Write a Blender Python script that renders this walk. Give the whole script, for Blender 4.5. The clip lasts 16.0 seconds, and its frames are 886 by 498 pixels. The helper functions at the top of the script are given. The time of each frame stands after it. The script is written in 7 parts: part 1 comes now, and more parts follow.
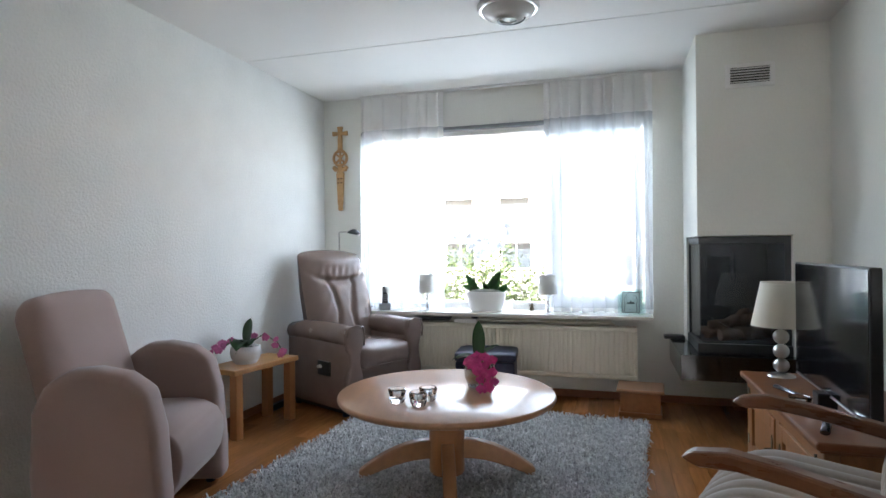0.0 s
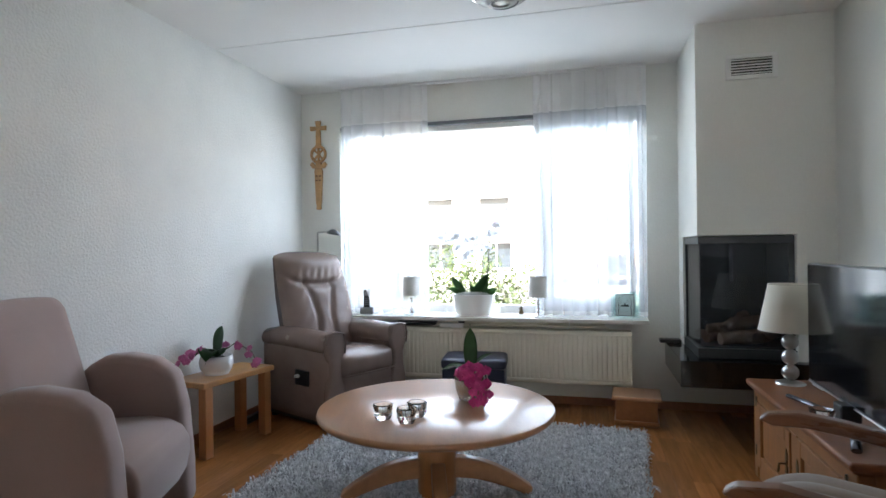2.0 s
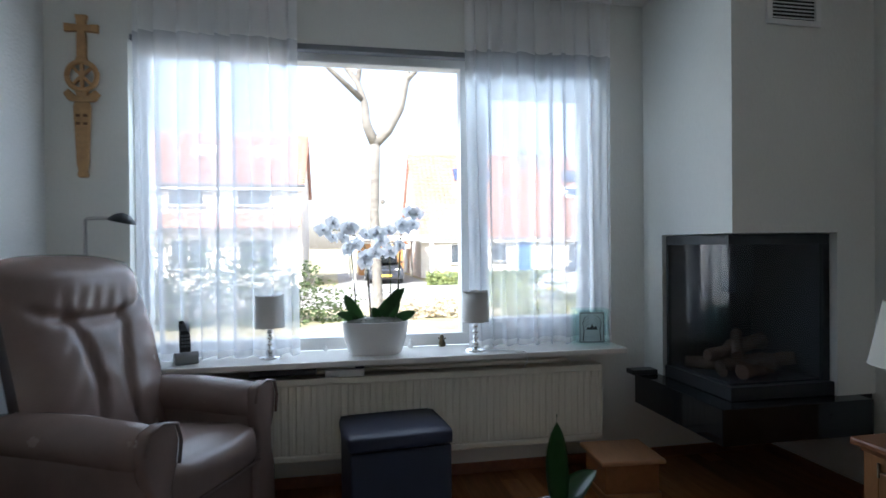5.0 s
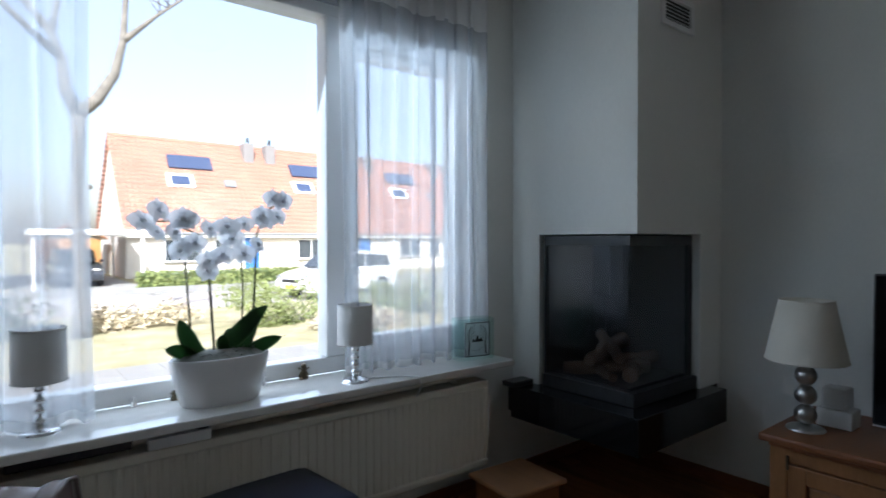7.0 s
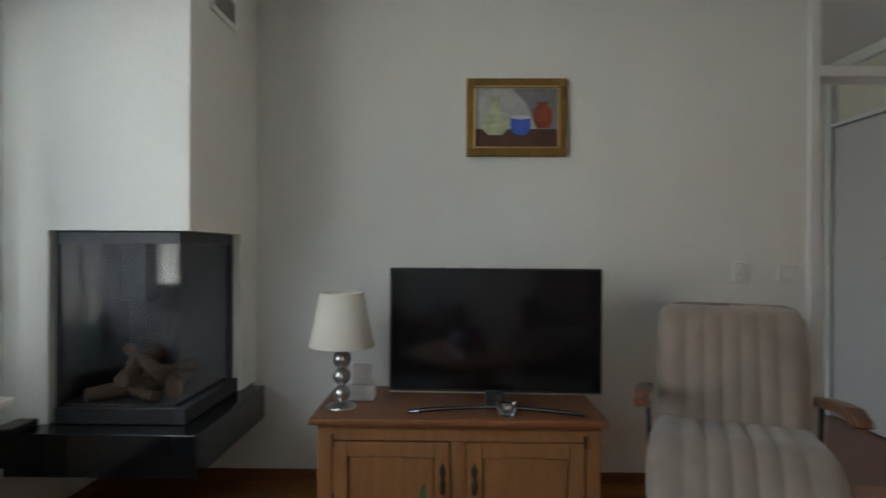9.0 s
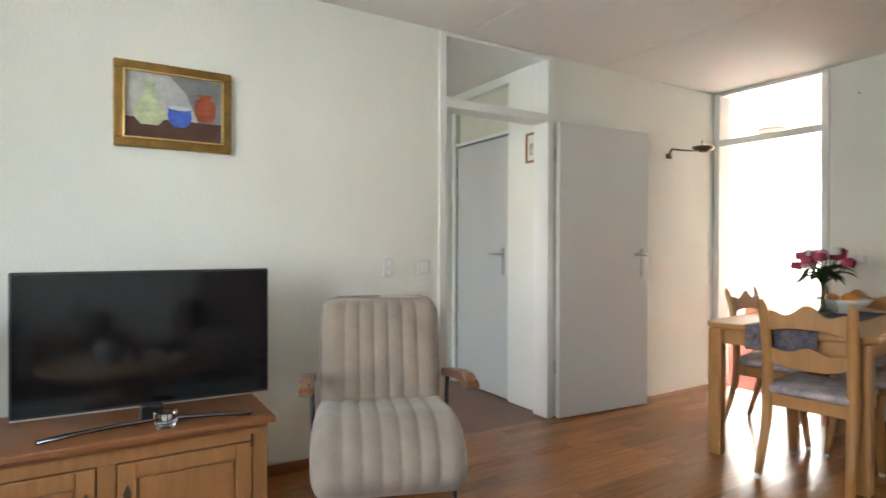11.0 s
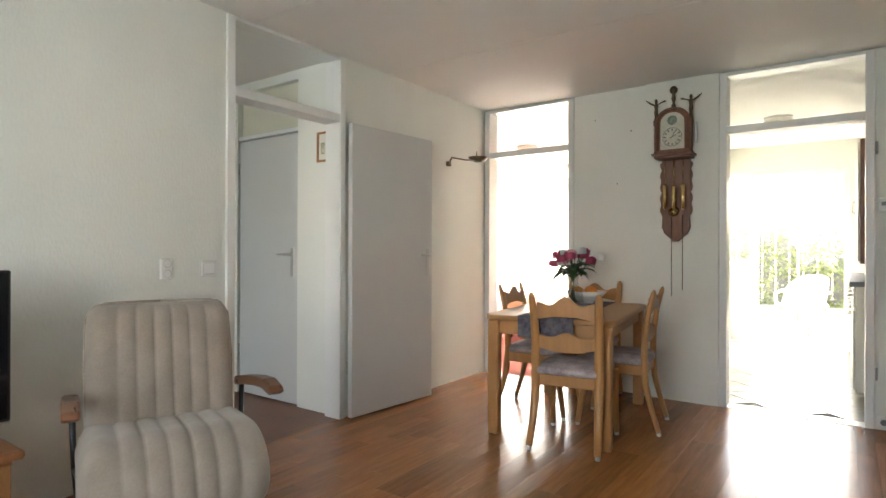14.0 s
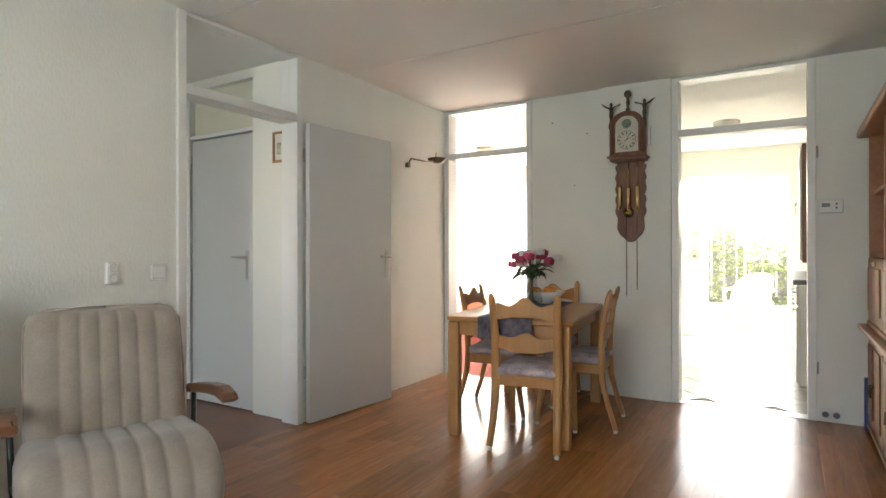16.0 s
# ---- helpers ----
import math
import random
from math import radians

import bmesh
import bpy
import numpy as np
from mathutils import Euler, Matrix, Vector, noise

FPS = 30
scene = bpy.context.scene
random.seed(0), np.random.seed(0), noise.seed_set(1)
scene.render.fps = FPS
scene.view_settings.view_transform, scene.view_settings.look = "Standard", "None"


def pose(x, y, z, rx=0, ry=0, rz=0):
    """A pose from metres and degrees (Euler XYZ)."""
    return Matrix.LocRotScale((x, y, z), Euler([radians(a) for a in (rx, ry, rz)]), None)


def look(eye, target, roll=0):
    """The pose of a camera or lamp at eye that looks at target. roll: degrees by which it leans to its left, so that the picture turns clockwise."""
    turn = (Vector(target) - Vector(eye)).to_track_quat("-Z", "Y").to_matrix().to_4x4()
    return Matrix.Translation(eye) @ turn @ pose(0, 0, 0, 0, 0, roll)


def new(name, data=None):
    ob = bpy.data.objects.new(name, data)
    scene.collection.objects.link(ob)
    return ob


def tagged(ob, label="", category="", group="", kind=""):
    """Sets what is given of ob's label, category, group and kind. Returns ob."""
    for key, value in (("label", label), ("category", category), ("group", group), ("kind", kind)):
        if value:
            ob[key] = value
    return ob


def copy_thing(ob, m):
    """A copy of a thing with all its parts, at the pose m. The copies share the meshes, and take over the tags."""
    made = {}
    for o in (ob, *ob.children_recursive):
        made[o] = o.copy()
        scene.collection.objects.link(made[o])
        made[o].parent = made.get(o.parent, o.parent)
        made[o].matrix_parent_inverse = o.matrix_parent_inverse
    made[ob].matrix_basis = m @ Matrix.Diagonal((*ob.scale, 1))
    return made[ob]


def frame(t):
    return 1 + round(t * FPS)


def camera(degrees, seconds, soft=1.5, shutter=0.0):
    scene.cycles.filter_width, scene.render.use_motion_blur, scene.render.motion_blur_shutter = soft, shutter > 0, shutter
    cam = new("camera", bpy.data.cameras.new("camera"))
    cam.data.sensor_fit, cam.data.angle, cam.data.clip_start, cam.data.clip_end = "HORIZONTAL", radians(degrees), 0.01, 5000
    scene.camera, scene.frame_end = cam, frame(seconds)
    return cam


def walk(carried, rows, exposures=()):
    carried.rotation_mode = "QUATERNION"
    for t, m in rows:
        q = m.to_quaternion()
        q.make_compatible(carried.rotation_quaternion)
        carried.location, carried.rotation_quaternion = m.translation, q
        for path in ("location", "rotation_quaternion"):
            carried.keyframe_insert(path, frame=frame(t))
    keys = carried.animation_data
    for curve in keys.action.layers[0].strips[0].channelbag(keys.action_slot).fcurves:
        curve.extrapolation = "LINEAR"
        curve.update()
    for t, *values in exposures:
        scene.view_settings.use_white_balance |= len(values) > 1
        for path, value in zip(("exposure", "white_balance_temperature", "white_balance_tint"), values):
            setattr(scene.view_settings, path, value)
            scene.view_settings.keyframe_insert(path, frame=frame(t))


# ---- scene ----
cam = camera(76.0, 16.0, shutter=0.4)
PATH = [
    (0, (2.758, 0.475, 1.144), (2.191, 2.394, 1.149), -0.5),
    (0.5, (2.751, 0.469, 1.135), (2.206, 2.393, 1.144), -0.5),
    (1, (2.751, 0.481, 1.142), (2.219, 2.409, 1.149), -0.6),
    (1.5, (2.727, 0.534, 1.143), (2.215, 2.467, 1.151), -0.6),
    (2, (2.649, 0.682, 1.15), (2.154, 2.62, 1.155), -0.7),
    (2.5, (2.524, 0.893, 1.15), (2.034, 2.832, 1.159), -0.7),
    (3, (2.344, 1.159, 1.14), (1.888, 3.107, 1.149), -0.8),
    (3.5, (2.155, 1.412, 1.126), (1.876, 3.392, 1.138), -0.7),
    (6, (1.323, 2.606, 1.207), (2.106, 4.445, 1.169), -0.3),
    (6.5, (1.231, 2.806, 1.202), (2.221, 4.544, 1.169), -0.2),
    (7, (1.196, 2.978, 1.195), (2.448, 4.538, 1.163), -0.1),
    (7.5, (1.199, 3.131, 1.177), (2.709, 4.442, 1.159), 0.1),
    (8, (1.19, 3.264, 1.174), (2.972, 4.172, 1.163), 0.3),
    (8.5, (1.195, 3.298, 1.159), (3.129, 3.807, 1.159), 0.2),
    (9, (1.176, 3.316, 1.157), (3.176, 3.347, 1.156), 0.3),
    (9.5, (1.142, 3.33, 1.162), (3.114, 2.998, 1.158), 0.1),
    (10, (1.088, 3.312, 1.176), (2.99, 2.692, 1.162), 0.0),
    (10.2, (1.077, 3.308, 1.178), (2.945, 2.592, 1.164), 0.0),
    (12.3, (1.18, 3.406, 1.155), (2.58, 1.978, 1.153), 0.4),
    (12.5, (1.192, 3.414, 1.151), (2.554, 1.95, 1.152), 0.4),
    (13, (1.194, 3.42, 1.149), (2.47, 1.879, 1.151), 0.3),
    (13.5, (1.197, 3.423, 1.15), (2.407, 1.831, 1.153), 0.2),
    (14, (1.193, 3.42, 1.151), (2.354, 1.792, 1.154), 0.2),
    (14.5, (1.194, 3.418, 1.153), (2.317, 1.763, 1.156), 0.1),
    (15, (1.2, 3.418, 1.151), (2.29, 1.741, 1.156), -0.0),
    (15.5, (1.194, 3.414, 1.153), (2.262, 1.722, 1.159), -0.1),
    (16, (1.201, 3.407, 1.156), (2.244, 1.7, 1.162), -0.1),
]

walk(cam, [(t, look(eye, target, roll)) for t, eye, target, roll in PATH],
     exposures=[(0.0, 3.02, 6000, 11), (3.0, 2.55, 5950, 11), (3.7, 2.15, 5850, 11), (5.8, 1.42, 5600, 10), (7.0, 1.15, 5600, 10), (8.0, 1.42, 5950, 11), (8.5, 1.68, 6200, 11), (9.0, 2.36, 6500, 11), (9.5, 2.98, 6500, 9), (10.2, 3.46, 6550, 8), (12.3, 3.97, 6750, 8), (14.0, 3.54, 6750, 8), (16.0, 3.48, 6750, 8)])

# ---------------------------------------------------------------- light
world = bpy.data.worlds.new("sky")
scene.world = world
world.use_nodes = True
wn = world.node_tree
sky = wn.nodes.new("ShaderNodeTexSky")
sky.sky_type = "NISHITA"
sky.sun_disc = False
sky.dust_density = 4.0
SUN_TO = Vector((-0.50, -0.86, 0.78)).normalized()
sky.sun_elevation = math.asin(SUN_TO.z)
sky.sun_rotation = math.atan2(SUN_TO.x, SUN_TO.y)
haze = wn.nodes.new("ShaderNodeMix")
haze.data_type, haze.blend_type = "RGBA", "ADD"
haze.inputs["Factor"].default_value = 1.0
haze.inputs["B"].default_value = (1.3, 1.05, 0.75, 1)
wn.links.new(sky.outputs["Color"], haze.inputs["A"])
wn.links.new(haze.outputs["Result"], wn.nodes["Background"].inputs["Color"])
wn.nodes["Background"].inputs["Strength"].default_value = 0.15
sun_data = bpy.data.lights.new("sun", "SUN")
sun_data.energy, sun_data.angle, sun_data.color = 4.8, radians(0.5), (1.0, 0.95, 0.87)
sun = new("sun", sun_data)
sun.matrix_world = look((0, 0, 30), Vector((0, 0, 30)) - SUN_TO)
# area lamp added in the window, boosting the sky's light indoors
win_data = bpy.data.lights.new("window_sky_fill", "AREA")
win_data.shape, win_data.size, win_data.size_y, win_data.energy, win_data.color = "RECTANGLE", 2.25, 1.40, 8.5, (0.80, 0.92, 1.0)
win_light = new("window_sky_fill", win_data)
win_light.matrix_world = look((1.87, 5.27, 1.42), (1.87, 4.0, 0.80))
# fill lamp added at the unseen end of the hall to brighten it
hall_data = bpy.data.lights.new("hall_fill", "AREA")
hall_data.shape, hall_data.size, hall_data.size_y, hall_data.energy, hall_data.color = "RECTANGLE", 0.75, 1.8, 2.1, (0.70, 0.85, 1.0)
hall_light = new("hall_fill", hall_data)
hall_light.matrix_world = look((4.72, 5.2, 1.25), (4.72, 4.0, 1.25))
# warm area lamps added at the rear window and kitchen door brighten that end
for nm, x, sx, z, sz, watts in (("rear_window_sky", 4.4, 3.4, 1.35, 1.5, 18.0), ("kitchen_door_sky", 1.66, 0.8, 1.1, 1.9, 0.1)):
    rear_data = bpy.data.lights.new(nm, "AREA")
    rear_data.shape, rear_data.size, rear_data.size_y, rear_data.energy, rear_data.color = "RECTANGLE", sx, sz, watts, (1.0, 0.95, 0.86)
    rear_light = new(nm, rear_data)
    rear_light.matrix_world = look((x, -4.88, z), (x, -3.0, z))

# ---------------------------------------------------------------- materials


def surface(name, base, rough=0.5, metal=0.0, var=0.12, scale=6.0, fine=60.0, bump=0.1, depth=0.002, spec=0.5, stretch=(1, 1, 1), tint=None, rand=0.0, coat=0.0, sheen=0.0):
    """A surface with broad and fine variation of its colour, and relief."""
    m = bpy.data.materials.new(name)
    m.use_nodes = True
    nt = m.node_tree
    b = nt.nodes["Principled BSDF"]
    co = nt.nodes.new("ShaderNodeTexCoord")
    mp = nt.nodes.new("ShaderNodeMapping")
    mp.inputs["Scale"].default_value = stretch
    nt.links.new(co.outputs["Object"], mp.inputs["Vector"])
    n1 = nt.nodes.new("ShaderNodeTexNoise")
    n1.inputs["Scale"].default_value, n1.inputs["Detail"].default_value = scale, 4.0
    n2 = nt.nodes.new("ShaderNodeTexNoise")
    n2.inputs["Scale"].default_value, n2.inputs["Detail"].default_value = fine, 3.0
    vec = mp.outputs["Vector"]
    if rand:
        oi = nt.nodes.new("ShaderNodeObjectInfo")
        off = nt.nodes.new("ShaderNodeVectorMath")
        off.operation = "MULTIPLY_ADD"
        off.inputs[1].default_value = (37.0, 53.0, 71.0)
        nt.links.new(oi.outputs["Random"], off.inputs[0])
        nt.links.new(vec, off.inputs[2])
        vec = off.outputs["Vector"]
    for n in (n1, n2):
        nt.links.new(vec, n.inputs["Vector"])
    add = nt.nodes.new("ShaderNodeMath")
    add.operation = "MULTIPLY_ADD"
    add.inputs[1].default_value = 0.65
    nt.links.new(n1.outputs["Fac"], add.inputs[0])
    half = nt.nodes.new("ShaderNodeMath")
    half.operation = "MULTIPLY"
    half.inputs[1].default_value = 0.35
    nt.links.new(n2.outputs["Fac"], half.inputs[0])
    nt.links.new(half.outputs[0], add.inputs[2])
    ramp = nt.nodes.new("ShaderNodeMapRange")
    ramp.inputs["From Min"].default_value, ramp.inputs["From Max"].default_value = 0.3, 0.7
    nt.links.new(add.outputs[0], ramp.inputs["Value"])
    mix = nt.nodes.new("ShaderNodeMix")
    mix.data_type = "RGBA"
    dark = tint or tuple(c * (1 - var) for c in base)
    mix.inputs["A"].default_value = (*dark, 1)
    mix.inputs["B"].default_value = (*[min(1, c * (1 + var * 0.6)) for c in base], 1)
    nt.links.new(ramp.outputs["Result"], mix.inputs["Factor"])
    col = mix.outputs["Result"]
    if rand:
        hs = nt.nodes.new("ShaderNodeHueSaturation")
        vr = nt.nodes.new("ShaderNodeMapRange")
        vr.inputs["To Min"].default_value, vr.inputs["To Max"].default_value = 1 - rand, 1 + rand
        nt.links.new(oi.outputs["Random"], vr.inputs["Value"])
        nt.links.new(vr.outputs["Result"], hs.inputs["Value"])
        nt.links.new(col, hs.inputs["Color"])
        col = hs.outputs["Color"]
    nt.links.new(col, b.inputs["Base Color"])
    rr = nt.nodes.new("ShaderNodeMapRange")
    rr.inputs["To Min"].default_value, rr.inputs["To Max"].default_value = rough * 0.88, min(1, rough * 1.12)
    nt.links.new(n1.outputs["Fac"], rr.inputs["Value"])
    nt.links.new(rr.outputs["Result"], b.inputs["Roughness"])
    b.inputs["Metallic"].default_value = metal
    b.inputs["Specular IOR Level"].default_value = spec
    b.inputs["Coat Weight"].default_value = coat
    b.inputs["Coat Roughness"].default_value = 0.12
    b.inputs["Sheen Weight"].default_value = sheen
    if bump:
        bp = nt.nodes.new("ShaderNodeBump")
        bp.inputs["Strength"].default_value, bp.inputs["Distance"].default_value = bump, depth
        nt.links.new(n2.outputs["Fac"], bp.inputs["Height"])
        nt.links.new(bp.outputs["Normal"], b.inputs["Normal"])
    return m


def glass(name, tint=(1, 1, 1), gloss=0.02, dim=0.0):
    """A clear pane: what lies behind shows through, and the gloss grows towards grazing angles."""
    m = bpy.data.materials.new(name)
    m.use_nodes = True
    nt = m.node_tree
    out = nt.nodes["Material Output"]
    nt.nodes.remove(nt.nodes["Principled BSDF"])
    tr = nt.nodes.new("ShaderNodeBsdfTransparent")
    tr.inputs["Color"].default_value = (*[c * (1 - dim) for c in tint], 1)
    gl = nt.nodes.new("ShaderNodeBsdfGlossy")
    gl.inputs["Roughness"].default_value = gloss
    lw = nt.nodes.new("ShaderNodeLayerWeight")
    lw.inputs["Blend"].default_value = 0.5
    pw = nt.nodes.new("ShaderNodeMath")
    pw.operation = "POWER"
    pw.inputs[1].default_value = 4.0
    nt.links.new(lw.outputs["Facing"], pw.inputs[0])
    fr = nt.nodes.new("ShaderNodeMath")
    fr.operation = "MULTIPLY_ADD"
    fr.inputs[1].default_value, fr.inputs[2].default_value = 0.6, 0.035
    nt.links.new(pw.outputs[0], fr.inputs[0])
    mx = nt.nodes.new("ShaderNodeMixShader")
    nt.links.new(fr.outputs[0], mx.inputs["Fac"])
    nt.links.new(tr.outputs["BSDF"], mx.inputs[1])
    nt.links.new(gl.outputs["BSDF"], mx.inputs[2])
    nt.links.new(mx.outputs["Shader"], out.inputs["Surface"])
    return m


def solid_glass(name, tint=(0.95, 0.98, 0.97), rough=0.0):
    m = bpy.data.materials.new(name)
    m.use_nodes = True
    b = m.node_tree.nodes["Principled BSDF"]
    b.inputs["Base Color"].default_value = (*tint, 1)
    b.inputs["Transmission Weight"].default_value = 1.0
    b.inputs["Roughness"].default_value = rough
    b.inputs["IOR"].default_value = 1.45
    return m


def sheer(name, clear=0.4, base=(0.86, 0.88, 0.9), through_light=0.45):
    """Thin woven cloth that lets part of the view and the light through."""
    m = bpy.data.materials.new(name)
    m.use_nodes = True
    nt = m.node_tree
    out = nt.nodes["Material Output"]
    nt.nodes.remove(nt.nodes["Principled BSDF"])
    tr = nt.nodes.new("ShaderNodeBsdfTransparent")
    df = nt.nodes.new("ShaderNodeBsdfDiffuse")
    tl = nt.nodes.new("ShaderNodeBsdfTranslucent")
    df.inputs["Color"].default_value = tl.inputs["Color"].default_value = (*base, 1)
    co = nt.nodes.new("ShaderNodeTexCoord")
    ns = nt.nodes.new("ShaderNodeTexNoise")
    ns.inputs["Scale"].default_value = 5.0
    nt.links.new(co.outputs["Object"], ns.inputs["Vector"])
    rg = nt.nodes.new("ShaderNodeMapRange")
    rg.inputs["To Min"].default_value, rg.inputs["To Max"].default_value = clear - 0.06, clear + 0.06
    nt.links.new(ns.outputs["Fac"], rg.inputs["Value"])
    a = nt.nodes.new("ShaderNodeMixShader")
    a.inputs["Fac"].default_value = through_light
    nt.links.new(df.outputs["BSDF"], a.inputs[1])
    nt.links.new(tl.outputs["BSDF"], a.inputs[2])
    c = nt.nodes.new("ShaderNodeMixShader")
    nt.links.new(rg.outputs["Result"], c.inputs["Fac"])
    nt.links.new(a.outputs["Shader"], c.inputs[1])
    nt.links.new(tr.outputs["BSDF"], c.inputs[2])
    nt.links.new(c.outputs["Shader"], out.inputs["Surface"])
    return m


WALL = surface("wall_paint", (0.78, 0.785, 0.735), 0.85, var=0.05, scale=2.5, fine=85, bump=0.35, depth=0.005, stretch=(1, 1, 0.5))
GRANOL = surface("spray_plaster", (0.78, 0.78, 0.75), 0.9, var=0.07, scale=3, fine=75, bump=0.75, depth=0.006)
CEIL = surface("ceiling_paint", (0.80, 0.79, 0.76), 0.9, var=0.03, scale=2, fine=140, bump=0.4, depth=0.003)
WHITE = surface("white_gloss_paint", (0.80, 0.80, 0.78), 0.35, var=0.03, scale=4, fine=90, bump=0.05)
DOORGREY = surface("grey_door_paint", (0.62, 0.62, 0.61), 0.4, var=0.03, scale=2, fine=120, bump=0.05)
OAKFLOOR = surface("floor_strip_wood", (0.33, 0.135, 0.040), 0.22, var=0.3, scale=5, fine=60, bump=0.06, depth=0.001, stretch=(9, 0.8, 9), rand=0.22)
JOINT = surface("floor_joint", (0.10, 0.045, 0.018), 0.6, var=0.2)
BEECH = surface("beech_wood", (0.47, 0.24, 0.115), 0.30, var=0.18, scale=4, fine=45, bump=0.04, depth=0.001, stretch=(6, 1, 6), coat=0.5)
BEECHV = surface("beech_wood_upright", (0.46, 0.20, 0.07), 0.34, var=0.16, scale=4, fine=45, bump=0.04, depth=0.001, stretch=(6, 6, 1))
PINE = surface("honey_pine", (0.47, 0.24, 0.085), 0.38, var=0.18, scale=4, fine=40, bump=0.05, depth=0.001, stretch=(6, 6, 1))
CHERRY = surface("cherry_wood", (0.36, 0.155, 0.055), 0.4, var=0.25, scale=4, fine=40, bump=0.06, depth=0.001, stretch=(7, 1, 7))
CABINET = surface("old_oak", (0.35, 0.16, 0.058), 0.42, var=0.28, scale=4, fine=40, bump=0.08, depth=0.001, stretch=(7, 7, 1))
CABTOP = surface("brown_oak_top", (0.25, 0.095, 0.035), 0.38, var=0.25, scale=4, fine=40, bump=0.06, depth=0.001, stretch=(7, 1, 7))
MAHOG = surface("dark_armrest_wood", (0.17, 0.07, 0.032), 0.28, var=0.25, scale=4, fine=40, bump=0.05, depth=0.001, stretch=(2, 7, 7))
WALNUT = surface("walnut_clock_wood", (0.20, 0.085, 0.045), 0.4, var=0.35, scale=7, fine=40, bump=0.08, depth=0.001, stretch=(6, 6, 1))
MAUVE = surface("mauve_microfibre", (0.32, 0.225, 0.20), 0.85, var=0.12, scale=3, fine=220, bump=0.2, depth=0.001, sheen=0.3)
LEATHER = surface("taupe_leather", (0.21, 0.15, 0.128), 0.26, var=0.14, scale=7, fine=260, bump=0.25, depth=0.0012)
SUEDE = surface("beige_suede", (0.32, 0.262, 0.212), 0.85, var=0.22, scale=9, fine=120, bump=0.2, depth=0.001, sheen=0.35)
SEATCLOTH = surface("mottled_seat_cloth", (0.52, 0.46, 0.46), 0.9, var=0.5, scale=14, fine=90, bump=0.3, tint=(0.24, 0.20, 0.24))
# the dark tint puts shade between the tufts into the wool's colour
RUG = surface("grey_shag_wool", (0.82, 0.83, 0.84), 0.95, var=0.5, scale=42, fine=140, bump=0.4, tint=(0.22, 0.23, 0.245))
NAVY = surface("navy_vinyl", (0.020, 0.024, 0.050), 0.45, var=0.15, scale=8, fine=160, bump=0.2)
MARBLE = surface("cream_marble", (0.74, 0.72, 0.67), 0.10, var=0.10, scale=6, fine=30, bump=0.0)
RADI = surface("cream_enamel", (0.76, 0.72, 0.60), 0.4, var=0.03, bump=0.03)
GRANITE = surface("black_granite", (0.012, 0.012, 0.013), 0.08, var=0.5, scale=40, fine=200, bump=0.0)
IRON = surface("anthracite_steel", (0.045, 0.047, 0.050), 0.42, metal=0.4, var=0.15, scale=6, fine=120, bump=0.05)
SOOT = surface("firebox_lining", (0.05, 0.053, 0.058), 0.6, var=0.3, scale=7, fine=40, bump=0.2)
LOG = surface("ceramic_log", (0.17, 0.11, 0.072), 0.9, var=0.5, scale=14, fine=60, bump=0.8, depth=0.006)
CHROME = surface("polished_chrome", (0.82, 0.82, 0.82), 0.07, metal=1.0, var=0.03, bump=0.0)
STEEL = surface("brushed_steel", (0.55, 0.54, 0.52), 0.3, metal=1.0, var=0.06, fine=200, bump=0.03)
BRASS = surface("brass", (0.78, 0.56, 0.24), 0.2, metal=1.0, var=0.12, bump=0.02)
BRONZE = surface("aged_bronze", (0.13, 0.10, 0.06), 0.4, metal=0.8, var=0.35, scale=30, bump=0.1)
GOLD = surface("gilded_frame", (0.30, 0.175, 0.05), 0.38, metal=0.7, var=0.35, scale=16, fine=90, bump=0.3)
BLACKP = surface("black_plastic", (0.015, 0.015, 0.016), 0.32, var=0.1, bump=0.03)
SCREEN = surface("dark_screen", (0.006, 0.006, 0.007), 0.09, var=0.05, bump=0.0)
WPLASTIC = surface("white_plastic", (0.80, 0.80, 0.77), 0.4, var=0.04, bump=0.02)
GREYPL = surface("grey_plastic", (0.20, 0.21, 0.22), 0.4, var=0.08, bump=0.02)
PORCELAIN = surface("white_glazed_pot", (0.80, 0.79, 0.77), 0.22, var=0.03, bump=0.02)
LEAF = surface("orchid_leaf", (0.042, 0.11, 0.030), 0.35, var=0.3, scale=12, fine=60, bump=0.1)
STEM = surface("plant_stem", (0.07, 0.075, 0.03), 0.6, var=0.3, bump=0.1)
MOSS = surface("grey_moss", (0.26, 0.26, 0.23), 0.95, var=0.4, scale=30, bump=0.4)
PETALW = sheer("white_petal", 0.03, (0.82, 0.83, 0.85), 0.38)
PETALM = surface("magenta_petal", (0.50, 0.035, 0.20), 0.6, var=0.3, scale=30, bump=0.05)
PETALP = surface("pink_petal", (0.62, 0.16, 0.36), 0.6, var=0.3, scale=30, bump=0.05)
SHADE = surface("linen_lampshade", (0.74, 0.70, 0.60), 0.9, var=0.05, scale=6, fine=220, bump=0.2)
SHADEW = surface("white_lampshade", (0.70, 0.69, 0.66), 0.9, var=0.04, scale=6, fine=220, bump=0.2)
GLASSP = glass("window_glass")
FIREGLASS = glass("fire_glass", (0.92, 0.93, 0.95), 0.01, 0.05)
CRYSTAL = solid_glass("crystal_glass", (1.0, 1.0, 1.0), 0.0)
VASEGL = glass("vase_glass", (0.95, 0.97, 0.97), 0.02)
SHEER = sheer("sheer_voile", 0.37, (0.86, 0.88, 0.91), 0.28)
SHEERT = sheer("curtain_header", 0.07, (0.93, 0.93, 0.92), 0.32)

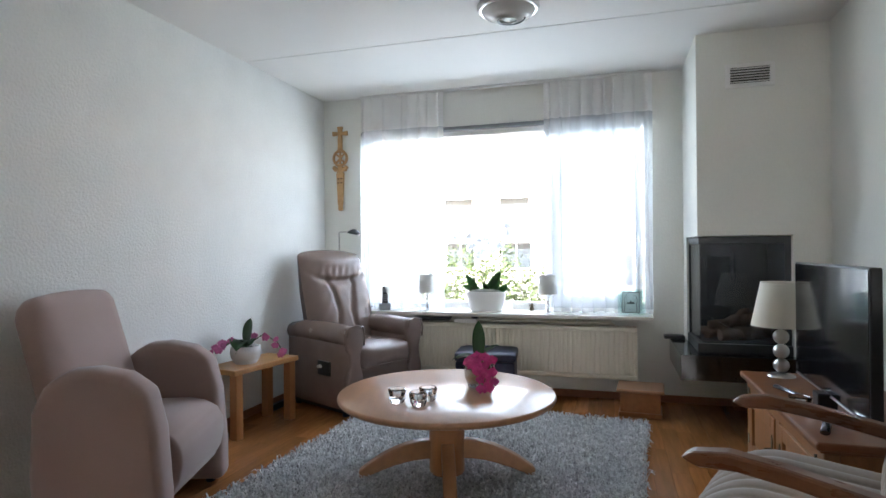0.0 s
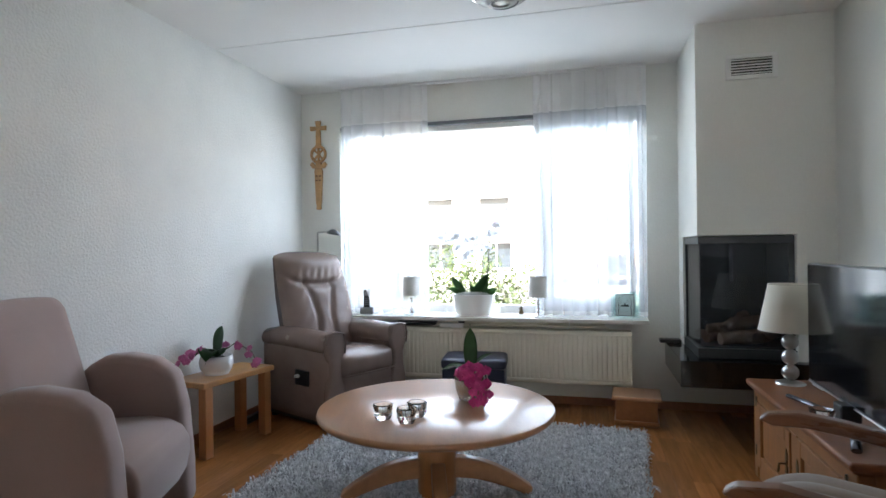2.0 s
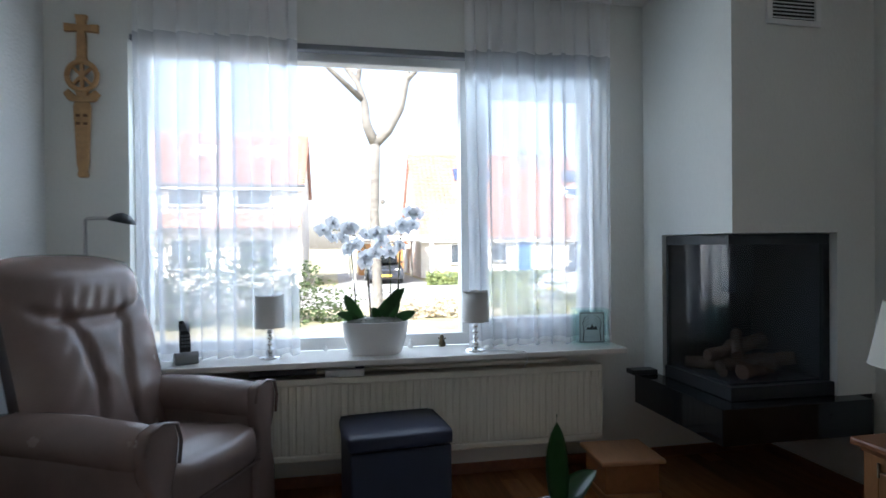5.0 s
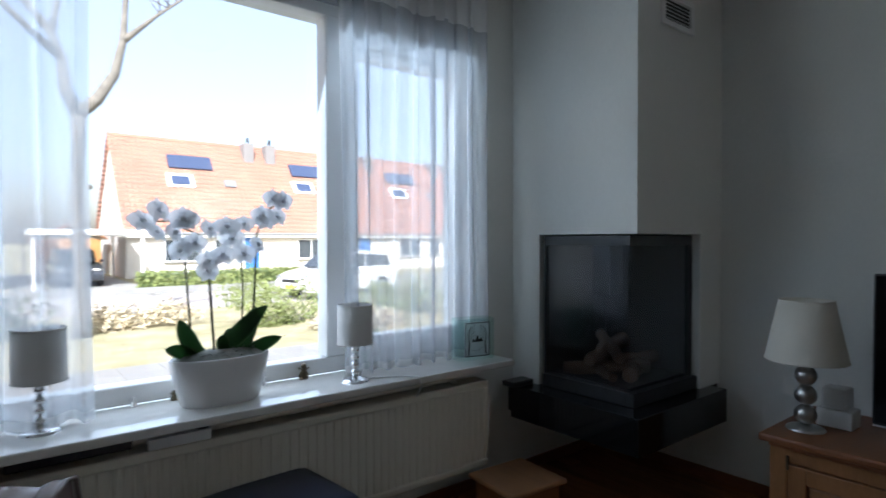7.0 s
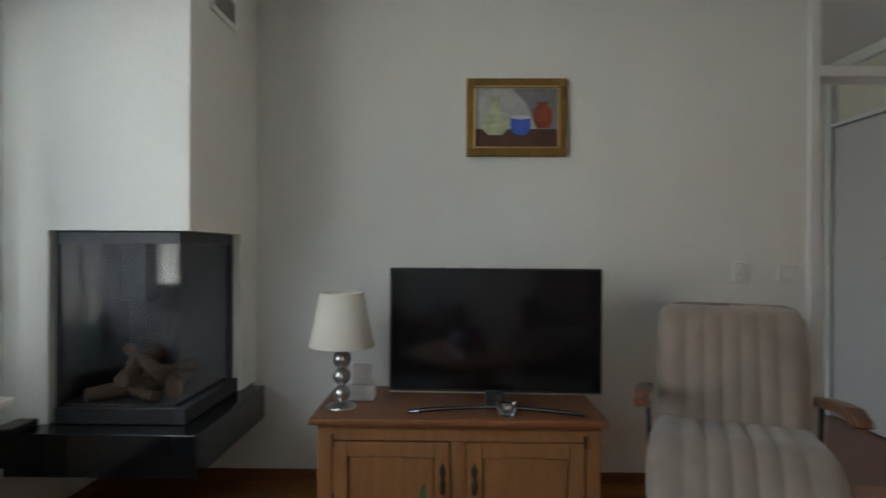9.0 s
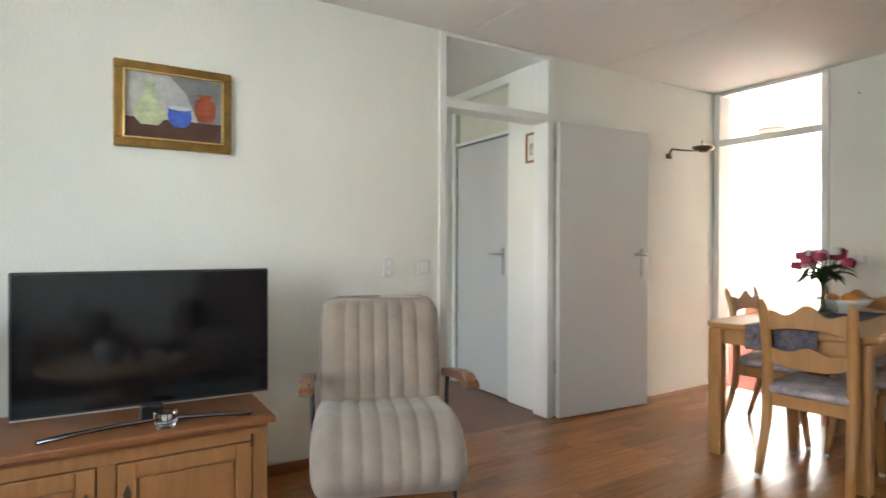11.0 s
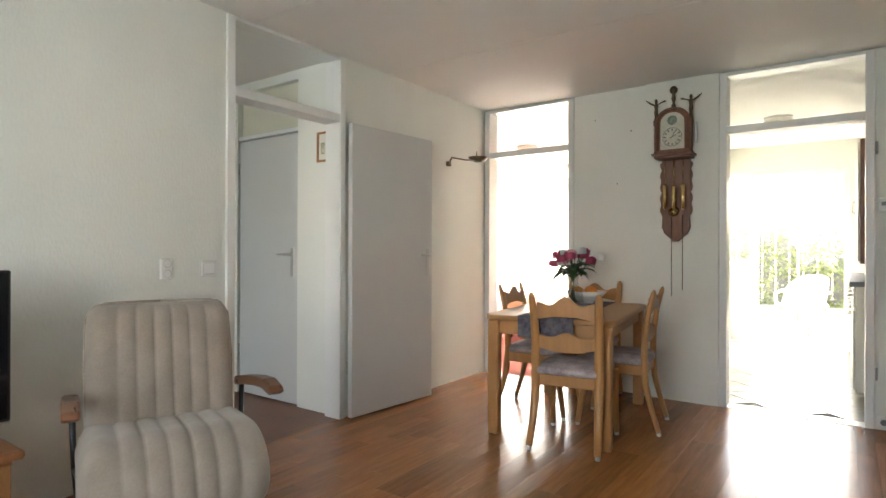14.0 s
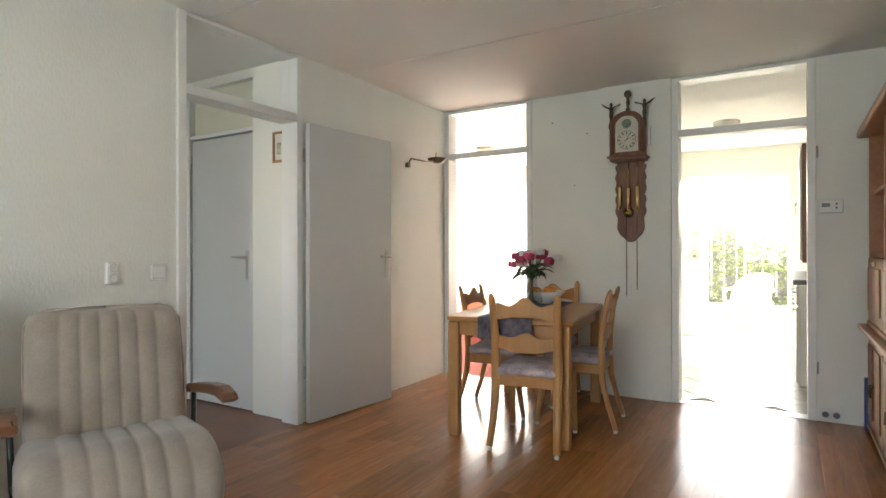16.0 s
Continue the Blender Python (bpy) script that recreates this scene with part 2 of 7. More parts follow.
BRICKF = surface("footing_brick", (0.33, 0.20, 0.14), 0.9, var=0.2, scale=6, fine=30, bump=0.3)

# ---------------------------------------------------------------- mesh tools


def bm_box(bm, x0, y0, z0, x1, y1, z1, bevel=0.0, m=None, seg=2):
    g = bmesh.new()
    bmesh.ops.create_cube(g, size=1.0)
    bmesh.ops.scale(g, vec=(x1 - x0, y1 - y0, z1 - z0), verts=g.verts)
    bmesh.ops.translate(g, vec=((x0 + x1) / 2, (y0 + y1) / 2, (z0 + z1) / 2), verts=g.verts)
    if bevel:
        bmesh.ops.bevel(g, geom=g.edges[:], offset=bevel, segments=seg, affect="EDGES", profile=0.5)
    if m is not None:
        g.transform(m)
    merge(bm, g)
    return bm


def merge(bm, g):
    me = bpy.data.meshes.new("tmp")
    g.to_mesh(me)
    g.free()
    bm.from_mesh(me)
    bpy.data.meshes.remove(me)


def box(x0, y0, z0, x1, y1, z1, bevel=0.0, m=None, seg=2):
    return bm_box(bmesh.new(), x0, y0, z0, x1, y1, z1, bevel, m, seg)


def bm_lathe(bm, profile, steps=28, m=None, sx=1.0, sy=1.0):
    """Turned shape from (radius, height) pairs, bottom to top."""
    g = bmesh.new()
    rings = []
    for r, z in profile:
        if r < 1e-5:
            rings.append([g.verts.new((0, 0, z))])
        else:
            rings.append([g.verts.new((r * sx * math.cos(2 * math.pi * i / steps), r * sy * math.sin(2 * math.pi * i / steps), z)) for i in range(steps)])
    for a, b in zip(rings, rings[1:]):
        for i in range(steps):
            j = (i + 1) % steps
            if len(a) == 1 and len(b) == 1:
                continue
            if len(a) == 1:
                f = g.faces.new((a[0], b[j], b[i])[::-1])
            elif len(b) == 1:
                f = g.faces.new((a[i], a[j], b[0]))
            else:
                f = g.faces.new((a[i], a[j], b[j], b[i]))
            f.smooth = True
    if m is not None:
        g.transform(m)
    merge(bm, g)
    return bm


def lathe(profile, steps=28, m=None, sx=1.0, sy=1.0):
    return bm_lathe(bmesh.new(), profile, steps, m, sx, sy)


def bm_tube(bm, pts, radius, steps=10, flat=1.0, cap=True):
    """A rod along points; radius may be one number or one for each point."""
    g = bmesh.new()
    pts = [Vector(p) for p in pts]
    rad = radius if isinstance(radius, (list, tuple)) else [radius] * len(pts)
    rings = []
    side = None
    for k, p in enumerate(pts):
        d = (pts[min(k + 1, len(pts) - 1)] - pts[max(k - 1, 0)]).normalized()
        if side is None:
            ref = Vector((0, 0, 1)) if abs(d.z) < 0.9 else Vector((1, 0, 0))
            side = d.cross(ref).normalized()
        side = (side - d * side.dot(d)).normalized()
        up = side.cross(d)
        rings.append([g.verts.new(p + rad[k] * (side * math.cos(2 * math.pi * i / steps) + up * flat * math.sin(2 * math.pi * i / steps))) for i in range(steps)])
    for a, b in zip(rings, rings[1:]):
        for i in range(steps):
            j = (i + 1) % steps
            g.faces.new((a[i], a[j], b[j], b[i])).smooth = True
    if cap:
        g.faces.new(rings[0])
        g.faces.new(rings[-1][::-1])
    bmesh.ops.recalc_face_normals(g, faces=g.faces[:])
    merge(bm, g)
    return bm


def tube(pts, radius, steps=10, flat=1.0):
    return bm_tube(bmesh.new(), pts, radius, steps, flat)


def bm_prism(bm, outline, depth, axis="y", bevel=0.0, at=0.0, m=None, smooth=False):
    """An outline of (a, b) pairs given thickness. axis y: (x, z); axis x: (y, z); axis z: (x, y)."""
    g = bmesh.new()
    place = {"y": lambda a, b: (a, at, b), "x": lambda a, b: (at, a, b), "z": lambda a, b: (a, b, at)}[axis]
    f = g.faces.new([g.verts.new(place(a, b)) for a, b in outline])
    r = bmesh.ops.extrude_face_region(g, geom=[f])
    vec = {"y": (0, depth, 0), "x": (depth, 0, 0), "z": (0, 0, depth)}[axis]
    bmesh.ops.translate(g, vec=vec, verts=[v for v in r["geom"] if isinstance(v, bmesh.types.BMVert)])
    bmesh.ops.recalc_face_normals(g, faces=g.faces[:])
    if bevel:
        es = [e for e in g.edges if e.calc_face_angle(0) > 0.5]
        bmesh.ops.bevel(g, geom=es, offset=bevel, segments=2, affect="EDGES", profile=0.5)
    if smooth:
        for f in g.faces:
            f.smooth = True
    if m is not None:
        g.transform(m)
    merge(bm, g)
    return bm


def prism(outline, depth, axis="y", bevel=0.0, at=0.0, m=None, smooth=False):
    return bm_prism(bmesh.new(), outline, depth, axis, bevel, at, m, smooth)


def bm_grid(bm, nu, nv, fn, closed=False):
    """A sheet from fn(u, v) with u, v in 0..1."""
    vs = [[bm.verts.new(fn(i / nu, j / nv)) for j in range(nv + 1)] for i in range(nu + (0 if closed else 1))]
    n = len(vs)
    for i in range(nu):
        for j in range(nv):
            bm.faces.new((vs[i][j], vs[(i + 1) % n][j], vs[(i + 1) % n][j + 1], vs[i][j + 1])).smooth = True
    return bm


def soft_box(sx, sy, sz, r=0.06, m=None, puff=0.0, cuts=8):
    """An upholstered block, centred on its base, with round edges and swollen faces."""
    g = bmesh.new()
    bmesh.ops.create_cube(g, size=2.0)
    bmesh.ops.subdivide_edges(g, edges=g.edges[:], cuts=cuts, use_grid_fill=True)
    for v in g.verts:
        h = Vector((sx / 2, sy / 2, sz / 2))
        p = Vector((v.co.x * h.x, v.co.y * h.y, v.co.z * h.z))
        k = Vector((max(-h.x + r, min(h.x - r, p.x)), max(-h.y + r, min(h.y - r, p.y)), max(-h.z + r, min(h.z - r, p.z))))
        d = p - k
        if d.length > 1e-6:
            p = k + d.normalized() * r
        u = v.co
        bulge = Vector((abs(u.x) > 0.999 and math.copysign((1 - u.y ** 2) * (1 - u.z ** 2), u.x) or 0,
                        abs(u.y) > 0.999 and math.copysign((1 - u.x ** 2) * (1 - u.z ** 2), u.y) or 0,
                        abs(u.z) > 0.999 and math.copysign((1 - u.x ** 2) * (1 - u.y ** 2), u.z) or 0))
        v.co = p + bulge * puff + Vector((0, 0, sz / 2))
    for f in g.faces:
        f.smooth = True
    if m is not None:
        g.transform(m)
    return g


def mesh_object(name, bm, material):
    me = bpy.data.meshes.new(name)
    bm.to_mesh(me)
    bm.free()
    me.materials.append(material)
    return new(name, me)


def part(name, bm, material, parent, label=""):
    ob = mesh_object(name, bm, material)
    ob.parent = parent
    if label:
        ob["label"] = label
    return ob


def thing(name, m, label, category, group="", kind=""):
    ob = new(name)
    ob.matrix_basis = m
    ob.empty_display_size = 0.1
    return tagged(ob, label, category, group, kind)


def single(name, bm, material, label, category, group="", m=None):
    ob = mesh_object(name, bm, material)
    if m is not None:
        ob.matrix_basis = m
    return tagged(ob, label, category, group)


def structure(name, bm, material, label="", category=""):
    return tagged(mesh_object(name, bm, material), label, category, "", "structure")


def wall_with_holes(u0, u1, z0, z1, holes, put):
    """Blocks of a wall round its openings; holes as (u0, u1, z0, z1); put(bm, ua, ub, za, zb) adds one block."""
    bm = bmesh.new()
    us = sorted({u0, u1, *[h[0] for h in holes], *[h[1] for h in holes]})
    for a, b in zip(us, us[1:]):
        zs = [(z0, z1)]
        for h in holes:
            if h[0] <= a + 1e-6 and h[1] >= b - 1e-6:
                nz = []
                for s, e in zs:
                    if h[2] > s:
                        nz.append((s, min(e, h[2])))
                    if h[3] < e:
                        nz.append((max(s, h[3]), e))
                zs = nz
        for s, e in zs:
            if e - s > 1e-4:
                put(bm, a, b, s, e)
    return bm

# ---------------------------------------------------------------- the rooms
XW, XE, YS, YN, H = 0.331, 4.0, -1.2, 5.0, 2.467


def slab_x(y0, y1):
    return lambda bm, a, b, s, e: bm_box(bm, a, y0, s, b, y1, e)


def slab_y(x0, x1):
    return lambda bm, a, b, s, e: bm_box(bm, x0, a, s, x1, b, e)


WIN = (0.68, 3.06, 0.635, 2.15)
D1 = (0.655, 1.562, 0.0, 2.458)
D2 = (3.105, 3.99, 0.0, 2.458)
D3 = (1.047, 1.966, 0.0, 2.458)
structure("wall_north", wall_with_holes(0.1, 5.6, -0.3, 2.7, [WIN, (4.25, 5.2, 0.0, 2.3)], slab_x(5.0, 5.3)), WALL, "white painted outer wall with a wide window", "wall")
structure("wall_west", box(0.1, -1.4, -0.3, XW, 5.0, 2.7), GRANOL, "white spray-plastered wall", "wall")
structure("wall_east", wall_with_holes(YS, 5.0, 0.0, H, [D1], slab_y(XE, 4.1)), WALL, "white plastered wall with a doorway to the hall", "wall")
structure("wall_south", wall_with_holes(XW, 7.1, 0.0, H, [D2, D3], slab_x(-1.3, YS)), WALL, "white painted partition with two tall doorways", "wall")
structure("pillar", box(1.968, YS - 0.002, 0, 2.50, YS + 0.03, H), WALL, "white boxed-in strip of wall behind the clock", "wall")

bm = bmesh.new()
ys = [YS - 0.1, 0.205, 1.37, 3.87, 5.0]
for a, b in zip(ys, ys[1:]):
    bm_box(bm, XW, a + 0.004, H, XE + 0.1, b - 0.004, H + 0.03, 0.003)
bm_box(bm, XW - 0.05, YS - 0.2, H + 0.025, 4.1, 5.05, H + 0.12)
structure("ceiling", bm, CEIL, "white ceiling of wide slabs with fine joints", "ceiling")
structure("floor", box(XW - 0.05, YS - 0.02, -0.12, XE + 0.01, 5.05, -0.006), JOINT, "glossy brown hardwood strip floor", "floor")


def skirting(name, x0, y0, x1, y1):
    return structure(name, box(x0, y0, 0.0, x1, y1, 0.055, 0.004), CABTOP, "low dark wooden skirting board", "skirting")


skirting("baseboard_north", XW, 4.985, XE, 5.0)
skirting("baseboard_west", XW, YS, XW + 0.014, 4.985)
skirting("baseboard_east", XE - 0.014, 1.58, XE, 4.985)

# ---- chimney breast over the corner fireplace
cb = structure("chimney_breast", box(3.275, 4.295, 1.219, XE, YN, H), WALL, "white plastered chimney breast in the corner", "chimney")
part("side_pier", box(3.275, 4.825, 0.492, XE, YN, 1.219), WALL, cb)
part("side_pier", box(3.80, 4.295, 0.492, XE, 4.825, 1.219), WALL, cb)


# ---- window
def window_front():
    w = thing("window_1", pose(0, 0, 0), "wide white-framed window with a fixed pane and a side casement", "window", kind="structure")
    x0, x1, z0, z1 = WIN
    fy0, fy1 = 5.06, 5.14
    part("frame_top", box(x0, fy0, 2.10, x1, fy1, z1, 0.006), WHITE, w)
    part("frame_bottom", box(x0, fy0, z0 + 0.022, x1, fy1, 0.72, 0.006), WHITE, w)
    part("frame_left", box(x0, fy0 + 0.002, 0.72, 0.745, fy1, 2.10, 0.006), WHITE, w)
    part("frame_right", box(x1 - 0.05, fy0 + 0.002, 0.72, x1, fy1, 2.10, 0.006), WHITE, w)
    part("mullion", box(2.262, fy0 - 0.006, 0.72, 2.345, fy1, 2.10, 0.006), WHITE, w)
    p = part("pane", box(0.745, 5.098, 0.72, 2.262, 5.104, 2.10), GLASSP, w)
    p.visible_shadow = False
    s = part("casement", box(2.347, 5.045, 0.722, 2.405, 5.11, 2.0, 0.006), WHITE, w, "white casement of the side window")
    part("casement_stile", box(2.93, 5.045, 0.722, 2.985, 5.11, 2.0, 0.006), WHITE, s)
    part("casement_rail", box(2.407, 5.047, 1.955, 2.928, 5.11, 2.0, 0.006), WHITE, s)
    part("casement_rail", box(2.407, 5.047, 0.722, 2.928, 5.11, 0.79, 0.006), WHITE, s)
    p = part("pane", box(2.405, 5.078, 0.79, 2.93, 5.084, 1.955), GLASSP, s)
    p.visible_shadow = False
    part("handle", tube([(2.372, 5.04, 1.28), (2.372, 5.015, 1.28), (2.372, 5.012, 1.17)], 0.008), STEEL, s)
    v = part("vent_panel", box(2.345, 5.05, 2.005, 2.99, 5.13, 2.10, 0.004), WHITE, w, "white ventilation strip above the casement")
    for k in range(4):
        part("vent_slat", box(2.37, 5.043, 2.02 + 0.02 * k, 2.965, 5.052, 2.03 + 0.02 * k), WPLASTIC, v)
    b = part("blind_rail", box(x0 + 0.01, 4.985, 2.135, x1 - 0.01, 5.04, 2.165, 0.006), GREYPL, w, "grey rail of a rolled-up blind")
    return w


window_front()
structure("window_sill", box(0.60, 4.77, 0.626, 3.05, 5.062, 0.655, 0.006), MARBLE, "polished cream marble window sill", "window sill")


# ---- doorways with a transom light
def doorway(name, label, along, a0, a1, at, thick=0.13, leaf=False):
    """White wooden post frame with a pane over the door. along: 'x' or 'y'; at: where its room side lies."""
    d = thing(name, pose(0, 0, 0), label, "doorway", kind="structure")

    def piece(nm, u0, u1, z0, z1, w0=0.0, w1=thick, mat=WHITE):
        if along == "x":
            return part(nm, box(u0, at - w1, z0, u1, at - w0, z1, 0.004), mat, d)
        return part(nm, box(at + w0, u0, z0, at + w1, u1, z1, 0.004), mat, d)

    piece("post", a0, a0 + 0.05, 0.0, 2.458, -0.018)
    piece("post", a1 - 0.05, a1, 0.0, 2.458, -0.018)
    piece("head", a0 + 0.05, a1 - 0.05, 2.436, 2.458, -0.016)
    piece("transom_bar", a0 + 0.05, a1 - 0.05, 2.012, 2.066, -0.016)
    g = piece("transom_pane", a0 + 0.05, a1 - 0.05, 2.066, 2.436, 0.05, 0.056, GLASSP)
    g.visible_shadow = False
    return d


d1 = doorway("door_1", "white hall doorway with a glazed transom", "y", D1[0], D1[1], XE)
doorway("door_2", "white doorway with a glazed transom into a sunny room", "x", D2[0], D2[1], YS)
d3 = doorway("door_3", "white doorway with a glazed transom into the kitchen", "x", D3[0], D3[1], YS)
for z in (0.32, 1.78):
    part("hinge", lathe([(0, 0), (0.007, 0), (0.007, 0.08), (0, 0.08)], 10, pose(1.04, YS + 0.02, z)), STEEL, d3)


def door_leaf(name, m, label, w=0.82, h=2.01, side=1, hinges=True):
    """A flush door: hinged at its origin, running along +x; side: where the handle shows."""
    d = thing(name, m, label, "door")
    part("panel", box(0, -0.02, 0.008, w, 0.02, h, 0.003), DOORGREY, d)
    for s in (1, -1):
        p = part("lock_plate", box(w - 0.075, min(s * 0.02, s * 0.026), 0.95, w - 0.04, max(s * 0.02, s * 0.026), 1.16, 0.002), STEEL, d)
        part("handle", tube([(w - 0.058, s * 0.026, 1.11), (w - 0.058, s * 0.065, 1.11), (w - 0.075, s * 0.07, 1.112), (w - 0.17, s * 0.068, 1.112)], 0.009), STEEL, p)
    if hinges:
        for z in (0.3, 1.75):
            part("hinge", lathe([(0, 0), (0.008, 0), (0.008, 0.09), (0, 0.09)], 10, pose(-0.008, 0.02 * side, z)), STEEL, d)
    return d


door_leaf("hall_door", pose(3.945, 0.648, 0, 0, 0, -94.7), "pale grey flush door standing open against the wall", side=1, w=0.82)

# ---- hall behind the doorway
structure("hall_floor", box(4.002, 0.62, -0.12, 5.6, 5.0, -0.001), surface("hall_tile", (0.22, 0.085, 0.04), 0.35, var=0.3, scale=5, fine=30, bump=0.1), "brown hall floor", "floor")
structure("hall_wall_south", wall_with_holes(4.1, 5.6, 0, H, [(4.47, 5.2, 0.0, 2.40)], slab_x(0.56, 0.66)), WALL, "white hall wall", "wall")
structure("hall_wall_east", box(5.25, 0.66, 0, 5.4, 5.0, H), WALL, "white hall wall", "wall")
# out of view: glazed opening added so that daylight reaches the hall
fd = thing("front_door", pose(0, 0, 0), "unseen glazed front door, added to let light into the hall", "door")
for b in ((4.25, 5.1, 0, 4.33, 5.15, 2.3), (5.12, 5.1, 0, 5.2, 5.15, 2.3), (4.33, 5.1, 2.2, 5.12, 5.15, 2.3), (4.33, 5.1, 0, 5.12, 5.15, 0.3)):
    part("stile", box(*b, 0.004), WHITE, fd)
part("pane", box(4.33, 5.122, 0.3, 5.12, 5.128, 2.2), GLASSP, fd).visible_shadow = False
structure("hall_ceiling", box(4.1, -1.3, H, 5.6, 5.05, H + 0.12), CEIL, "white hall ceiling", "ceiling")
door_leaf("closet_door", pose(5.185, 0.625, 0, 0, 0, 180), "pale grey flush door, closed, with a steel lever", w=0.70, side=-1)
ct = thing("closet_transom", pose(0, 0, 0), "opaque panel over the inner hall door, coloured like a lit transom", "window", kind="structure")
part("bar", box(4.472, 0.585, 2.022, 5.198, 0.655, 2.05, 0.003), WHITE, ct)
# opaque; the cream colour stands for the warmly lit room behind
part("panel", box(4.472, 0.60, 2.05, 5.198, 0.612, 2.398), surface("lit_transom_cream", (0.70, 0.68, 0.56), 0.3, var=0.04), ct)
structure("hall_closet", box(4.2, 0.22, 0, 5.5, 0.27, H), WALL, "white wall behind the inner hall door", "wall")
pic = thing("small_picture", pose(4.19, 0.667, 1.87), "small picture in a reddish wooden frame", "picture")
for nm, bx in (("frame", (-0.055, 0, -0.105, -0.04, 0.016, 0.105)), ("frame", (0.04, 0, -0.105, 0.055, 0.016, 0.105)), ("frame", (-0.04, 0, 0.09, 0.04, 0.016, 0.105)), ("frame", (-0.04, 0, -0.105, 0.04, 0.016, -0.09))):
    part(nm, box(*bx, 0.002), CHERRY, pic)
sh = part("sheet", box(-0.04, 0.002, -0.09, 0.04, 0.006, 0.09), surface("picture_paper", (0.70, 0.68, 0.60), 0.7, var=0.1), pic)
part("motif", box(-0.018, 0.006, -0.05, 0.02, 0.008, 0.03, 0.0), surface("picture_motif", (0.45, 0.42, 0.30), 0.7, var=0.5, scale=60), sh)

# ---- sunny back room
YB = -4.75
structure("backroom_floor", box(2.5, YB, -0.12, 7.1, -1.2, -0.004), surface("red_carpet", (0.40, 0.10, 0.07), 0.9, var=0.2, bump=0.3), "red carpet floor", "floor")
structure("backroom_wall_south", wall_with_holes(2.5, 7.1, 0, H, [(2.7, 6.7, 0.55, 2.15)], slab_x(YB - 0.2, YB)), WALL, "white wall with a wide window", "wall")
structure("backroom_wall_east", box(6.9, YB, 0, 7.1, -1.3, H), WALL, "white wall", "wall")
structure("rear_ceiling", box(0.1, YB - 0.2, H, 7.1, -1.3, H + 0.12), CEIL, "white ceiling", "ceiling")
structure("backroom_wall_west", box(2.46, YB, 0, 2.56, -1.3, H), WALL, "white partition", "wall")

# ---- kitchen
structure("kitchen_bed", box(0.1, YB, -0.12, 2.46, -1.2, -0.008), surface("grout", (0.45, 0.43, 0.39), 0.8, var=0.1), "pale kitchen floor of diagonal tiles", "floor")
structure("kitchen_wall_south", wall_with_holes(0.1, 2.46, 0, H, [(1.175, 2.17, 0.0, 2.135), (2.17, 2.46, 0.98, 2.135)], slab_x(YB - 0.2, YB)), WALL, "white kitchen wall with a sliding door", "wall")
structure("kitchen_wall_west", box(0.0, YB - 0.2, 0, 0.55, -1.3, H), WALL, "white kitchen wall", "wall")
kd = thing("kitchen_sliding_door", pose(0, YB, 0), "glazed white sliding door to the garden", "door")
for b in ((1.175, -0.1, 0.0, 1.225, -0.04, 2.135), (2.12, -0.1, 0.0, 2.17, -0.04, 2.135), (1.225, -0.1, 2.075, 2.12, -0.04, 2.135), (1.225, -0.1, 0.0, 2.12, -0.04, 0.06)):
    part("stile", box(*b, 0.004), WHITE, kd)
part("pane", box(1.225, -0.074, 0.06, 2.12, -0.068, 2.075), GLASSP, kd).visible_shadow = False
kw = thing("kitchen_window", pose(0, YB, 0), "small white kitchen window beside the sliding door", "window", kind="structure")
part("frame", box(2.17, -0.1, 0.98, 2.20, -0.03, 2.135, 0.004), WHITE, kw)
part("frame", box(2.20, -0.1, 0.98, 2.46, -0.03, 1.02, 0.004), WHITE, kw)
part("frame", box(2.20, -0.1, 2.095, 2.46, -0.03, 2.135, 0.004), WHITE, kw)
part("pane", box(2.20, -0.074, 1.02, 2.46, -0.068, 2.095), GLASSP, kw).visible_shadow = False

# ---- unseen block above the rooms, added to shade the front garden
structure("shade_block", box(-4.0, YB - 0.2, 2.72, 9.0, 5.3, 3.3), WALL, "unseen block over the house, added to shade the front garden", "house")
structure("foundation", box(-4.0, YB - 0.2, -0.95, 9.0, 5.3, -0.3), BRICKF, "brick footing of the house", "house")
structure("house_side", box(5.7, -1.2, -0.3, 9.0, 5.3, 2.72), WALL, "adjoining house", "house")
structure("house_side_west", box(-4.0, YB - 0.2, -0.3, 0.0, 5.3, 2.72), WALL, "adjoining house", "house")

# ---------------------------------------------------------------- living room: large things


def coffee_table():
    t = thing("coffee_table", pose(1.965, 3.20, 0.0, 0, 0, 18), "round beech coffee table on a pedestal with curved feet", "table")
    R, Z = 0.54, 0.44
    part("tabletop", lathe([(0, Z - 0.034), (R - 0.03, Z - 0.034), (R - 0.012, Z - 0.03), (R - 0.003, Z - 0.022), (R, Z - 0.014), (R - 0.003, Z - 0.004), (R - 0.010, Z), (0, Z)], 96), BEECH, t)
    part("apron", lathe([(0, Z - 0.075), (0.20, Z - 0.075), (0.22, Z - 0.06), (0.22, Z - 0.034), (0, Z - 0.034)], 40), BEECH, t)
    part("column", lathe([(0, 0.04), (0.082, 0.04), (0.088, 0.05), (0.088, 0.25), (0.080, 0.30), (0.085, Z - 0.075), (0, Z - 0.075)], 24), BEECHV, t)
    arc, low = [], []
    for k in range(13):
        u = k / 12
        arc.append((0.07 + 0.37 * u, 0.045 + 0.16 * math.cos(u * math.pi / 2) ** 0.8 if u < 1 else 0.055))
        low.append((0.07 + 0.33 * u, 0.028 + 0.085 * math.cos(u * math.pi / 2) if u < 1 else 0.022))
    outline = arc + [(0.435, 0.022)] + low[::-1]
    for k in range(4):
        part("foot", prism(outline, 0.062, "y", 0.008, -0.031, pose(0, 0, 0, 0, 0, 90 * k)), BEECH, t)
    return t


coffee_table()


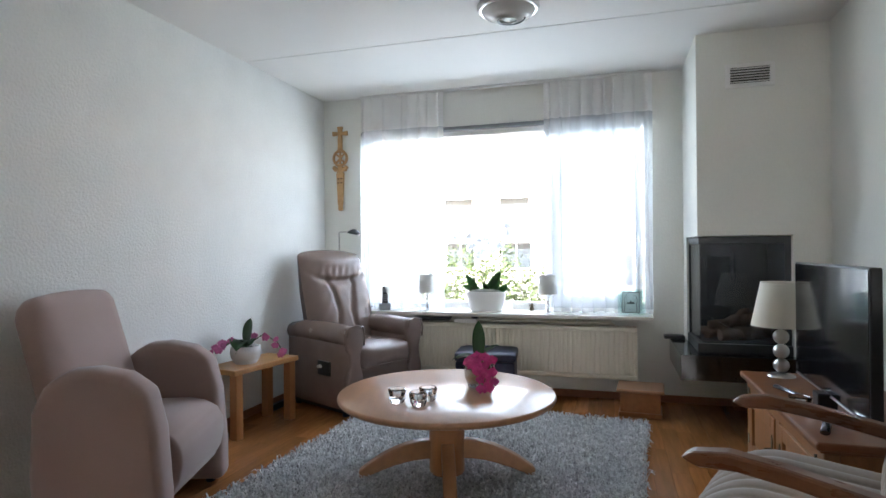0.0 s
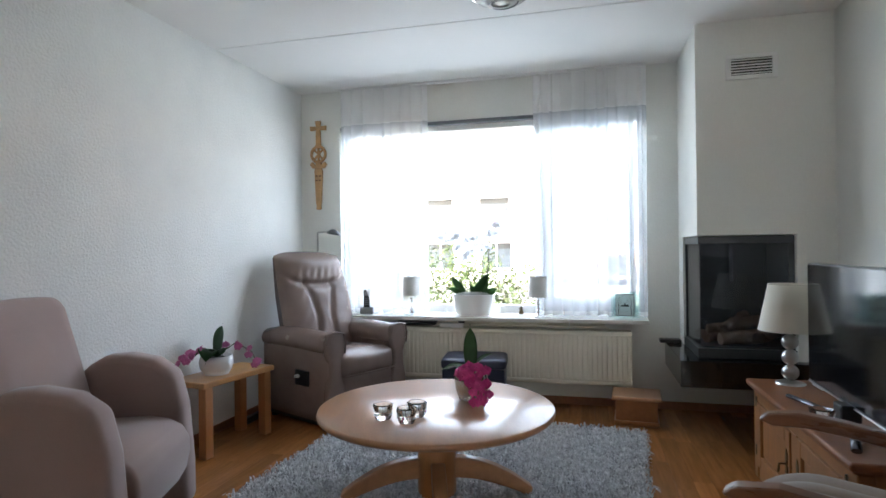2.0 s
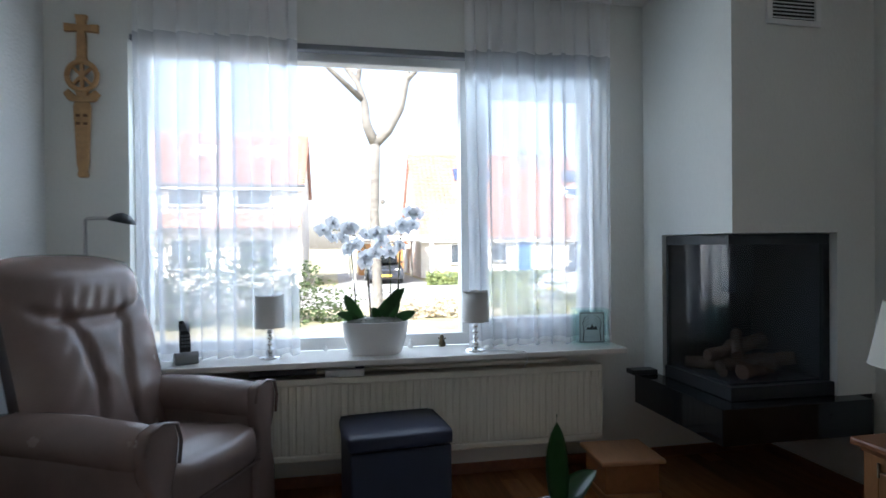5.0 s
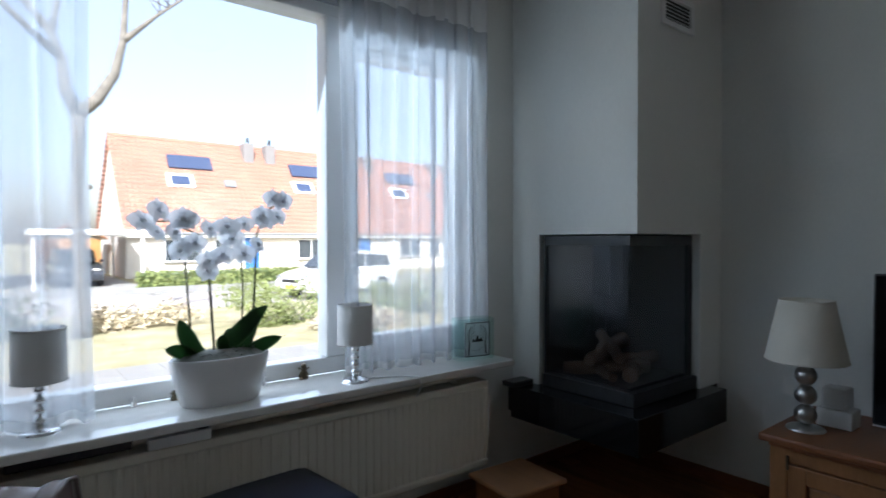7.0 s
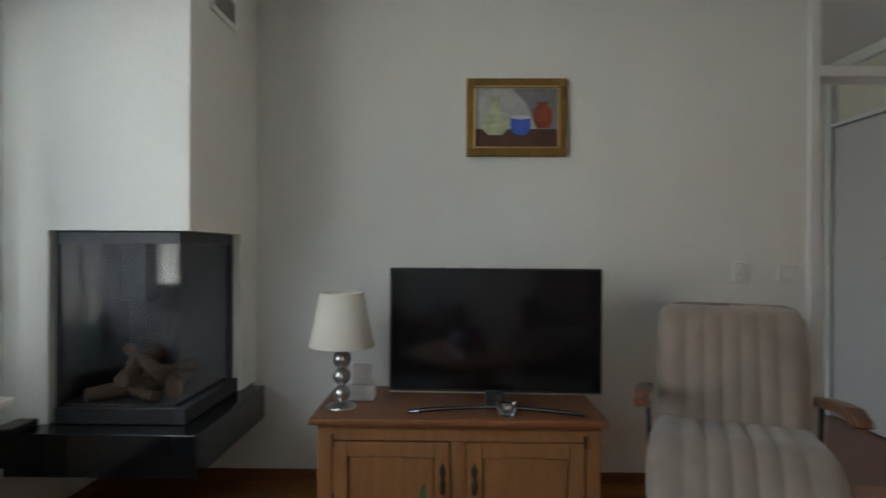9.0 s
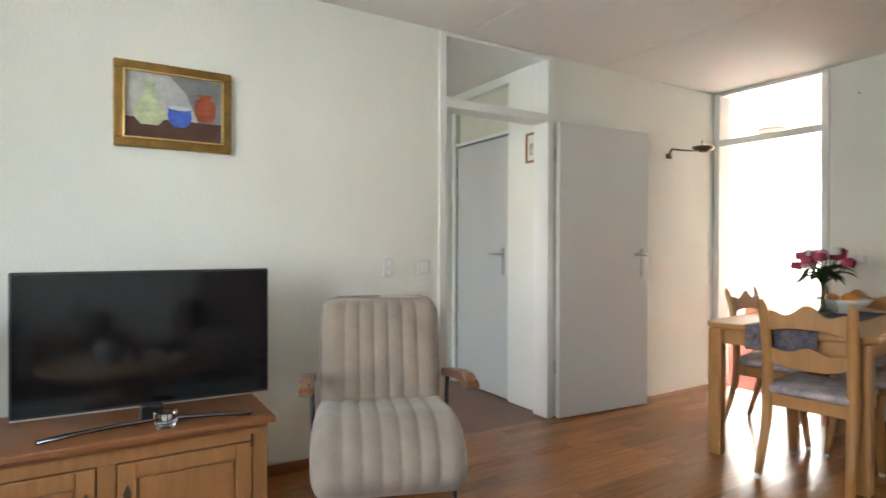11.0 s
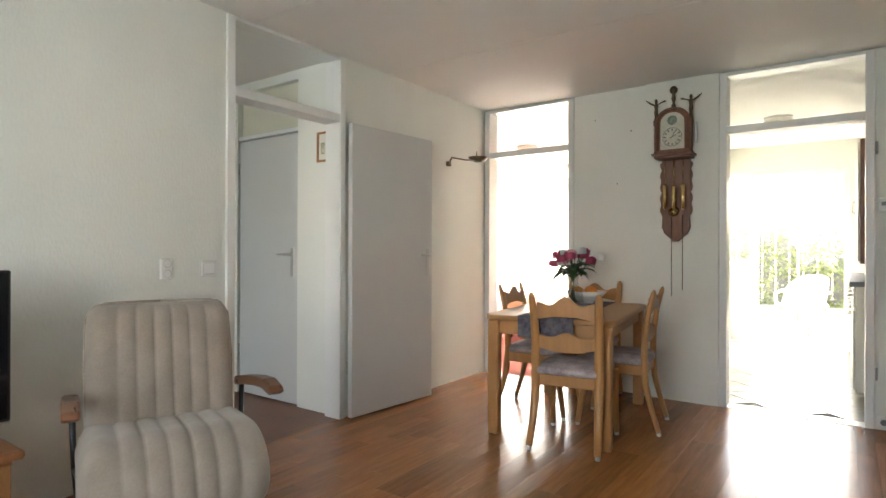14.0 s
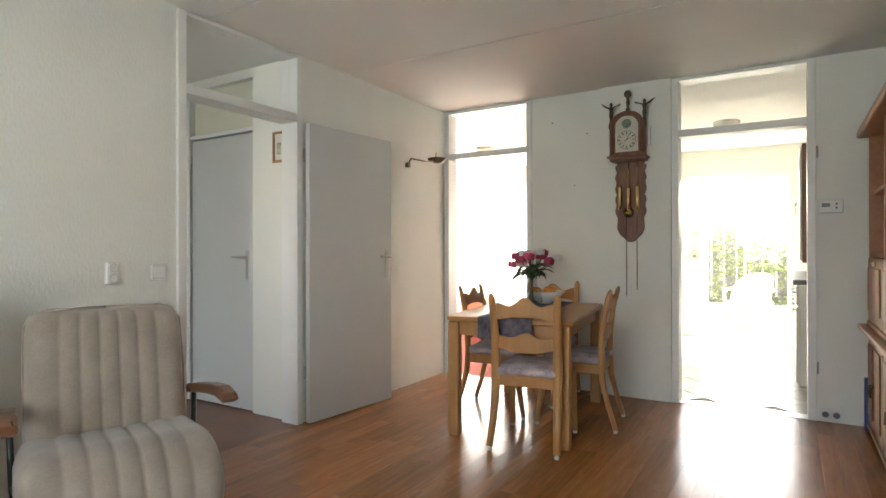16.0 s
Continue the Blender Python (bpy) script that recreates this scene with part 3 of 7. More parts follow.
def rug():
    bm = bmesh.new()
    x0, x1, y0, y1 = -0.925, 0.925, -1.09, 1.06
    rnd = random.Random(4)
    bm_box(bm, x0 + 0.02, y0 + 0.02, 0.0, x1 - 0.02, y1 - 0.02, 0.014)
    vs, fs = [], []
    n = 0
    for i in range(26000):
        x, y = rnd.uniform(x0, x1), rnd.uniform(y0, y1)
        a = rnd.uniform(0, 6.283)
        l, w = rnd.uniform(0.028, 0.052), rnd.uniform(0.003, 0.0058)
        lean = rnd.uniform(0.2, 1.2)
        dx, dy = math.cos(a), math.sin(a)
        hx, hy = dx * l * lean, dy * l * lean
        z = 0.014 + l * rnd.uniform(0.45, 0.8)
        vs += [(x - dy * w, y + dx * w, 0.01), (x + dy * w, y - dx * w, 0.01),
               (x + hx * 0.5 + dy * w, y + hy * 0.5 - dx * w, z), (x + hx * 0.5 - dy * w, y + hy * 0.5 + dx * w, z),
               (x + hx, y + hy, z * 0.75)]
        fs += [(n, n + 1, n + 2, n + 3), (n + 3, n + 2, n + 4)]
        n += 5
    me = bpy.data.meshes.new("pile")
    me.from_pydata(vs, [], fs)
    me.materials.append(RUG)
    r = thing("shag_rug", pose(1.985, 3.36, 0, 0, 0, -4), "grey long-pile shag rug under the coffee table", "rug")
    part("backing", bm, RUG, r)
    p = new("pile", me)
    p.parent = r
    tagged(p, kind="stuff")
    return r


rug()


def armchair():
    c = thing("armchair", pose(0.70, 2.494, 0.0, 0, 0, 19), "mauve microfibre tub armchair with curved arms", "armchair")
    # local: faces +x, width along y
    side = [(-0.19, 0.02), (-0.215, 0.30), (-0.205, 0.53), (-0.15, 0.63), (-0.05, 0.678), (0.06, 0.684), (0.20, 0.66), (0.30, 0.60), (0.345, 0.45), (0.368, 0.20), (0.37, 0.02)]
    fine = []
    for a, b in zip(side, side[1:]):
        fine += [a, ((a[0] + b[0]) / 2, (a[1] + b[1]) / 2)]
    fine.append(side[-1])
    for s in (-1, 1):
        y = s * 0.40 - (0.14 if s > 0 else 0)
        part("armrest", prism(fine, 0.14, "y", 0.035, y, None, True), MAUVE, c)
        part("foot", lathe([(0, 0), (0.025, 0), (0.03, 0.022), (0, 0.022)], 16, pose(0.28, s * 0.33, 0)), BLACKP, c)
    seat = [(-0.26, 0.10), (-0.26, 0.40), (-0.10, 0.415), (0.06, 0.425), (0.20, 0.428), (0.29, 0.415), (0.355, 0.385), (0.388, 0.335), (0.392, 0.28), (0.375, 0.21), (0.335, 0.15), (0.27, 0.105), (0.18, 0.085)]
    fine = []
    for p, q in zip(seat, seat[1:]):
        fine += [p, ((p[0] + q[0]) / 2, (p[1] + q[1]) / 2)]
    part("seat", prism(fine + [seat[-1]], 0.526, "y", 0.02, -0.263, None, True), MAUVE, c)
    part("backrest", soft_box(0.155, 0.60, 0.64, 0.065, pose(-0.115, 0, 0.32, 0, -18, 0), 0.02, 10), MAUVE, c)
    part("back_panel", soft_box(0.10, 0.54, 0.42, 0.04, pose(-0.235, 0, 0.02, 0, -3, 0), 0.0, 6), MAUVE, c)
    c.scale = (0.855, 0.98, 1.03)
    return c


armchair()


def recliner():
    c = thing("recliner", pose(0.88, 4.44, 0.0, 0, 0, -25), "taupe leather recliner armchair with rolled arms", "armchair")
    W = 0.365
    for s in (-1, 1):
        y0 = s * W - (0.15 if s > 0 else 0)
        ins = s * (W - 0.075)
        part("side_panel", soft_box(0.72, 0.12, 0.50, 0.03, pose(-0.02, ins, 0.045), 0.004), LEATHER, c)
        roll = [(-0.36, ins, 0.545), (-0.2, ins, 0.565), (0.05, ins, 0.565), (0.24, ins, 0.555), (0.325, ins, 0.55)]
        part("arm_roll", tube(roll, [0.075, 0.085, 0.088, 0.086, 0.078], 20, 0.86), LEATHER, c)
        front = [(-0.078, 0.56), (-0.06, 0.62), (0.0, 0.636), (0.06, 0.62), (0.078, 0.56), (0.068, 0.49), (0.045, 0.43), (0.045, 0.36), (0.066, 0.28), (0.075, 0.06), (-0.075, 0.06), (-0.066, 0.28), (-0.045, 0.36), (-0.045, 0.43), (-0.068, 0.49)]
        f = part("arm_front", prism([(a + ins, b) for a, b in front], 0.05, "x", 0.014, 0.31, None, True), LEATHER, c)
        part("piping", tube([(0.362, ins + a, b) for a, b in front[:6]], 0.006), LEATHER, f)
    part("lever_plate", box(0.02, -W - 0.0, 0.27, 0.16, -W + 0.02, 0.37, 0.004), BLACKP, c, "black recliner lever plate")
    part("lever", tube([(0.07, -W - 0.004, 0.33), (0.07, -W - 0.03, 0.335), (0.10, -W - 0.035, 0.345)], 0.010), STEEL, c)
    part("seat_cushion", soft_box(0.62, 0.50, 0.17, 0.055, pose(0.06, 0, 0.30, 0, -3, 0), 0.02), LEATHER, c)
    part("front_panel", soft_box(0.06, 0.47, 0.27, 0.02, pose(0.31, 0, 0.055), 0.008), LEATHER, c)
    part("seat_seam", tube([(0.366, -0.23, 0.335), (0.370, 0, 0.335), (0.366, 0.23, 0.335)], 0.006), LEATHER, c)

    def back(u, v):
        # u across, v up
        y = (u - 0.5) * 2
        wid = 0.305 + 0.012 * math.sin(v * math.pi) - 0.018 * max(0, v - 0.65) / 0.35
        z = 0.40 + 0.755 * v
        x = -0.13 - 0.20 * v + 0.03 * math.sin(v * 3.1)
        fat = 0.085 * (1 - abs(y) ** 5)
        fat += 0.028 * math.exp(-((v - 0.88) / 0.10) ** 2) * (1 - y * y)
        fat -= 0.035 * math.exp(-((v - 0.68 - 0.14 * abs(y) ** 3) / 0.030) ** 2) * (1 - abs(y) ** 3)
        for q in (-1, 1):
            fat -= 0.024 * math.exp(-((y - q * (0.20 + 0.9 * (v - 0.36) ** 2 + 0.25 * abs(v - 0.36))) / 0.055) ** 2) * (1 if v < 0.70 else math.exp(-((v - 0.70) / 0.05) ** 2))
        fat += 0.0030 * math.sin(30 * y + 5 * math.sin(4 * v)) * math.exp(-((v - 0.76) / 0.07) ** 2) * (1 - abs(y) ** 6)
        fat += 0.0028 * math.sin(34 * v + 9 * abs(y) + 2 * math.sin(7 * y)) * (0.3 + abs(y)) * (1 - abs(y) ** 6) * (1 if v < 0.68 else 0)
        if v > 0.90:
            k = (v - 0.90) / 0.10
            ang = k * math.pi / 2
            fat = fat * math.cos(ang) - 0.06 * math.sin(ang) * (1 - abs(y) ** 4)
            z = 0.40 + 0.755 * (0.90 + 0.10 * math.sin(ang)) - 0.035 * abs(y) ** 3 * math.sin(ang)
        return (x + fat, y * wid, z)

    bk = bm_grid(bmesh.new(), 44, 60, back)
    part("backrest", bk, LEATHER, c, "wrinkled leather backrest with a puffed headrest")
    shell = bm_grid(bmesh.new(), 20, 20, lambda u, v: (-0.135 - 0.20 * v - 0.085 * (1 - abs(2 * u - 1) ** 4) - 0.0 * v, (2 * u - 1) * (0.305 + 0.012 * math.sin(v * math.pi) - 0.018 * max(0, v - 0.65) / 0.35), 0.30 + 0.845 * v - 0.035 * abs(2 * u - 1) ** 3 * v ** 6))
    part("back_shell", shell, LEATHER, c)
    part("base", box(-0.34, -0.33, 0.02, 0.30, 0.33, 0.07, 0.01), BLACKP, c)
    for sx in (-0.3, 0.26):
        for sy in (-0.3, 0.3):
            part("foot", lathe([(0, 0), (0.025, 0), (0.025, 0.025), (0, 0.025)], 14, pose(sx, sy, 0)), BLACKP, c)
    return c


recliner()


def side_table():
    t = thing("side_table", pose(0.50, 3.72, 0, 0, 0, -10), "light wooden side table on square legs", "table")
    part("tabletop", box(-0.13, -0.32, 0.397, 0.15, 0.25, 0.43, 0.006), PINE, t)
    for sx in (-0.09, 0.11):
        for sy in (-0.27, 0.20):
            part("leg", box(sx - 0.028, sy - 0.028, 0, sx + 0.028, sy + 0.028, 0.397, 0.005), BEECHV, t)
    return t


side_table()


def radiator():
    r = thing("radiator", pose(1.14, 4.86, 0.183), "cream panel radiator under the window sill", "radiator")
    bm = bmesh.new()
    L, Hh, n = 1.80, 0.385, 52
    prof = []
    for k in range(n):
        a = 0.02 + (L - 0.04) * k / n
        w = (L - 0.04) / n
        prof += [(a, 0.0), (a + w * 0.52, 0.0), (a + w * 0.66, 0.0045), (a + w * 0.86, 0.0045)]
    prof.append((L - 0.02, 0.0))
    prev = None
    for x, y in prof:
        cur = [bm.verts.new((x, y - 0.03, 0.035)), bm.verts.new((x, y - 0.03, Hh - 0.035))]
        if prev:
            bm.faces.new((prev[0], cur[0], cur[1], prev[1]))
        prev = cur
    bm_box(bm, 0.02, -0.021, 0.02, L - 0.02, 0.05, Hh - 0.02)
    part("panel", bm, RADI, r)
    part("rim", box(0, -0.034, 0, L, 0.06, 0.034, 0.008), RADI, r)
    part("rim", box(0, -0.034, Hh - 0.034, L, 0.06, Hh, 0.008), RADI, r)
    for x in (0, L - 0.022):
        part("side_cover", box(x, -0.032, 0.034, x + 0.022, 0.06, Hh - 0.034, 0.004), RADI, r)
    part("bracket", box(0.4, 0.06, 0.05, 0.44, 0.14, 0.3), RADI, r)
    part("bracket", box(1.4, 0.06, 0.05, 1.44, 0.14, 0.3), RADI, r)
    z = 0.405
    part("pipe", tube([(0.1, 0.02, z), (1.62, 0.02, z), (1.66, 0.02, z - 0.03)], 0.011), RADI, r)
    part("pipe", tube([(0.1, 0.06, z + 0.012), (1.62, 0.06, z + 0.012)], 0.011), RADI, r)
    return r


radiator()


def fireplace():
    f = thing("corner_fireplace", pose(0.014, 0.004, -0.018), "corner gas fireplace with two glass sides and ceramic logs", "fireplace")
    z0, z1 = 0.545, 1.232
    part("top_rail", box(3.272, 4.33, z1 - 0.045, 3.785, 4.355, z1, 0.002), IRON, f)
    part("top_rail", box(3.272, 4.355, z1 - 0.045, 3.297, 4.80, z1, 0.002), IRON, f)
    part("bottom_rail", box(3.262, 4.305, 0.512, 3.785, 4.345, z0 + 0.025, 0.002), IRON, f)
    part("bottom_rail", box(3.262, 4.345, 0.512, 3.302, 4.80, z0 + 0.025, 0.002), IRON, f)
    part("side_post", box(3.75, 4.33, z0 + 0.025, 3.785, 4.355, z1 - 0.045, 0.002), IRON, f)
    part("side_post", box(3.272, 4.785, z0 + 0.025, 3.297, 4.80, z1 - 0.045, 0.002), IRON, f)
    part("glass_front", box(3.285, 4.338, z0 + 0.025, 3.75, 4.343, z1 - 0.045), FIREGLASS, f)
    part("glass_side", box(3.279, 4.345, z0 + 0.025, 3.284, 4.785, z1 - 0.045), FIREGLASS, f)
    part("back_wall", box(3.30, 4.805, z0, 3.784, 4.818, z1 - 0.002), SOOT, f)
    part("back_wall", box(3.771, 4.36, z0, 3.784, 4.805, z1 - 0.002), SOOT, f)
    part("burner_floor", box(3.30, 4.36, z0, 3.771, 4.805, z0 + 0.03), SOOT, f)
    part("smoke_hood", box(3.30, 4.36, z1 - 0.04, 3.771, 4.805, z1 - 0.004), SOOT, f)
    part("vent_box", box(3.52, 4.60, 0.95, 3.62, 4.70, 1.19), SOOT, f)
    rnd = random.Random(3)
    for a, b, r in (((3.33, 4.72, 0.605), (3.60, 4.44, 0.615), 0.034), ((3.40, 4.41, 0.605), (3.72, 4.56, 0.61), 0.032), ((3.36, 4.60, 0.645), (3.70, 4.66, 0.70), 0.036), ((3.55, 4.70, 0.61), (3.74, 4.48, 0.64), 0.030), ((3.44, 4.50, 0.665), (3.62, 4.72, 0.73), 0.030), ((3.33, 4.46, 0.60), (3.42, 4.58, 0.605), 0.022)):
        pts = [Vector(a).lerp(Vector(b), k / 6) + Vector((rnd.uniform(-1, 1), rnd.uniform(-1, 1), rnd.uniform(-1, 1))) * 0.008 for k in range(7)]
        part("log", tube(pts, [r * rnd.uniform(0.75, 1.15) for _ in pts], 9), LOG, f)
    part("hearth_slab", prism([(3.15, 4.905), (3.15, 4.212), (3.89, 4.212), (3.89, 4.30), (3.98, 4.30), (3.98, 4.99), (3.22, 4.99), (3.22, 4.905)], 0.154, "z", 0.003, 0.356), GRANITE, f, "polished black granite slab jutting from the wall")
    return f


fireplace()
single("black_box", box(3.125, 4.85, 0.4925, 3.265, 4.93, 0.518, 0.006), BLACKP, "small flat black box on the granite hearth", "box")


def tv_cabinet():
    c = thing("tv_cabinet", pose(3.975, 3.285, 0, 0, 0, 90), "low oak cabinet with two panelled doors", "cabinet")
    # local: x along the front (towards -y in the room is +x after the turn), y depth with the front at +y
    L, D, Hh = 1.14, 0.52, 0.478
    part("top", box(-L / 2 - 0.03, 0.0, Hh - 0.03, L / 2 + 0.03, D + 0.03, Hh, 0.009), CABTOP, c, "dark brown top with a moulded edge")
    part("frieze", box(-L / 2 + 0.05, D - 0.03, Hh - 0.095, L / 2 - 0.05, D, Hh - 0.03, 0.003), CABINET, c)
    part("moulding", box(-L / 2, 0.01, Hh - 0.045, L / 2, D + 0.012, Hh - 0.03, 0.004), CABTOP, c)
    for s in (-1, 1):
        part("corner_post", box(s * L / 2 - (0.06 if s > 0 else 0), D - 0.05, 0.0, s * L / 2 + (0.06 if s < 0 else 0), D, Hh - 0.045, 0.005), CABINET, c)
        part("side_panel", box(s * L / 2 - (0.022 if s > 0 else 0), 0.0, 0.03, s * L / 2 + (0.022 if s < 0 else 0), D - 0.05, Hh - 0.045, 0.003), CABINET, c)
    part("middle_stile", box(-0.03, D - 0.03, 0.05, 0.03, D, Hh - 0.095, 0.003), CABINET, c)
    part("plinth", box(-L / 2 + 0.06, D - 0.035, 0.0, L / 2 - 0.06, D - 0.005, 0.06, 0.003), CABINET, c)
    part("bottom", box(-L / 2 + 0.022, 0.0, 0.06, L / 2 - 0.022, D - 0.03, 0.08), CABINET, c)
    part("back_panel", box(-L / 2 + 0.022, 0.0, 0.08, L / 2 - 0.022, 0.012, Hh - 0.045), CABINET, c)
    for s in (-1, 1):
        x0, x1 = (0.034, L / 2 - 0.064) if s > 0 else (-L / 2 + 0.064, -0.034)
        z0, z1 = 0.066, Hh - 0.10
        d = part("door", box(x0 + 0.06, D - 0.022, z0 + 0.06, x1 - 0.06, D - 0.004, z1 - 0.06, 0.012), CABINET, c, "raised oak door panel")
        part("door_stile", box(x0, D - 0.024, z0, x0 + 0.06, D + 0.006, z1, 0.004), CABINET, d)
        part("door_stile", box(x1 - 0.06, D - 0.024, z0, x1, D + 0.006, z1, 0.004), CABINET, d)
        part("door_rail", box(x0 + 0.06, D - 0.024, z0, x1 - 0.06, D + 0.006, z0 + 0.06, 0.004), CABINET, d)
        part("door_rail", box(x0 + 0.06, D - 0.024, z1 - 0.06, x1 - 0.06, D + 0.006, z1, 0.004), CABINET, d)
        xk = x0 + 0.03 if s > 0 else x1 - 0.03
        esc = [(xk - 0.006, 0.17), (xk - 0.013, 0.20), (xk - 0.007, 0.235), (xk - 0.014, 0.27), (xk, 0.30), (xk + 0.014, 0.27), (xk + 0.007, 0.235), (xk + 0.013, 0.20), (xk + 0.006, 0.17)]
        k = part("escutcheon", prism(esc, 0.004, "y", 0.0, D + 0.006), BRONZE, d)
        part("key", tube([(xk, D + 0.008, 0.235), (xk, D + 0.035, 0.235), (xk, D + 0.04, 0.20)], 0.005), BRONZE, d)
        xh = x1 if s > 0 else x0
        for zz in (0.12, 0.36):
            part("hinge", lathe([(0, 0), (0.005, 0), (0.005, 0.05), (0, 0.05)], 8, pose(xh, D + 0.006, zz)), BRONZE, d)
    return c


tv_cabinet()


def television():
    t = thing("television", pose(3.615, 3.13, 0.478, 0, 0, 88), "flat black television with a curved metal foot", "television")
    # local: x across, +y towards the room
    part("bezel", box(-0.452, -0.02, 0.066, 0.452, 0.018, 0.596, 0.006), BLACKP, t)
    part("screen", box(-0.443, 0.0182, 0.078, 0.443, 0.0205, 0.588), SCREEN, t)
    part("back_bulge", box(-0.33, -0.055, 0.13, 0.33, -0.018, 0.43, 0.02), BLACKP, t)
    part("lower_edge", box(-0.45, -0.015, 0.062, 0.45, 0.02, 0.068, 0.002), STEEL, t)
    part("maker_plate", box(-0.018, 0.019, 0.070, 0.018, 0.0225, 0.075), STEEL, t)
    arc = [(-0.36, 0.125, 0.010), (-0.24, 0.085, 0.012), (-0.12, 0.06, 0.014), (0.0, 0.05, 0.016), (0.12, 0.06, 0.014), (0.24, 0.085, 0.012), (0.36, 0.125, 0.010)]
    part("foot", tube(arc, 0.016, 8, 0.55), surface("gunmetal", (0.20, 0.20, 0.22), 0.25, metal=1.0, var=0.08, bump=0.02), t)
    part("neck", box(-0.04, -0.01, 0.012, 0.04, 0.06, 0.075, 0.006), BLACKP, t)
    return t


television()


def fauteuil():
    c = thing("fauteuil", pose(3.335, 2.24, 0.0, 0, 0, 159), "beige channel-stitched suede chair with wooden armrests", "armchair")
    # local: faces +x

    def pad(w, length, thick, n=7, sag=0.0):
        """A stitched pad lying along +x from 0 with its top up; channels run lengthwise."""
        def fn(u, v):
            y = (v - 0.5) * w
            c5 = (v - 0.20) / 0.60 * 5
            ch = abs(math.sin(math.pi * c5)) ** 0.5 if 0 < c5 < 5 else min(1, 12 * min(abs(v - 0.2), abs(v - 0.8))) ** 0.5
            edge = (1 - abs(2 * u - 1) ** 10) * (1 - abs(2 * v - 1) ** 14)
            return (u * length, y * (1 - 0.06 * abs(2 * u - 1) ** 8 - 0.10 * max(0, u) ** 22), thick * (0.87 * edge + 0.13 * edge * ch) + sag * math.sin(u * math.pi))
        return fn

    W = 0.56

    def bend_seat(p):
        x, y, z = p
        # rolls over the front edge
        k = x - 0.40
        if k > 0:
            r = 0.13
            a = min(k / r, 1.45)
            rest = max(0, k - r * 1.45)
            return (0.40 + (r + z) * math.sin(a) + rest * math.cos(a), y, -r + (r + z) * math.cos(a) - rest * math.sin(a))
        return (x, y, z)

    f1 = pad(0.62, 0.68, 0.10)
    s = bm_grid(bmesh.new(), 40, 84, lambda u, v: bend_seat(f1(u, v)))
    s.transform(pose(-0.26, 0, 0.37, 0, -4, 0))
    part("seat", s, SUEDE, c)
    f2 = pad(W, 0.55, 0.10)
    b = bm_grid(bmesh.new(), 30, 84, f2)
    b.transform(pose(-0.17, 0, 0.39, 0, -104, 0) @ Matrix.Diagonal((1, 1, -1, 1)))
    bmesh.ops.reverse_faces(b, faces=b.faces[:])
    part("backrest", b, SUEDE, c)
    part("seat_underside", soft_box(0.54, W - 0.03, 0.10, 0.03, pose(0.0, 0, 0.275, 0, -4, 0)), SUEDE, c)
    part("back_shell", soft_box(0.06, W - 0.03, 0.495, 0.025, pose(-0.20, 0, 0.385, 0, -14, 0)), SUEDE, c)
    for q in (-1, 1):
        edge = [(-0.155, q * 0.268, 0.42), (-0.225, q * 0.277, 0.69), (-0.268, q * 0.272, 0.865), (-0.28, q * 0.245, 0.91), (-0.283, q * 0.20, 0.926), (-0.283, 0, 0.928)]
        part("piping", tube(edge, 0.006, 8), SUEDE, c)
        plank = [(-0.25, 0.575), (-0.10, 0.606), (0.08, 0.636), (0.20, 0.648), (0.285, 0.634), (0.31, 0.614), (0.27, 0.598), (0.18, 0.604), (0.06, 0.592), (-0.10, 0.565), (-0.25, 0.535)]
        part("armrest", prism(plank, 0.055, "y", 0.009, q * 0.325 - 0.0275), MAHOG, c, "polished dark wooden armrest")
        part("leg", tube([(0.08, q * 0.285, 0.30), (0.12, q * 0.285, 0.18), (0.20, q * 0.285, 0.0)], 0.008), BLACKP, c)
        part("leg", tube([(-0.20, q * 0.32, 0.56), (-0.18, q * 0.31, 0.30), (-0.27, q * 0.285, 0.0)], 0.011), BLACKP, c)
        part("side_rail", tube([(0.08, q * 0.285, 0.30), (-0.18, q * 0.31, 0.30)], 0.009), BLACKP, c)
    return c


fauteuil()

# ---------------------------------------------------------------- window dressing and sill


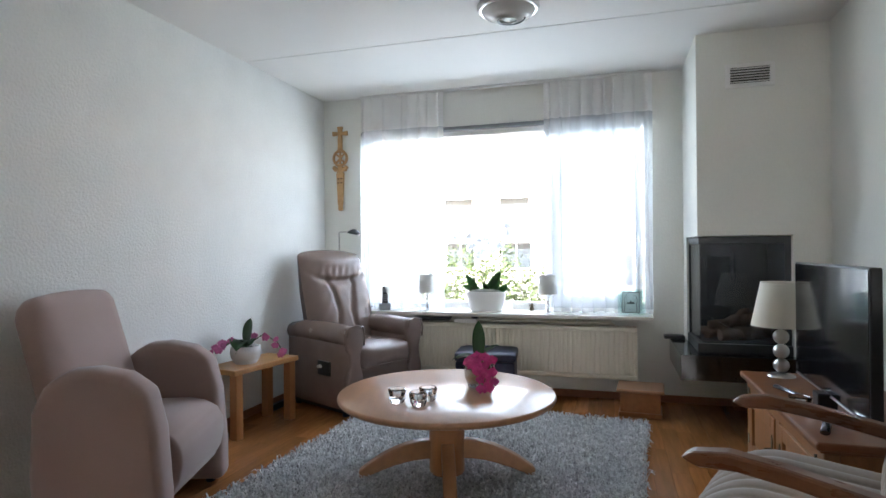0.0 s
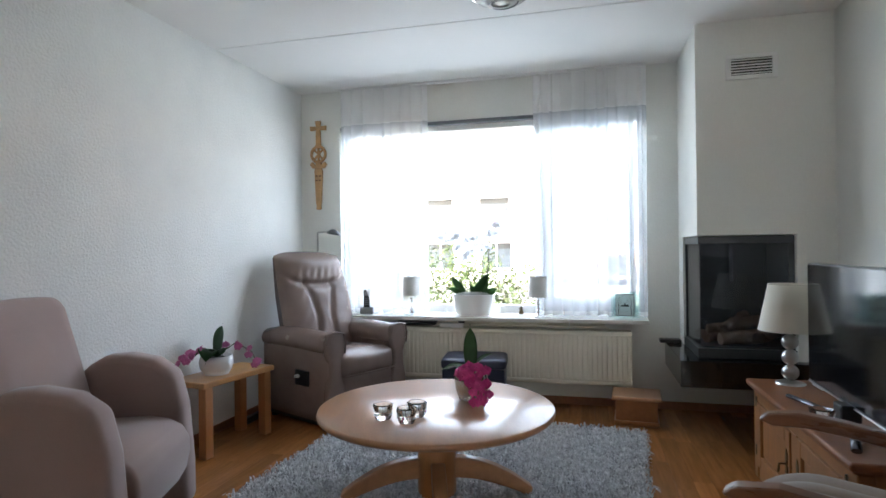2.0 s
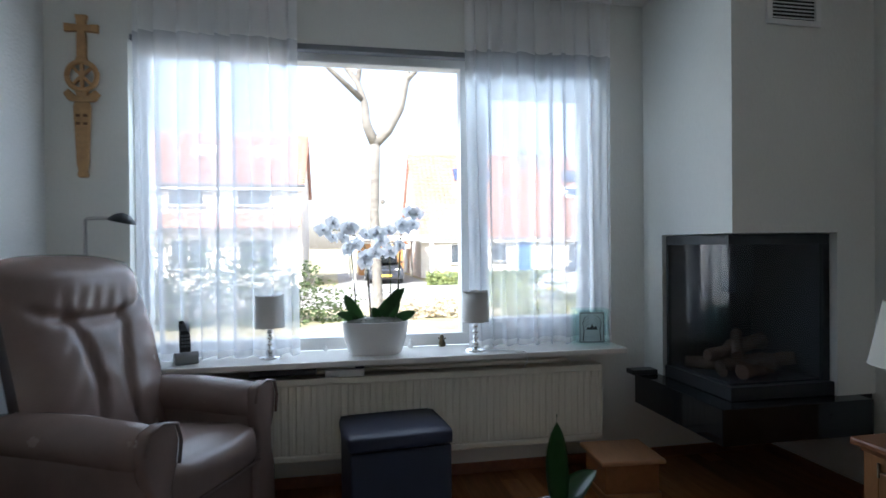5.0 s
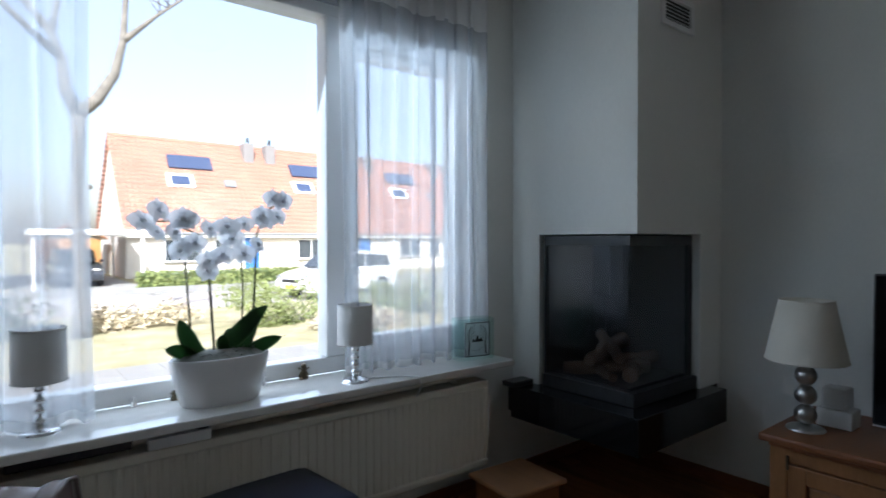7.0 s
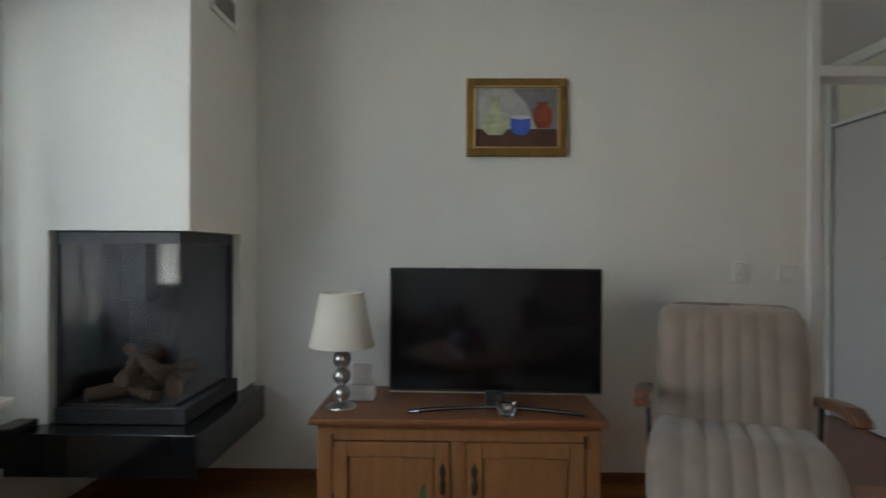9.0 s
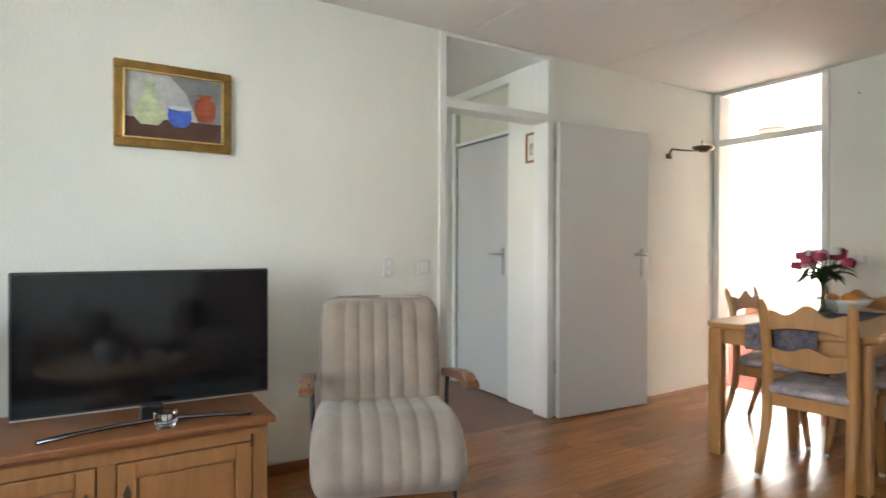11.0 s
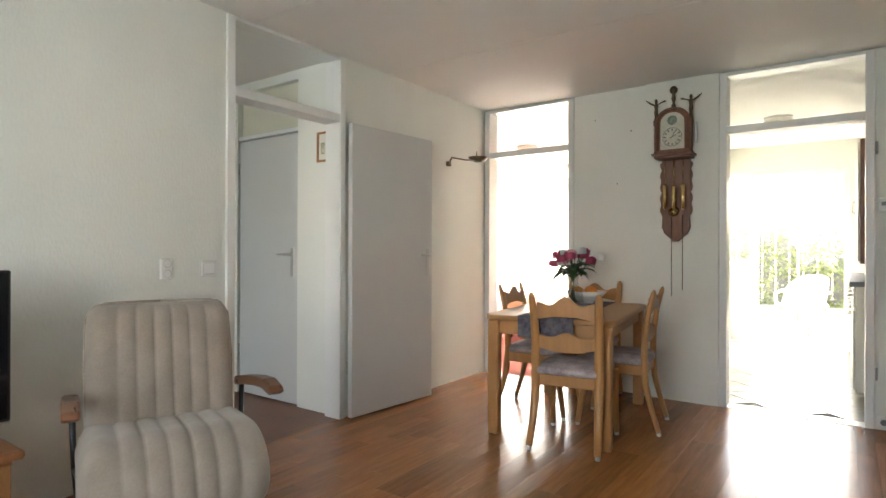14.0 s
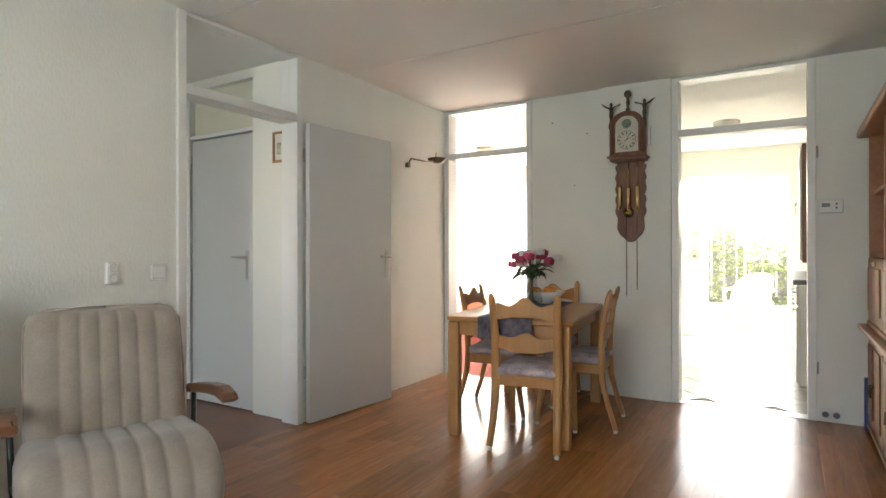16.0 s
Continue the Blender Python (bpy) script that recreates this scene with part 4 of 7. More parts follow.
def curtain(x0, x1, folds, seed):
    c = thing("curtain", pose(0, 0, 0), "sheer white voile curtain hanging in loose folds to the sill", "curtain", "sheer window curtains")
    rnd = random.Random(seed)
    ph = [rnd.uniform(0, 6.28) for _ in range(4)]
    wob = [rnd.uniform(-1, 1) for _ in range(folds + 2)]

    def wave(u, v):
        f = u * folds
        k = int(f)
        w = math.sin(f * 2 * math.pi + 0.9 * math.sin(f * 1.7 + ph[0]) + 0.4 * math.sin(v * 3 + ph[1]))
        amp = 0.017 + 0.008 * wob[k] + 0.012 * (1 - v)
        return amp * w + 0.006 * math.sin(u * 5 + 2 * v + ph[2])

    pitch = (x1 - x0) / folds

    def lap(u, v):
        # the cloth doubles back on itself beside each fold
        f = u * folds
        k = int(f)
        a = pitch * (0.27 + 0.12 * wob[k] * (1 - (2 * (f - k) - 1) ** 2)) * (0.75 + 0.25 * v)
        return a * math.sin(f * 2 * math.pi + ph[3] + 0.8 * math.sin(f * 1.3 + ph[0])) * min(1, 8 * u, 8 * (1 - u)) + 0.004 * math.sin(v * 4 + f)

    zt, zb = 2.452, 0.663
    split = 2.17

    def body(u, v):
        z = zb + (split - zb) * v + (0.006 * math.sin(u * folds * 6.28) if v == 0 else 0)
        return (x0 + (x1 - x0) * u + lap(u, v), 4.955 + wave(u, v), z)

    def top(u, v):
        g = 1 - 0.55 * v
        return (x0 + (x1 - x0) * u + lap(u, 1), 4.955 + wave(u, 1) * g, split + (zt - split) * v)

    b = part("voile", bm_grid(bmesh.new(), folds * 20, 14, body), SHEER, c)
    part("header", bm_grid(bmesh.new(), folds * 12, 4, top), SHEERT, c, "pleated curtain heading")
    part("hem", bm_grid(bmesh.new(), folds * 12, 1, lambda u, v: (body(u, 0)[0], body(u, 0)[1] - 0.002, zb + 0.002 + 0.028 * v)), SHEERT, c)
    return c


curtain(0.715, 1.44, 9, 2)
curtain(2.268, 3.062, 10, 5)
structure("curtain_rail", box(0.70, 4.935, H - 0.016, 3.06, 4.975, H - 0.001, 0.003), WHITE, "white ceiling curtain rail", "curtain rail")


def ball_lamp(name, m, ball, n, base_r, shade, label, mat, group=""):
    """Lamp on a stem of stacked balls. shade: (bottom radius, top radius, height, z of its bottom)."""
    l = thing(name, m, label, "lamp", group)
    part("base", lathe([(0, 0), (base_r, 0), (base_r, 0.004), (base_r * 0.9, 0.009), (base_r * 0.5, 0.014), (0.008, 0.022), (0, 0.022)], 32), mat, l)
    z = 0.018
    for k in range(n):
        prof = [(0.006, z)] + [(max(0.006, ball * math.sin(a)), z + ball - ball * math.cos(a)) for a in [0.35 + 0.305 * q for q in range(9)]] + [(0.006, z + 2 * ball)]
        part("ball", lathe(prof, 24), mat, l)
        z += 2 * ball - 0.002
    rb, rt, hh, zs = shade
    part("stem", lathe([(0, 0.01), (0.005, 0.01), (0.005, zs + hh * 0.6), (0, zs + hh * 0.6)], 12), mat, l)
    return l, rb, rt, hh, zs


def lampshade(l, rb, rt, hh, zs, mat):
    s = part("shade", lathe([(rb, zs), (rb * 0.5 + rt * 0.5, zs + hh / 2), (rt, zs + hh), (rt - 0.002, zs + hh), (rb * 0.5 + rt * 0.5 - 0.002, zs + hh / 2), (rb - 0.002, zs), (rb, zs)], 48), mat, l)
    for r, z in ((rb, zs), (rt, zs + hh)):
        ring = [(r * math.cos(2 * math.pi * k / 32), r * math.sin(2 * math.pi * k / 32), z) for k in range(33)]
        part("shade_rim", tube(ring, 0.0022, 6), mat, s)
    for k in range(3):
        a = 2.1 * k
        part("spoke", tube([(0, 0, zs + hh * 0.6), (rt * 0.97 * math.cos(a), rt * 0.97 * math.sin(a), zs + hh * 0.9)], 0.0015, 6), STEEL, s)


for x, y in ((1.305, 4.93), (2.29, 4.88)):
    a = ball_lamp("sill_lamp", pose(x, y, 0.655), 0.0155, 4, 0.052, (0.068, 0.066, 0.148, 0.145), "small chrome ball lamp with a white drum shade", CHROME, "window sill lamps")
    lampshade(*a, SHADEW)
a = ball_lamp("table_lamp", pose(3.60, 3.785, 0.478), 0.038, 3, 0.066, (0.138, 0.092, 0.225, 0.262), "silver ball table lamp with a cream tapered shade", STEEL)
lampshade(*a, SHADE)


def leaf_blade(length, width, bend, lift, turn, m=None, tw=0.0):
    """A strap leaf that rises and bends over, folded along its midrib."""
    def fn(u, v):
        w = width * math.sin(min(1, u * 1.05 + 0.06) * math.pi) ** 0.6 * (v - 0.5) * 2 if 0 < u < 1 else 0.003 * (v - 0.5)
        a = lift - bend * u
        x = length * (math.sin(lift) - math.sin(a)) / bend if abs(bend) > 1e-3 else length * u * math.cos(lift)
        z = -length * (math.cos(lift) - math.cos(a)) / bend if abs(bend) > 1e-3 else length * u * math.sin(lift)
        return (abs(x), w * math.cos(tw * u), z + abs(w) * 0.35 + w * math.sin(tw * u))
    bm = bm_grid(bmesh.new(), 14, 6, fn)
    bmesh.ops.solidify(bm, geom=bm.faces[:], thickness=0.003)
    bm.transform((m or Matrix()) @ pose(0, 0, 0, 0, 0, turn))
    return bm


def blossom(size, m):
    """An orchid flower of five broad petals with a lip."""
    bm = bmesh.new()
    for k, (a, w, l) in enumerate(((90, 0.34, 0.95), (12, 0.60, 1.0), (168, 0.60, 1.0), (-55, 0.33, 0.92), (235, 0.33, 0.92))):
        def fn(u, v, w=w, l=l):
            ww = w * math.sin(math.pi * min(0.97, 0.08 + u * 0.92)) ** 0.7 * (v - 0.5) * 2
            return (l * u * size * 0.55, ww * size * 0.55, size * (0.10 * math.sin(u * 3.0) - 0.12 * abs(ww)))
        g = bm_grid(bmesh.new(), 5, 4, fn)
        g.transform(pose(0, 0, 0.001 * k, 0, 0, a))
        merge(bm, g)
    bm_lathe(bm, [(0, 0), (size * 0.09, size * 0.05), (size * 0.11, size * 0.14), (size * 0.04, size * 0.20), (0, size * 0.2)], 8)
    bm.transform(m)
    return bm


def white_orchid():
    p = thing("white_orchid", pose(1.80, 4.92, 0.655), "white moth orchids in an oval white planter", "plant")
    part("planter", lathe([(0, 0.0), (0.118, 0.0), (0.128, 0.008), (0.150, 0.08), (0.163, 0.155), (0.158, 0.158), (0.145, 0.10), (0.12, 0.09), (0, 0.09)], 48, None, 1.0, 0.52), PORCELAIN, p)
    rnd = random.Random(9)
    mo = bmesh.new()
    for k in range(170):
        a, r = rnd.uniform(0, 6.28), rnd.uniform(0, 1) ** 0.5
        x, y = 0.118 * r * math.cos(a), 0.052 * r * math.sin(a)
        pts = [Vector((x, y, 0.155))]
        d = Vector((rnd.uniform(-1, 1), rnd.uniform(-1, 1), rnd.uniform(0.1, 1))).normalized()
        for q in range(4):
            d = (d + Vector((rnd.uniform(-1, 1), rnd.uniform(-1, 1), rnd.uniform(-0.9, 0.5))) * 0.5).normalized()
            pts.append(pts[-1] + Vector((d.x * 0.011, d.y * 0.008, abs(d.z) * 0.008)))
        bm_tube(mo, pts, 0.0019, 4)
    bm_lathe(mo, [(0, 0.11), (0.152, 0.148), (0.12, 0.168), (0.06, 0.176), (0, 0.178)], 20, None, 1.0, 0.52)
    part("moss", mo, MOSS, p)
    for l, w, b, lean, tu, x in ((0.21, 0.030, 0.5, -38, -75, -0.05), (0.17, 0.026, 0.7, -52, -110, -0.06), (0.27, 0.032, 0.35, 42, -95, -0.02), (0.20, 0.034, 0.3, 8, -80, 0.07), (0.17, 0.026, 0.5, 62, -85, 0.06), (0.12, 0.022, 0.8, -15, -100, 0.02), (0.14, 0.024, 0.9, 25, 80, 0.0)):
        part("leaf", leaf_blade(l, w, b, 1.45, tu, pose(x, 0, 0.14, 0, lean, 0)), LEAF, p)
    for x0, pts in ((-0.09, [(-0.09, 0, 0.14), (-0.10, 0.01, 0.35), (-0.115, 0.0, 0.53), (-0.15, -0.01, 0.60), (-0.20, -0.015, 0.60), (-0.235, -0.02, 0.575)]),
                    (-0.03, [(-0.02, 0, 0.14), (-0.035, -0.005, 0.35), (-0.04, 0.0, 0.50), (-0.07, -0.01, 0.56), (-0.12, -0.01, 0.58)]),
                    (0.04, [(0.07, 0.01, 0.14), (0.075, 0.0, 0.35), (0.07, 0.0, 0.53), (0.05, 0, 0.575), (0.02, -0.01, 0.56)]),
                    (0.1, [(0.10, 0.0, 0.14), (0.115, 0.0, 0.38), (0.125, 0.0, 0.56), (0.15, 0, 0.63), (0.18, -0.01, 0.66), (0.20, -0.01, 0.655)])):
        st = part("flower_stem", tube(pts, 0.0032, 6), STEM, p)
        part("support_stick", tube([(pts[0][0] + 0.006, 0.004, 0.12), (pts[2][0] + 0.004, 0.004, pts[2][2])], 0.002, 5), BLACKP, st)
        for k in range(6 if x0 in (-0.09, 0.1) else 4):
            seq = pts[2:]
            pos = k * (len(seq) - 1) / (5 if x0 in (-0.09, 0.1) else 3)
            i0 = min(int(pos), len(seq) - 2)
            q = Vector(seq[i0]).lerp(Vector(seq[i0 + 1]), pos - i0)
            part("blossom", blossom(rnd.uniform(0.070, 0.084), pose(q[0] + rnd.uniform(-0.012, 0.012), q[1] - 0.02 - 0.012 * (k % 2), q[2] + (0.028 if k % 2 else -0.03) + rnd.uniform(-0.008, 0.008), 80 + rnd.uniform(-22, 14), 0, rnd.uniform(-45, 45))), PETALW, st)
    for k in range(2):
        part("blossom", blossom(0.075, pose(-0.05 + 0.05 * k, -0.03, 0.44 + 0.05 * k, 82, 0, 10 - 20 * k)), PETALW, p)
    return p


white_orchid()


def telephone():
    t = thing("cordless_phone", pose(0.94, 4.90, 0.655, 0, 0, 20), "grey cordless phone standing in its charging base", "telephone")
    part("base", prism([(-0.055, 0), (0.055, 0), (0.055, 0.02), (0.02, 0.045), (-0.04, 0.055), (-0.055, 0.04)], 0.10, "x", 0.006, -0.05), GREYPL, t)
    h = part("handset", box(-0.024, -0.013, 0, 0.024, 0.013, 0.155, 0.008, pose(0, 0.015, 0.035, -14, 0, 0)), BLACKP, t)
    part("display", box(-0.017, -0.0145, 0.105, 0.017, -0.0128, 0.14, 0.0, pose(0, 0.015, 0.035, -14, 0, 0)), GREYPL, h)
    for r in range(4):
        for c in range(3):
            part("key", box(-0.016 + 0.012 * c, -0.0148, 0.03 + 0.016 * r, -0.007 + 0.012 * c, -0.0128, 0.041 + 0.016 * r, 0.001, pose(0, 0.015, 0.035, -14, 0, 0)), GREYPL, h)
    return t


telephone()


def glass_block():
    g = thing("glass_block", pose(2.905, 4.895, 0.655, 0, 0, -12), "glass block with a black drawing of winter trees", "ornament")
    part("block", box(-0.095, -0.04, 0.0, 0.095, 0.04, 0.19, 0.012), glass("block_glass", (0.86, 0.95, 0.93), 0.03), g)
    part("inner_rim", box(-0.085, -0.03, 0.01, 0.085, 0.03, 0.18, 0.02), glass("block_core", (0.90, 0.96, 0.95), 0.05), g)
    part("frosted_panel", box(-0.064, -0.0424, 0.018, 0.064, -0.0405, 0.174), sheer("frosted_panel", 0.25, (0.8, 0.84, 0.84)), g)
    ink = surface("black_ink", (0.02, 0.02, 0.02), 0.6, var=0.1)
    y0, y1 = -0.0452, -0.0432
    d = part("drawing", box(-0.062, y0, 0.02, 0.062, y1, 0.024), ink, g, "black line drawing")
    for b in ((-0.062, 0.168, 0.062, 0.172), (-0.062, 0.024, -0.059, 0.168), (0.059, 0.024, 0.062, 0.168)):
        part("line", box(b[0], y0, b[1], b[2], y1, b[3]), ink, d)
    for s in (-1, 1):
        part("tree", tube([(s * 0.045, -0.0442, 0.03), (s * 0.04, -0.0442, 0.08), (s * 0.048, -0.0442, 0.12), (s * 0.03, -0.0442, 0.155)], [0.008, 0.006, 0.004, 0.002], 6, 0.3), ink, d)
        for k in range(4):
            z = 0.09 + 0.016 * k
            part("branch", tube([(s * 0.044, -0.0442, z), (s * (0.025 - 0.004 * k), -0.0442, z + 0.02), (s * (0.008 + 0.004 * k), -0.0442, z + 0.026)], 0.0022, 5, 0.3), ink, d)
    part("hill", prism([(-0.03, 0.085), (-0.02, 0.10), (-0.01, 0.092), (0.0, 0.115), (0.01, 0.095), (0.02, 0.105), (0.03, 0.085)], 0.002, "y", 0, y0), ink, d)
    part("snow_line", tube([(-0.035, -0.0442, 0.05), (0.0, -0.0442, 0.045), (0.03, -0.0442, 0.06)], 0.0012, 5, 0.3), ink, d)
    return g


glass_block()
for x, mat, h in ((1.56, PORCELAIN, 0.032), (1.68, BRONZE, 0.034), (1.985, PORCELAIN, 0.045), (2.15, BRONZE, 0.06)):
    g = bmesh.new()
    bm_lathe(g, [(0, 0), (h * 0.30, 0), (h * 0.34, h * 0.2), (h * 0.22, h * 0.5), (h * 0.12, h * 0.62), (h * 0.2, h * 0.78), (h * 0.12, h), (0, h)], 14)
    bm_tube(g, [(-h * 0.35, 0, h * 0.75), (0, 0, h * 0.5), (h * 0.35, 0, h * 0.7)], h * 0.06, 6)
    single("figurine", g, mat, "tiny figurine standing on the window frame" if mat is BRONZE else "tiny white figurine standing on the window frame", "figurine", "small window figurines", pose(x, 5.035, 0.655))
single("lamp_cord", tube([(2.32, 4.88, 0.659), (2.40, 4.85, 0.659), (2.48, 4.80, 0.659), (2.51, 4.772, 0.659), (2.52, 4.762, 0.62), (2.50, 4.77, 0.58)], 0.003, 6), WPLASTIC, "thin white lamp cord over the sill edge", "cord")
single("dark_tray", box(1.22, 4.83, 0.585, 1.52, 4.99, 0.612, 0.006), BLACKP, "dark flat tray lying on the radiator", "tray")
single("small_jar", lathe([(0, 0), (0.022, 0), (0.028, 0.02), (0.022, 0.038), (0, 0.04)], 16), BLACKP, "small dark jar on the radiator pipes", "jar", "", pose(1.72, 4.86, 0.598))
single("paper_strip", box(1.56, 4.825, 0.57, 1.74, 4.85, 0.602, 0.001), WPLASTIC, "white paper strip lying on the radiator", "paper")

# ---------------------------------------------------------------- walls and ceiling


def wall_cross():
    c = thing("wall_cross", pose(0.493, 4.998, 1.499, 0, 0, 180), "carved light wooden cross with a ringed monogram", "cross")
    W = surface("carved_limewood", (0.52, 0.31, 0.13), 0.5, var=0.25, scale=20, fine=70, bump=0.15)
    part("shaft", prism([(-0.016, 0.0), (-0.022, 0.012), (-0.018, 0.03), (-0.024, 0.06), (-0.036, 0.31), (-0.03, 0.33), (0.03, 0.33), (0.036, 0.31), (0.024, 0.06), (0.018, 0.03), (0.022, 0.012), (0.016, 0.0)], 0.022, "y", 0.004), W, c)
    part("wing", prism([(-0.075, 0.365), (-0.055, 0.335), (-0.02, 0.33), (0.02, 0.33), (0.055, 0.335), (0.075, 0.365), (0.055, 0.385), (0.02, 0.352), (-0.02, 0.352), (-0.055, 0.385)], 0.024, "y", 0.003), W, c)
    part("neck", prism([(-0.02, 0.35), (-0.028, 0.375), (0.028, 0.375), (0.02, 0.35)], 0.022, "y", 0.003), W, c)
    ring = []
    for k in range(25):
        a = 2 * math.pi * k / 24
        ring.append((0.062 * math.cos(a), 0.013, 0.445 + 0.062 * math.sin(a)))
    part("ring", tube(ring, 0.012, 8), W, c)
    part("monogram", box(-0.008, 0.002, 0.39, 0.008, 0.020, 0.50, 0.003), W, c)
    for a in (45, -45):
        part("monogram", box(-0.05, 0.004, -0.007, 0.05, 0.018, 0.007, 0.002, pose(0, 0, 0.445, 0, a, 0)), W, c)
    part("upper_shaft", prism([(-0.028, 0.505), (-0.02, 0.53), (-0.02, 0.62), (-0.016, 0.64), (-0.07, 0.635), (-0.072, 0.672), (-0.018, 0.668), (-0.026, 0.712), (0.026, 0.712), (0.018, 0.668), (0.072, 0.672), (0.07, 0.635), (0.016, 0.64), (0.02, 0.62), (0.02, 0.53), (0.028, 0.505)], 0.022, "y", 0.004), W, c)
    # small dark blocks, slightly raised, mark the carving on the shaft
    dark = surface("dark_carving", (0.16, 0.08, 0.03), 0.7, var=0.2)
    for z in (0.235, 0.27):
        for x in (-0.015, 0.015):
            part("carving", box(x - 0.009, 0.021, z - 0.006, x + 0.009, 0.0235, z + 0.006), dark, c)
    c.scale = (1.0, 1.0, 1.034)
    return c


wall_cross()


def vent_grille():
    v = thing("vent_grille", pose(3.575, 4.293, 2.19), "white metal air grille set in the chimney breast", "vent")
    for b in ((-0.135, -0.012, 0.048, 0.135, 0.0, 0.072), (-0.135, -0.012, -0.072, 0.135, 0.0, -0.048), (-0.135, -0.012, -0.048, -0.108, 0.0, 0.048), (0.108, -0.012, -0.048, 0.135, 0.0, 0.048)):
        part("frame", box(*b, 0.002), WHITE, v)
    part("backing", box(-0.108, -0.002, -0.048, 0.108, -0.0005, 0.048), BLACKP, v)
    for k in range(6):
        part("slat", box(-0.107, -0.007, -0.002, 0.107, 0.007, 0.002, 0.0, pose(0, -0.008, -0.040 + 0.016 * k, 35, 0, 0)), WPLASTIC, v)
    return v


vent_grille()


def ceiling_light():
    l = thing("ceiling_light", pose(2.24, 3.51, H), "round glass ceiling light with a chrome rim", "ceiling light")
    part("rim", lathe([(0.135, -0.001), (0.165, -0.004), (0.168, -0.02), (0.160, -0.034), (0.148, -0.036), (0.14, -0.03), (0.135, -0.001)], 48), STEEL, l)
    part("diffuser", lathe([(0.148, -0.03), (0.13, -0.055), (0.09, -0.075), (0.045, -0.085), (0, -0.088)][::-1], 40), surface("frosted_glass", (0.62, 0.63, 0.60), 0.25, var=0.05), l)
    part("scroll", tube([(0.09 * math.cos(a) * (1 - a / 9), 0.09 * math.sin(a) * (1 - a / 9), -0.079 - 0.003 * a / 6) for a in [0.3 * k for k in range(18)]], 0.004, 6), GREYPL, l)
    return l


ceiling_light()


def painting():
    p = thing("still_life_painting", pose(3.998, 3.0, 1.806, 0, 0, 90), "still life painting of vases in a gilded frame", "painting")
    # local: x across, y out of the wall
    w, h = 0.248, 0.193
    for b in ((-w, 0.0, h - 0.04, w, 0.028, h), (-w, 0.0, -h, w, 0.028, -h + 0.04), (-w, 0.0, -h + 0.04, -w + 0.04, 0.028, h - 0.04), (w - 0.04, 0.0, -h + 0.04, w, 0.028, h - 0.04)):
        f = part("frame", box(*b, 0.007), GOLD, p)
    for b in ((-w + 0.036, 0.02, h - 0.048, w - 0.036, 0.031, h - 0.038), (-w + 0.036, 0.02, -h + 0.038, w - 0.036, 0.031, -h + 0.048), (-w + 0.036, 0.02, -h + 0.048, -w + 0.046, 0.031, h - 0.048), (w - 0.046, 0.02, -h + 0.048, w - 0.036, 0.031, h - 0.048)):
        part("inner_slip", box(*b, 0.002), BRASS, p)
    cv = part("canvas", box(-w + 0.04, 0.002, -h + 0.04, w - 0.04, 0.010, h - 0.04), surface("painted_grey", (0.50, 0.51, 0.50), 0.6, var=0.3, scale=5, fine=40, bump=0.2), p)
    part("painted_table", box(-w + 0.046, 0.010, -h + 0.048, w - 0.046, 0.0115, -0.055), surface("painted_brown", (0.10, 0.045, 0.03), 0.6, var=0.4, scale=10, bump=0.2), cv)
    part("painted_shadow", prism([(-0.10, -0.055), (-w + 0.046, -0.055), (-w + 0.046, h - 0.048), (0.02, h - 0.048), (-0.05, 0.07)], 0.0012, "y", 0, 0.010), surface("painted_dusk", (0.24, 0.25, 0.26), 0.6, var=0.3, scale=6, bump=0.2), cv)

    def vase(nm, cx, cz, prof, mat):
        pts = [(cx + r, cz + z) for r, z in prof] + [(cx - r, cz + z) for r, z in prof[::-1]]
        part(nm, prism(pts, 0.0022, "y", 0, 0.0117), mat, cv)

    vase("painted_vase", 0.105, -0.085, [(0.035, 0), (0.062, 0.03), (0.066, 0.06), (0.045, 0.10), (0.022, 0.13), (0.018, 0.165), (0.03, 0.195)], surface("painted_green", (0.48, 0.54, 0.34), 0.6, var=0.4, scale=18, bump=0.2))
    vase("painted_bowl", -0.02, -0.085, [(0.022, 0), (0.045, 0.02), (0.052, 0.05), (0.048, 0.075), (0.054, 0.088)], surface("painted_blue", (0.055, 0.12, 0.50), 0.6, var=0.5, scale=18, bump=0.2))
    vase("painted_jar", -0.13, -0.05, [(0.028, 0), (0.045, 0.03), (0.048, 0.07), (0.035, 0.10), (0.022, 0.112), (0.034, 0.128)], surface("painted_red", (0.34, 0.075, 0.03), 0.6, var=0.5, scale=18, bump=0.2))
    rim = [(-0.02 + 0.05 * math.cos(a), 0.002 + 0.010 * math.sin(a)) for a in [math.pi * k / 12 for k in range(24)]]
    part("painted_rim", prism(rim, 0.0026, "y", 0, 0.0119), surface("painted_white", (0.62, 0.63, 0.66), 0.6, var=0.2, scale=20), cv)
    for q in (-1, 1):
        part("painted_handle", tube([(-0.13 + q * 0.022, 0.013, 0.055), (-0.13 + q * 0.048, 0.013, 0.045), (-0.13 + q * 0.042, 0.013, 0.015)], 0.004, 6, 0.4), bpy.data.materials["painted_red"], cv)
    return p


painting()


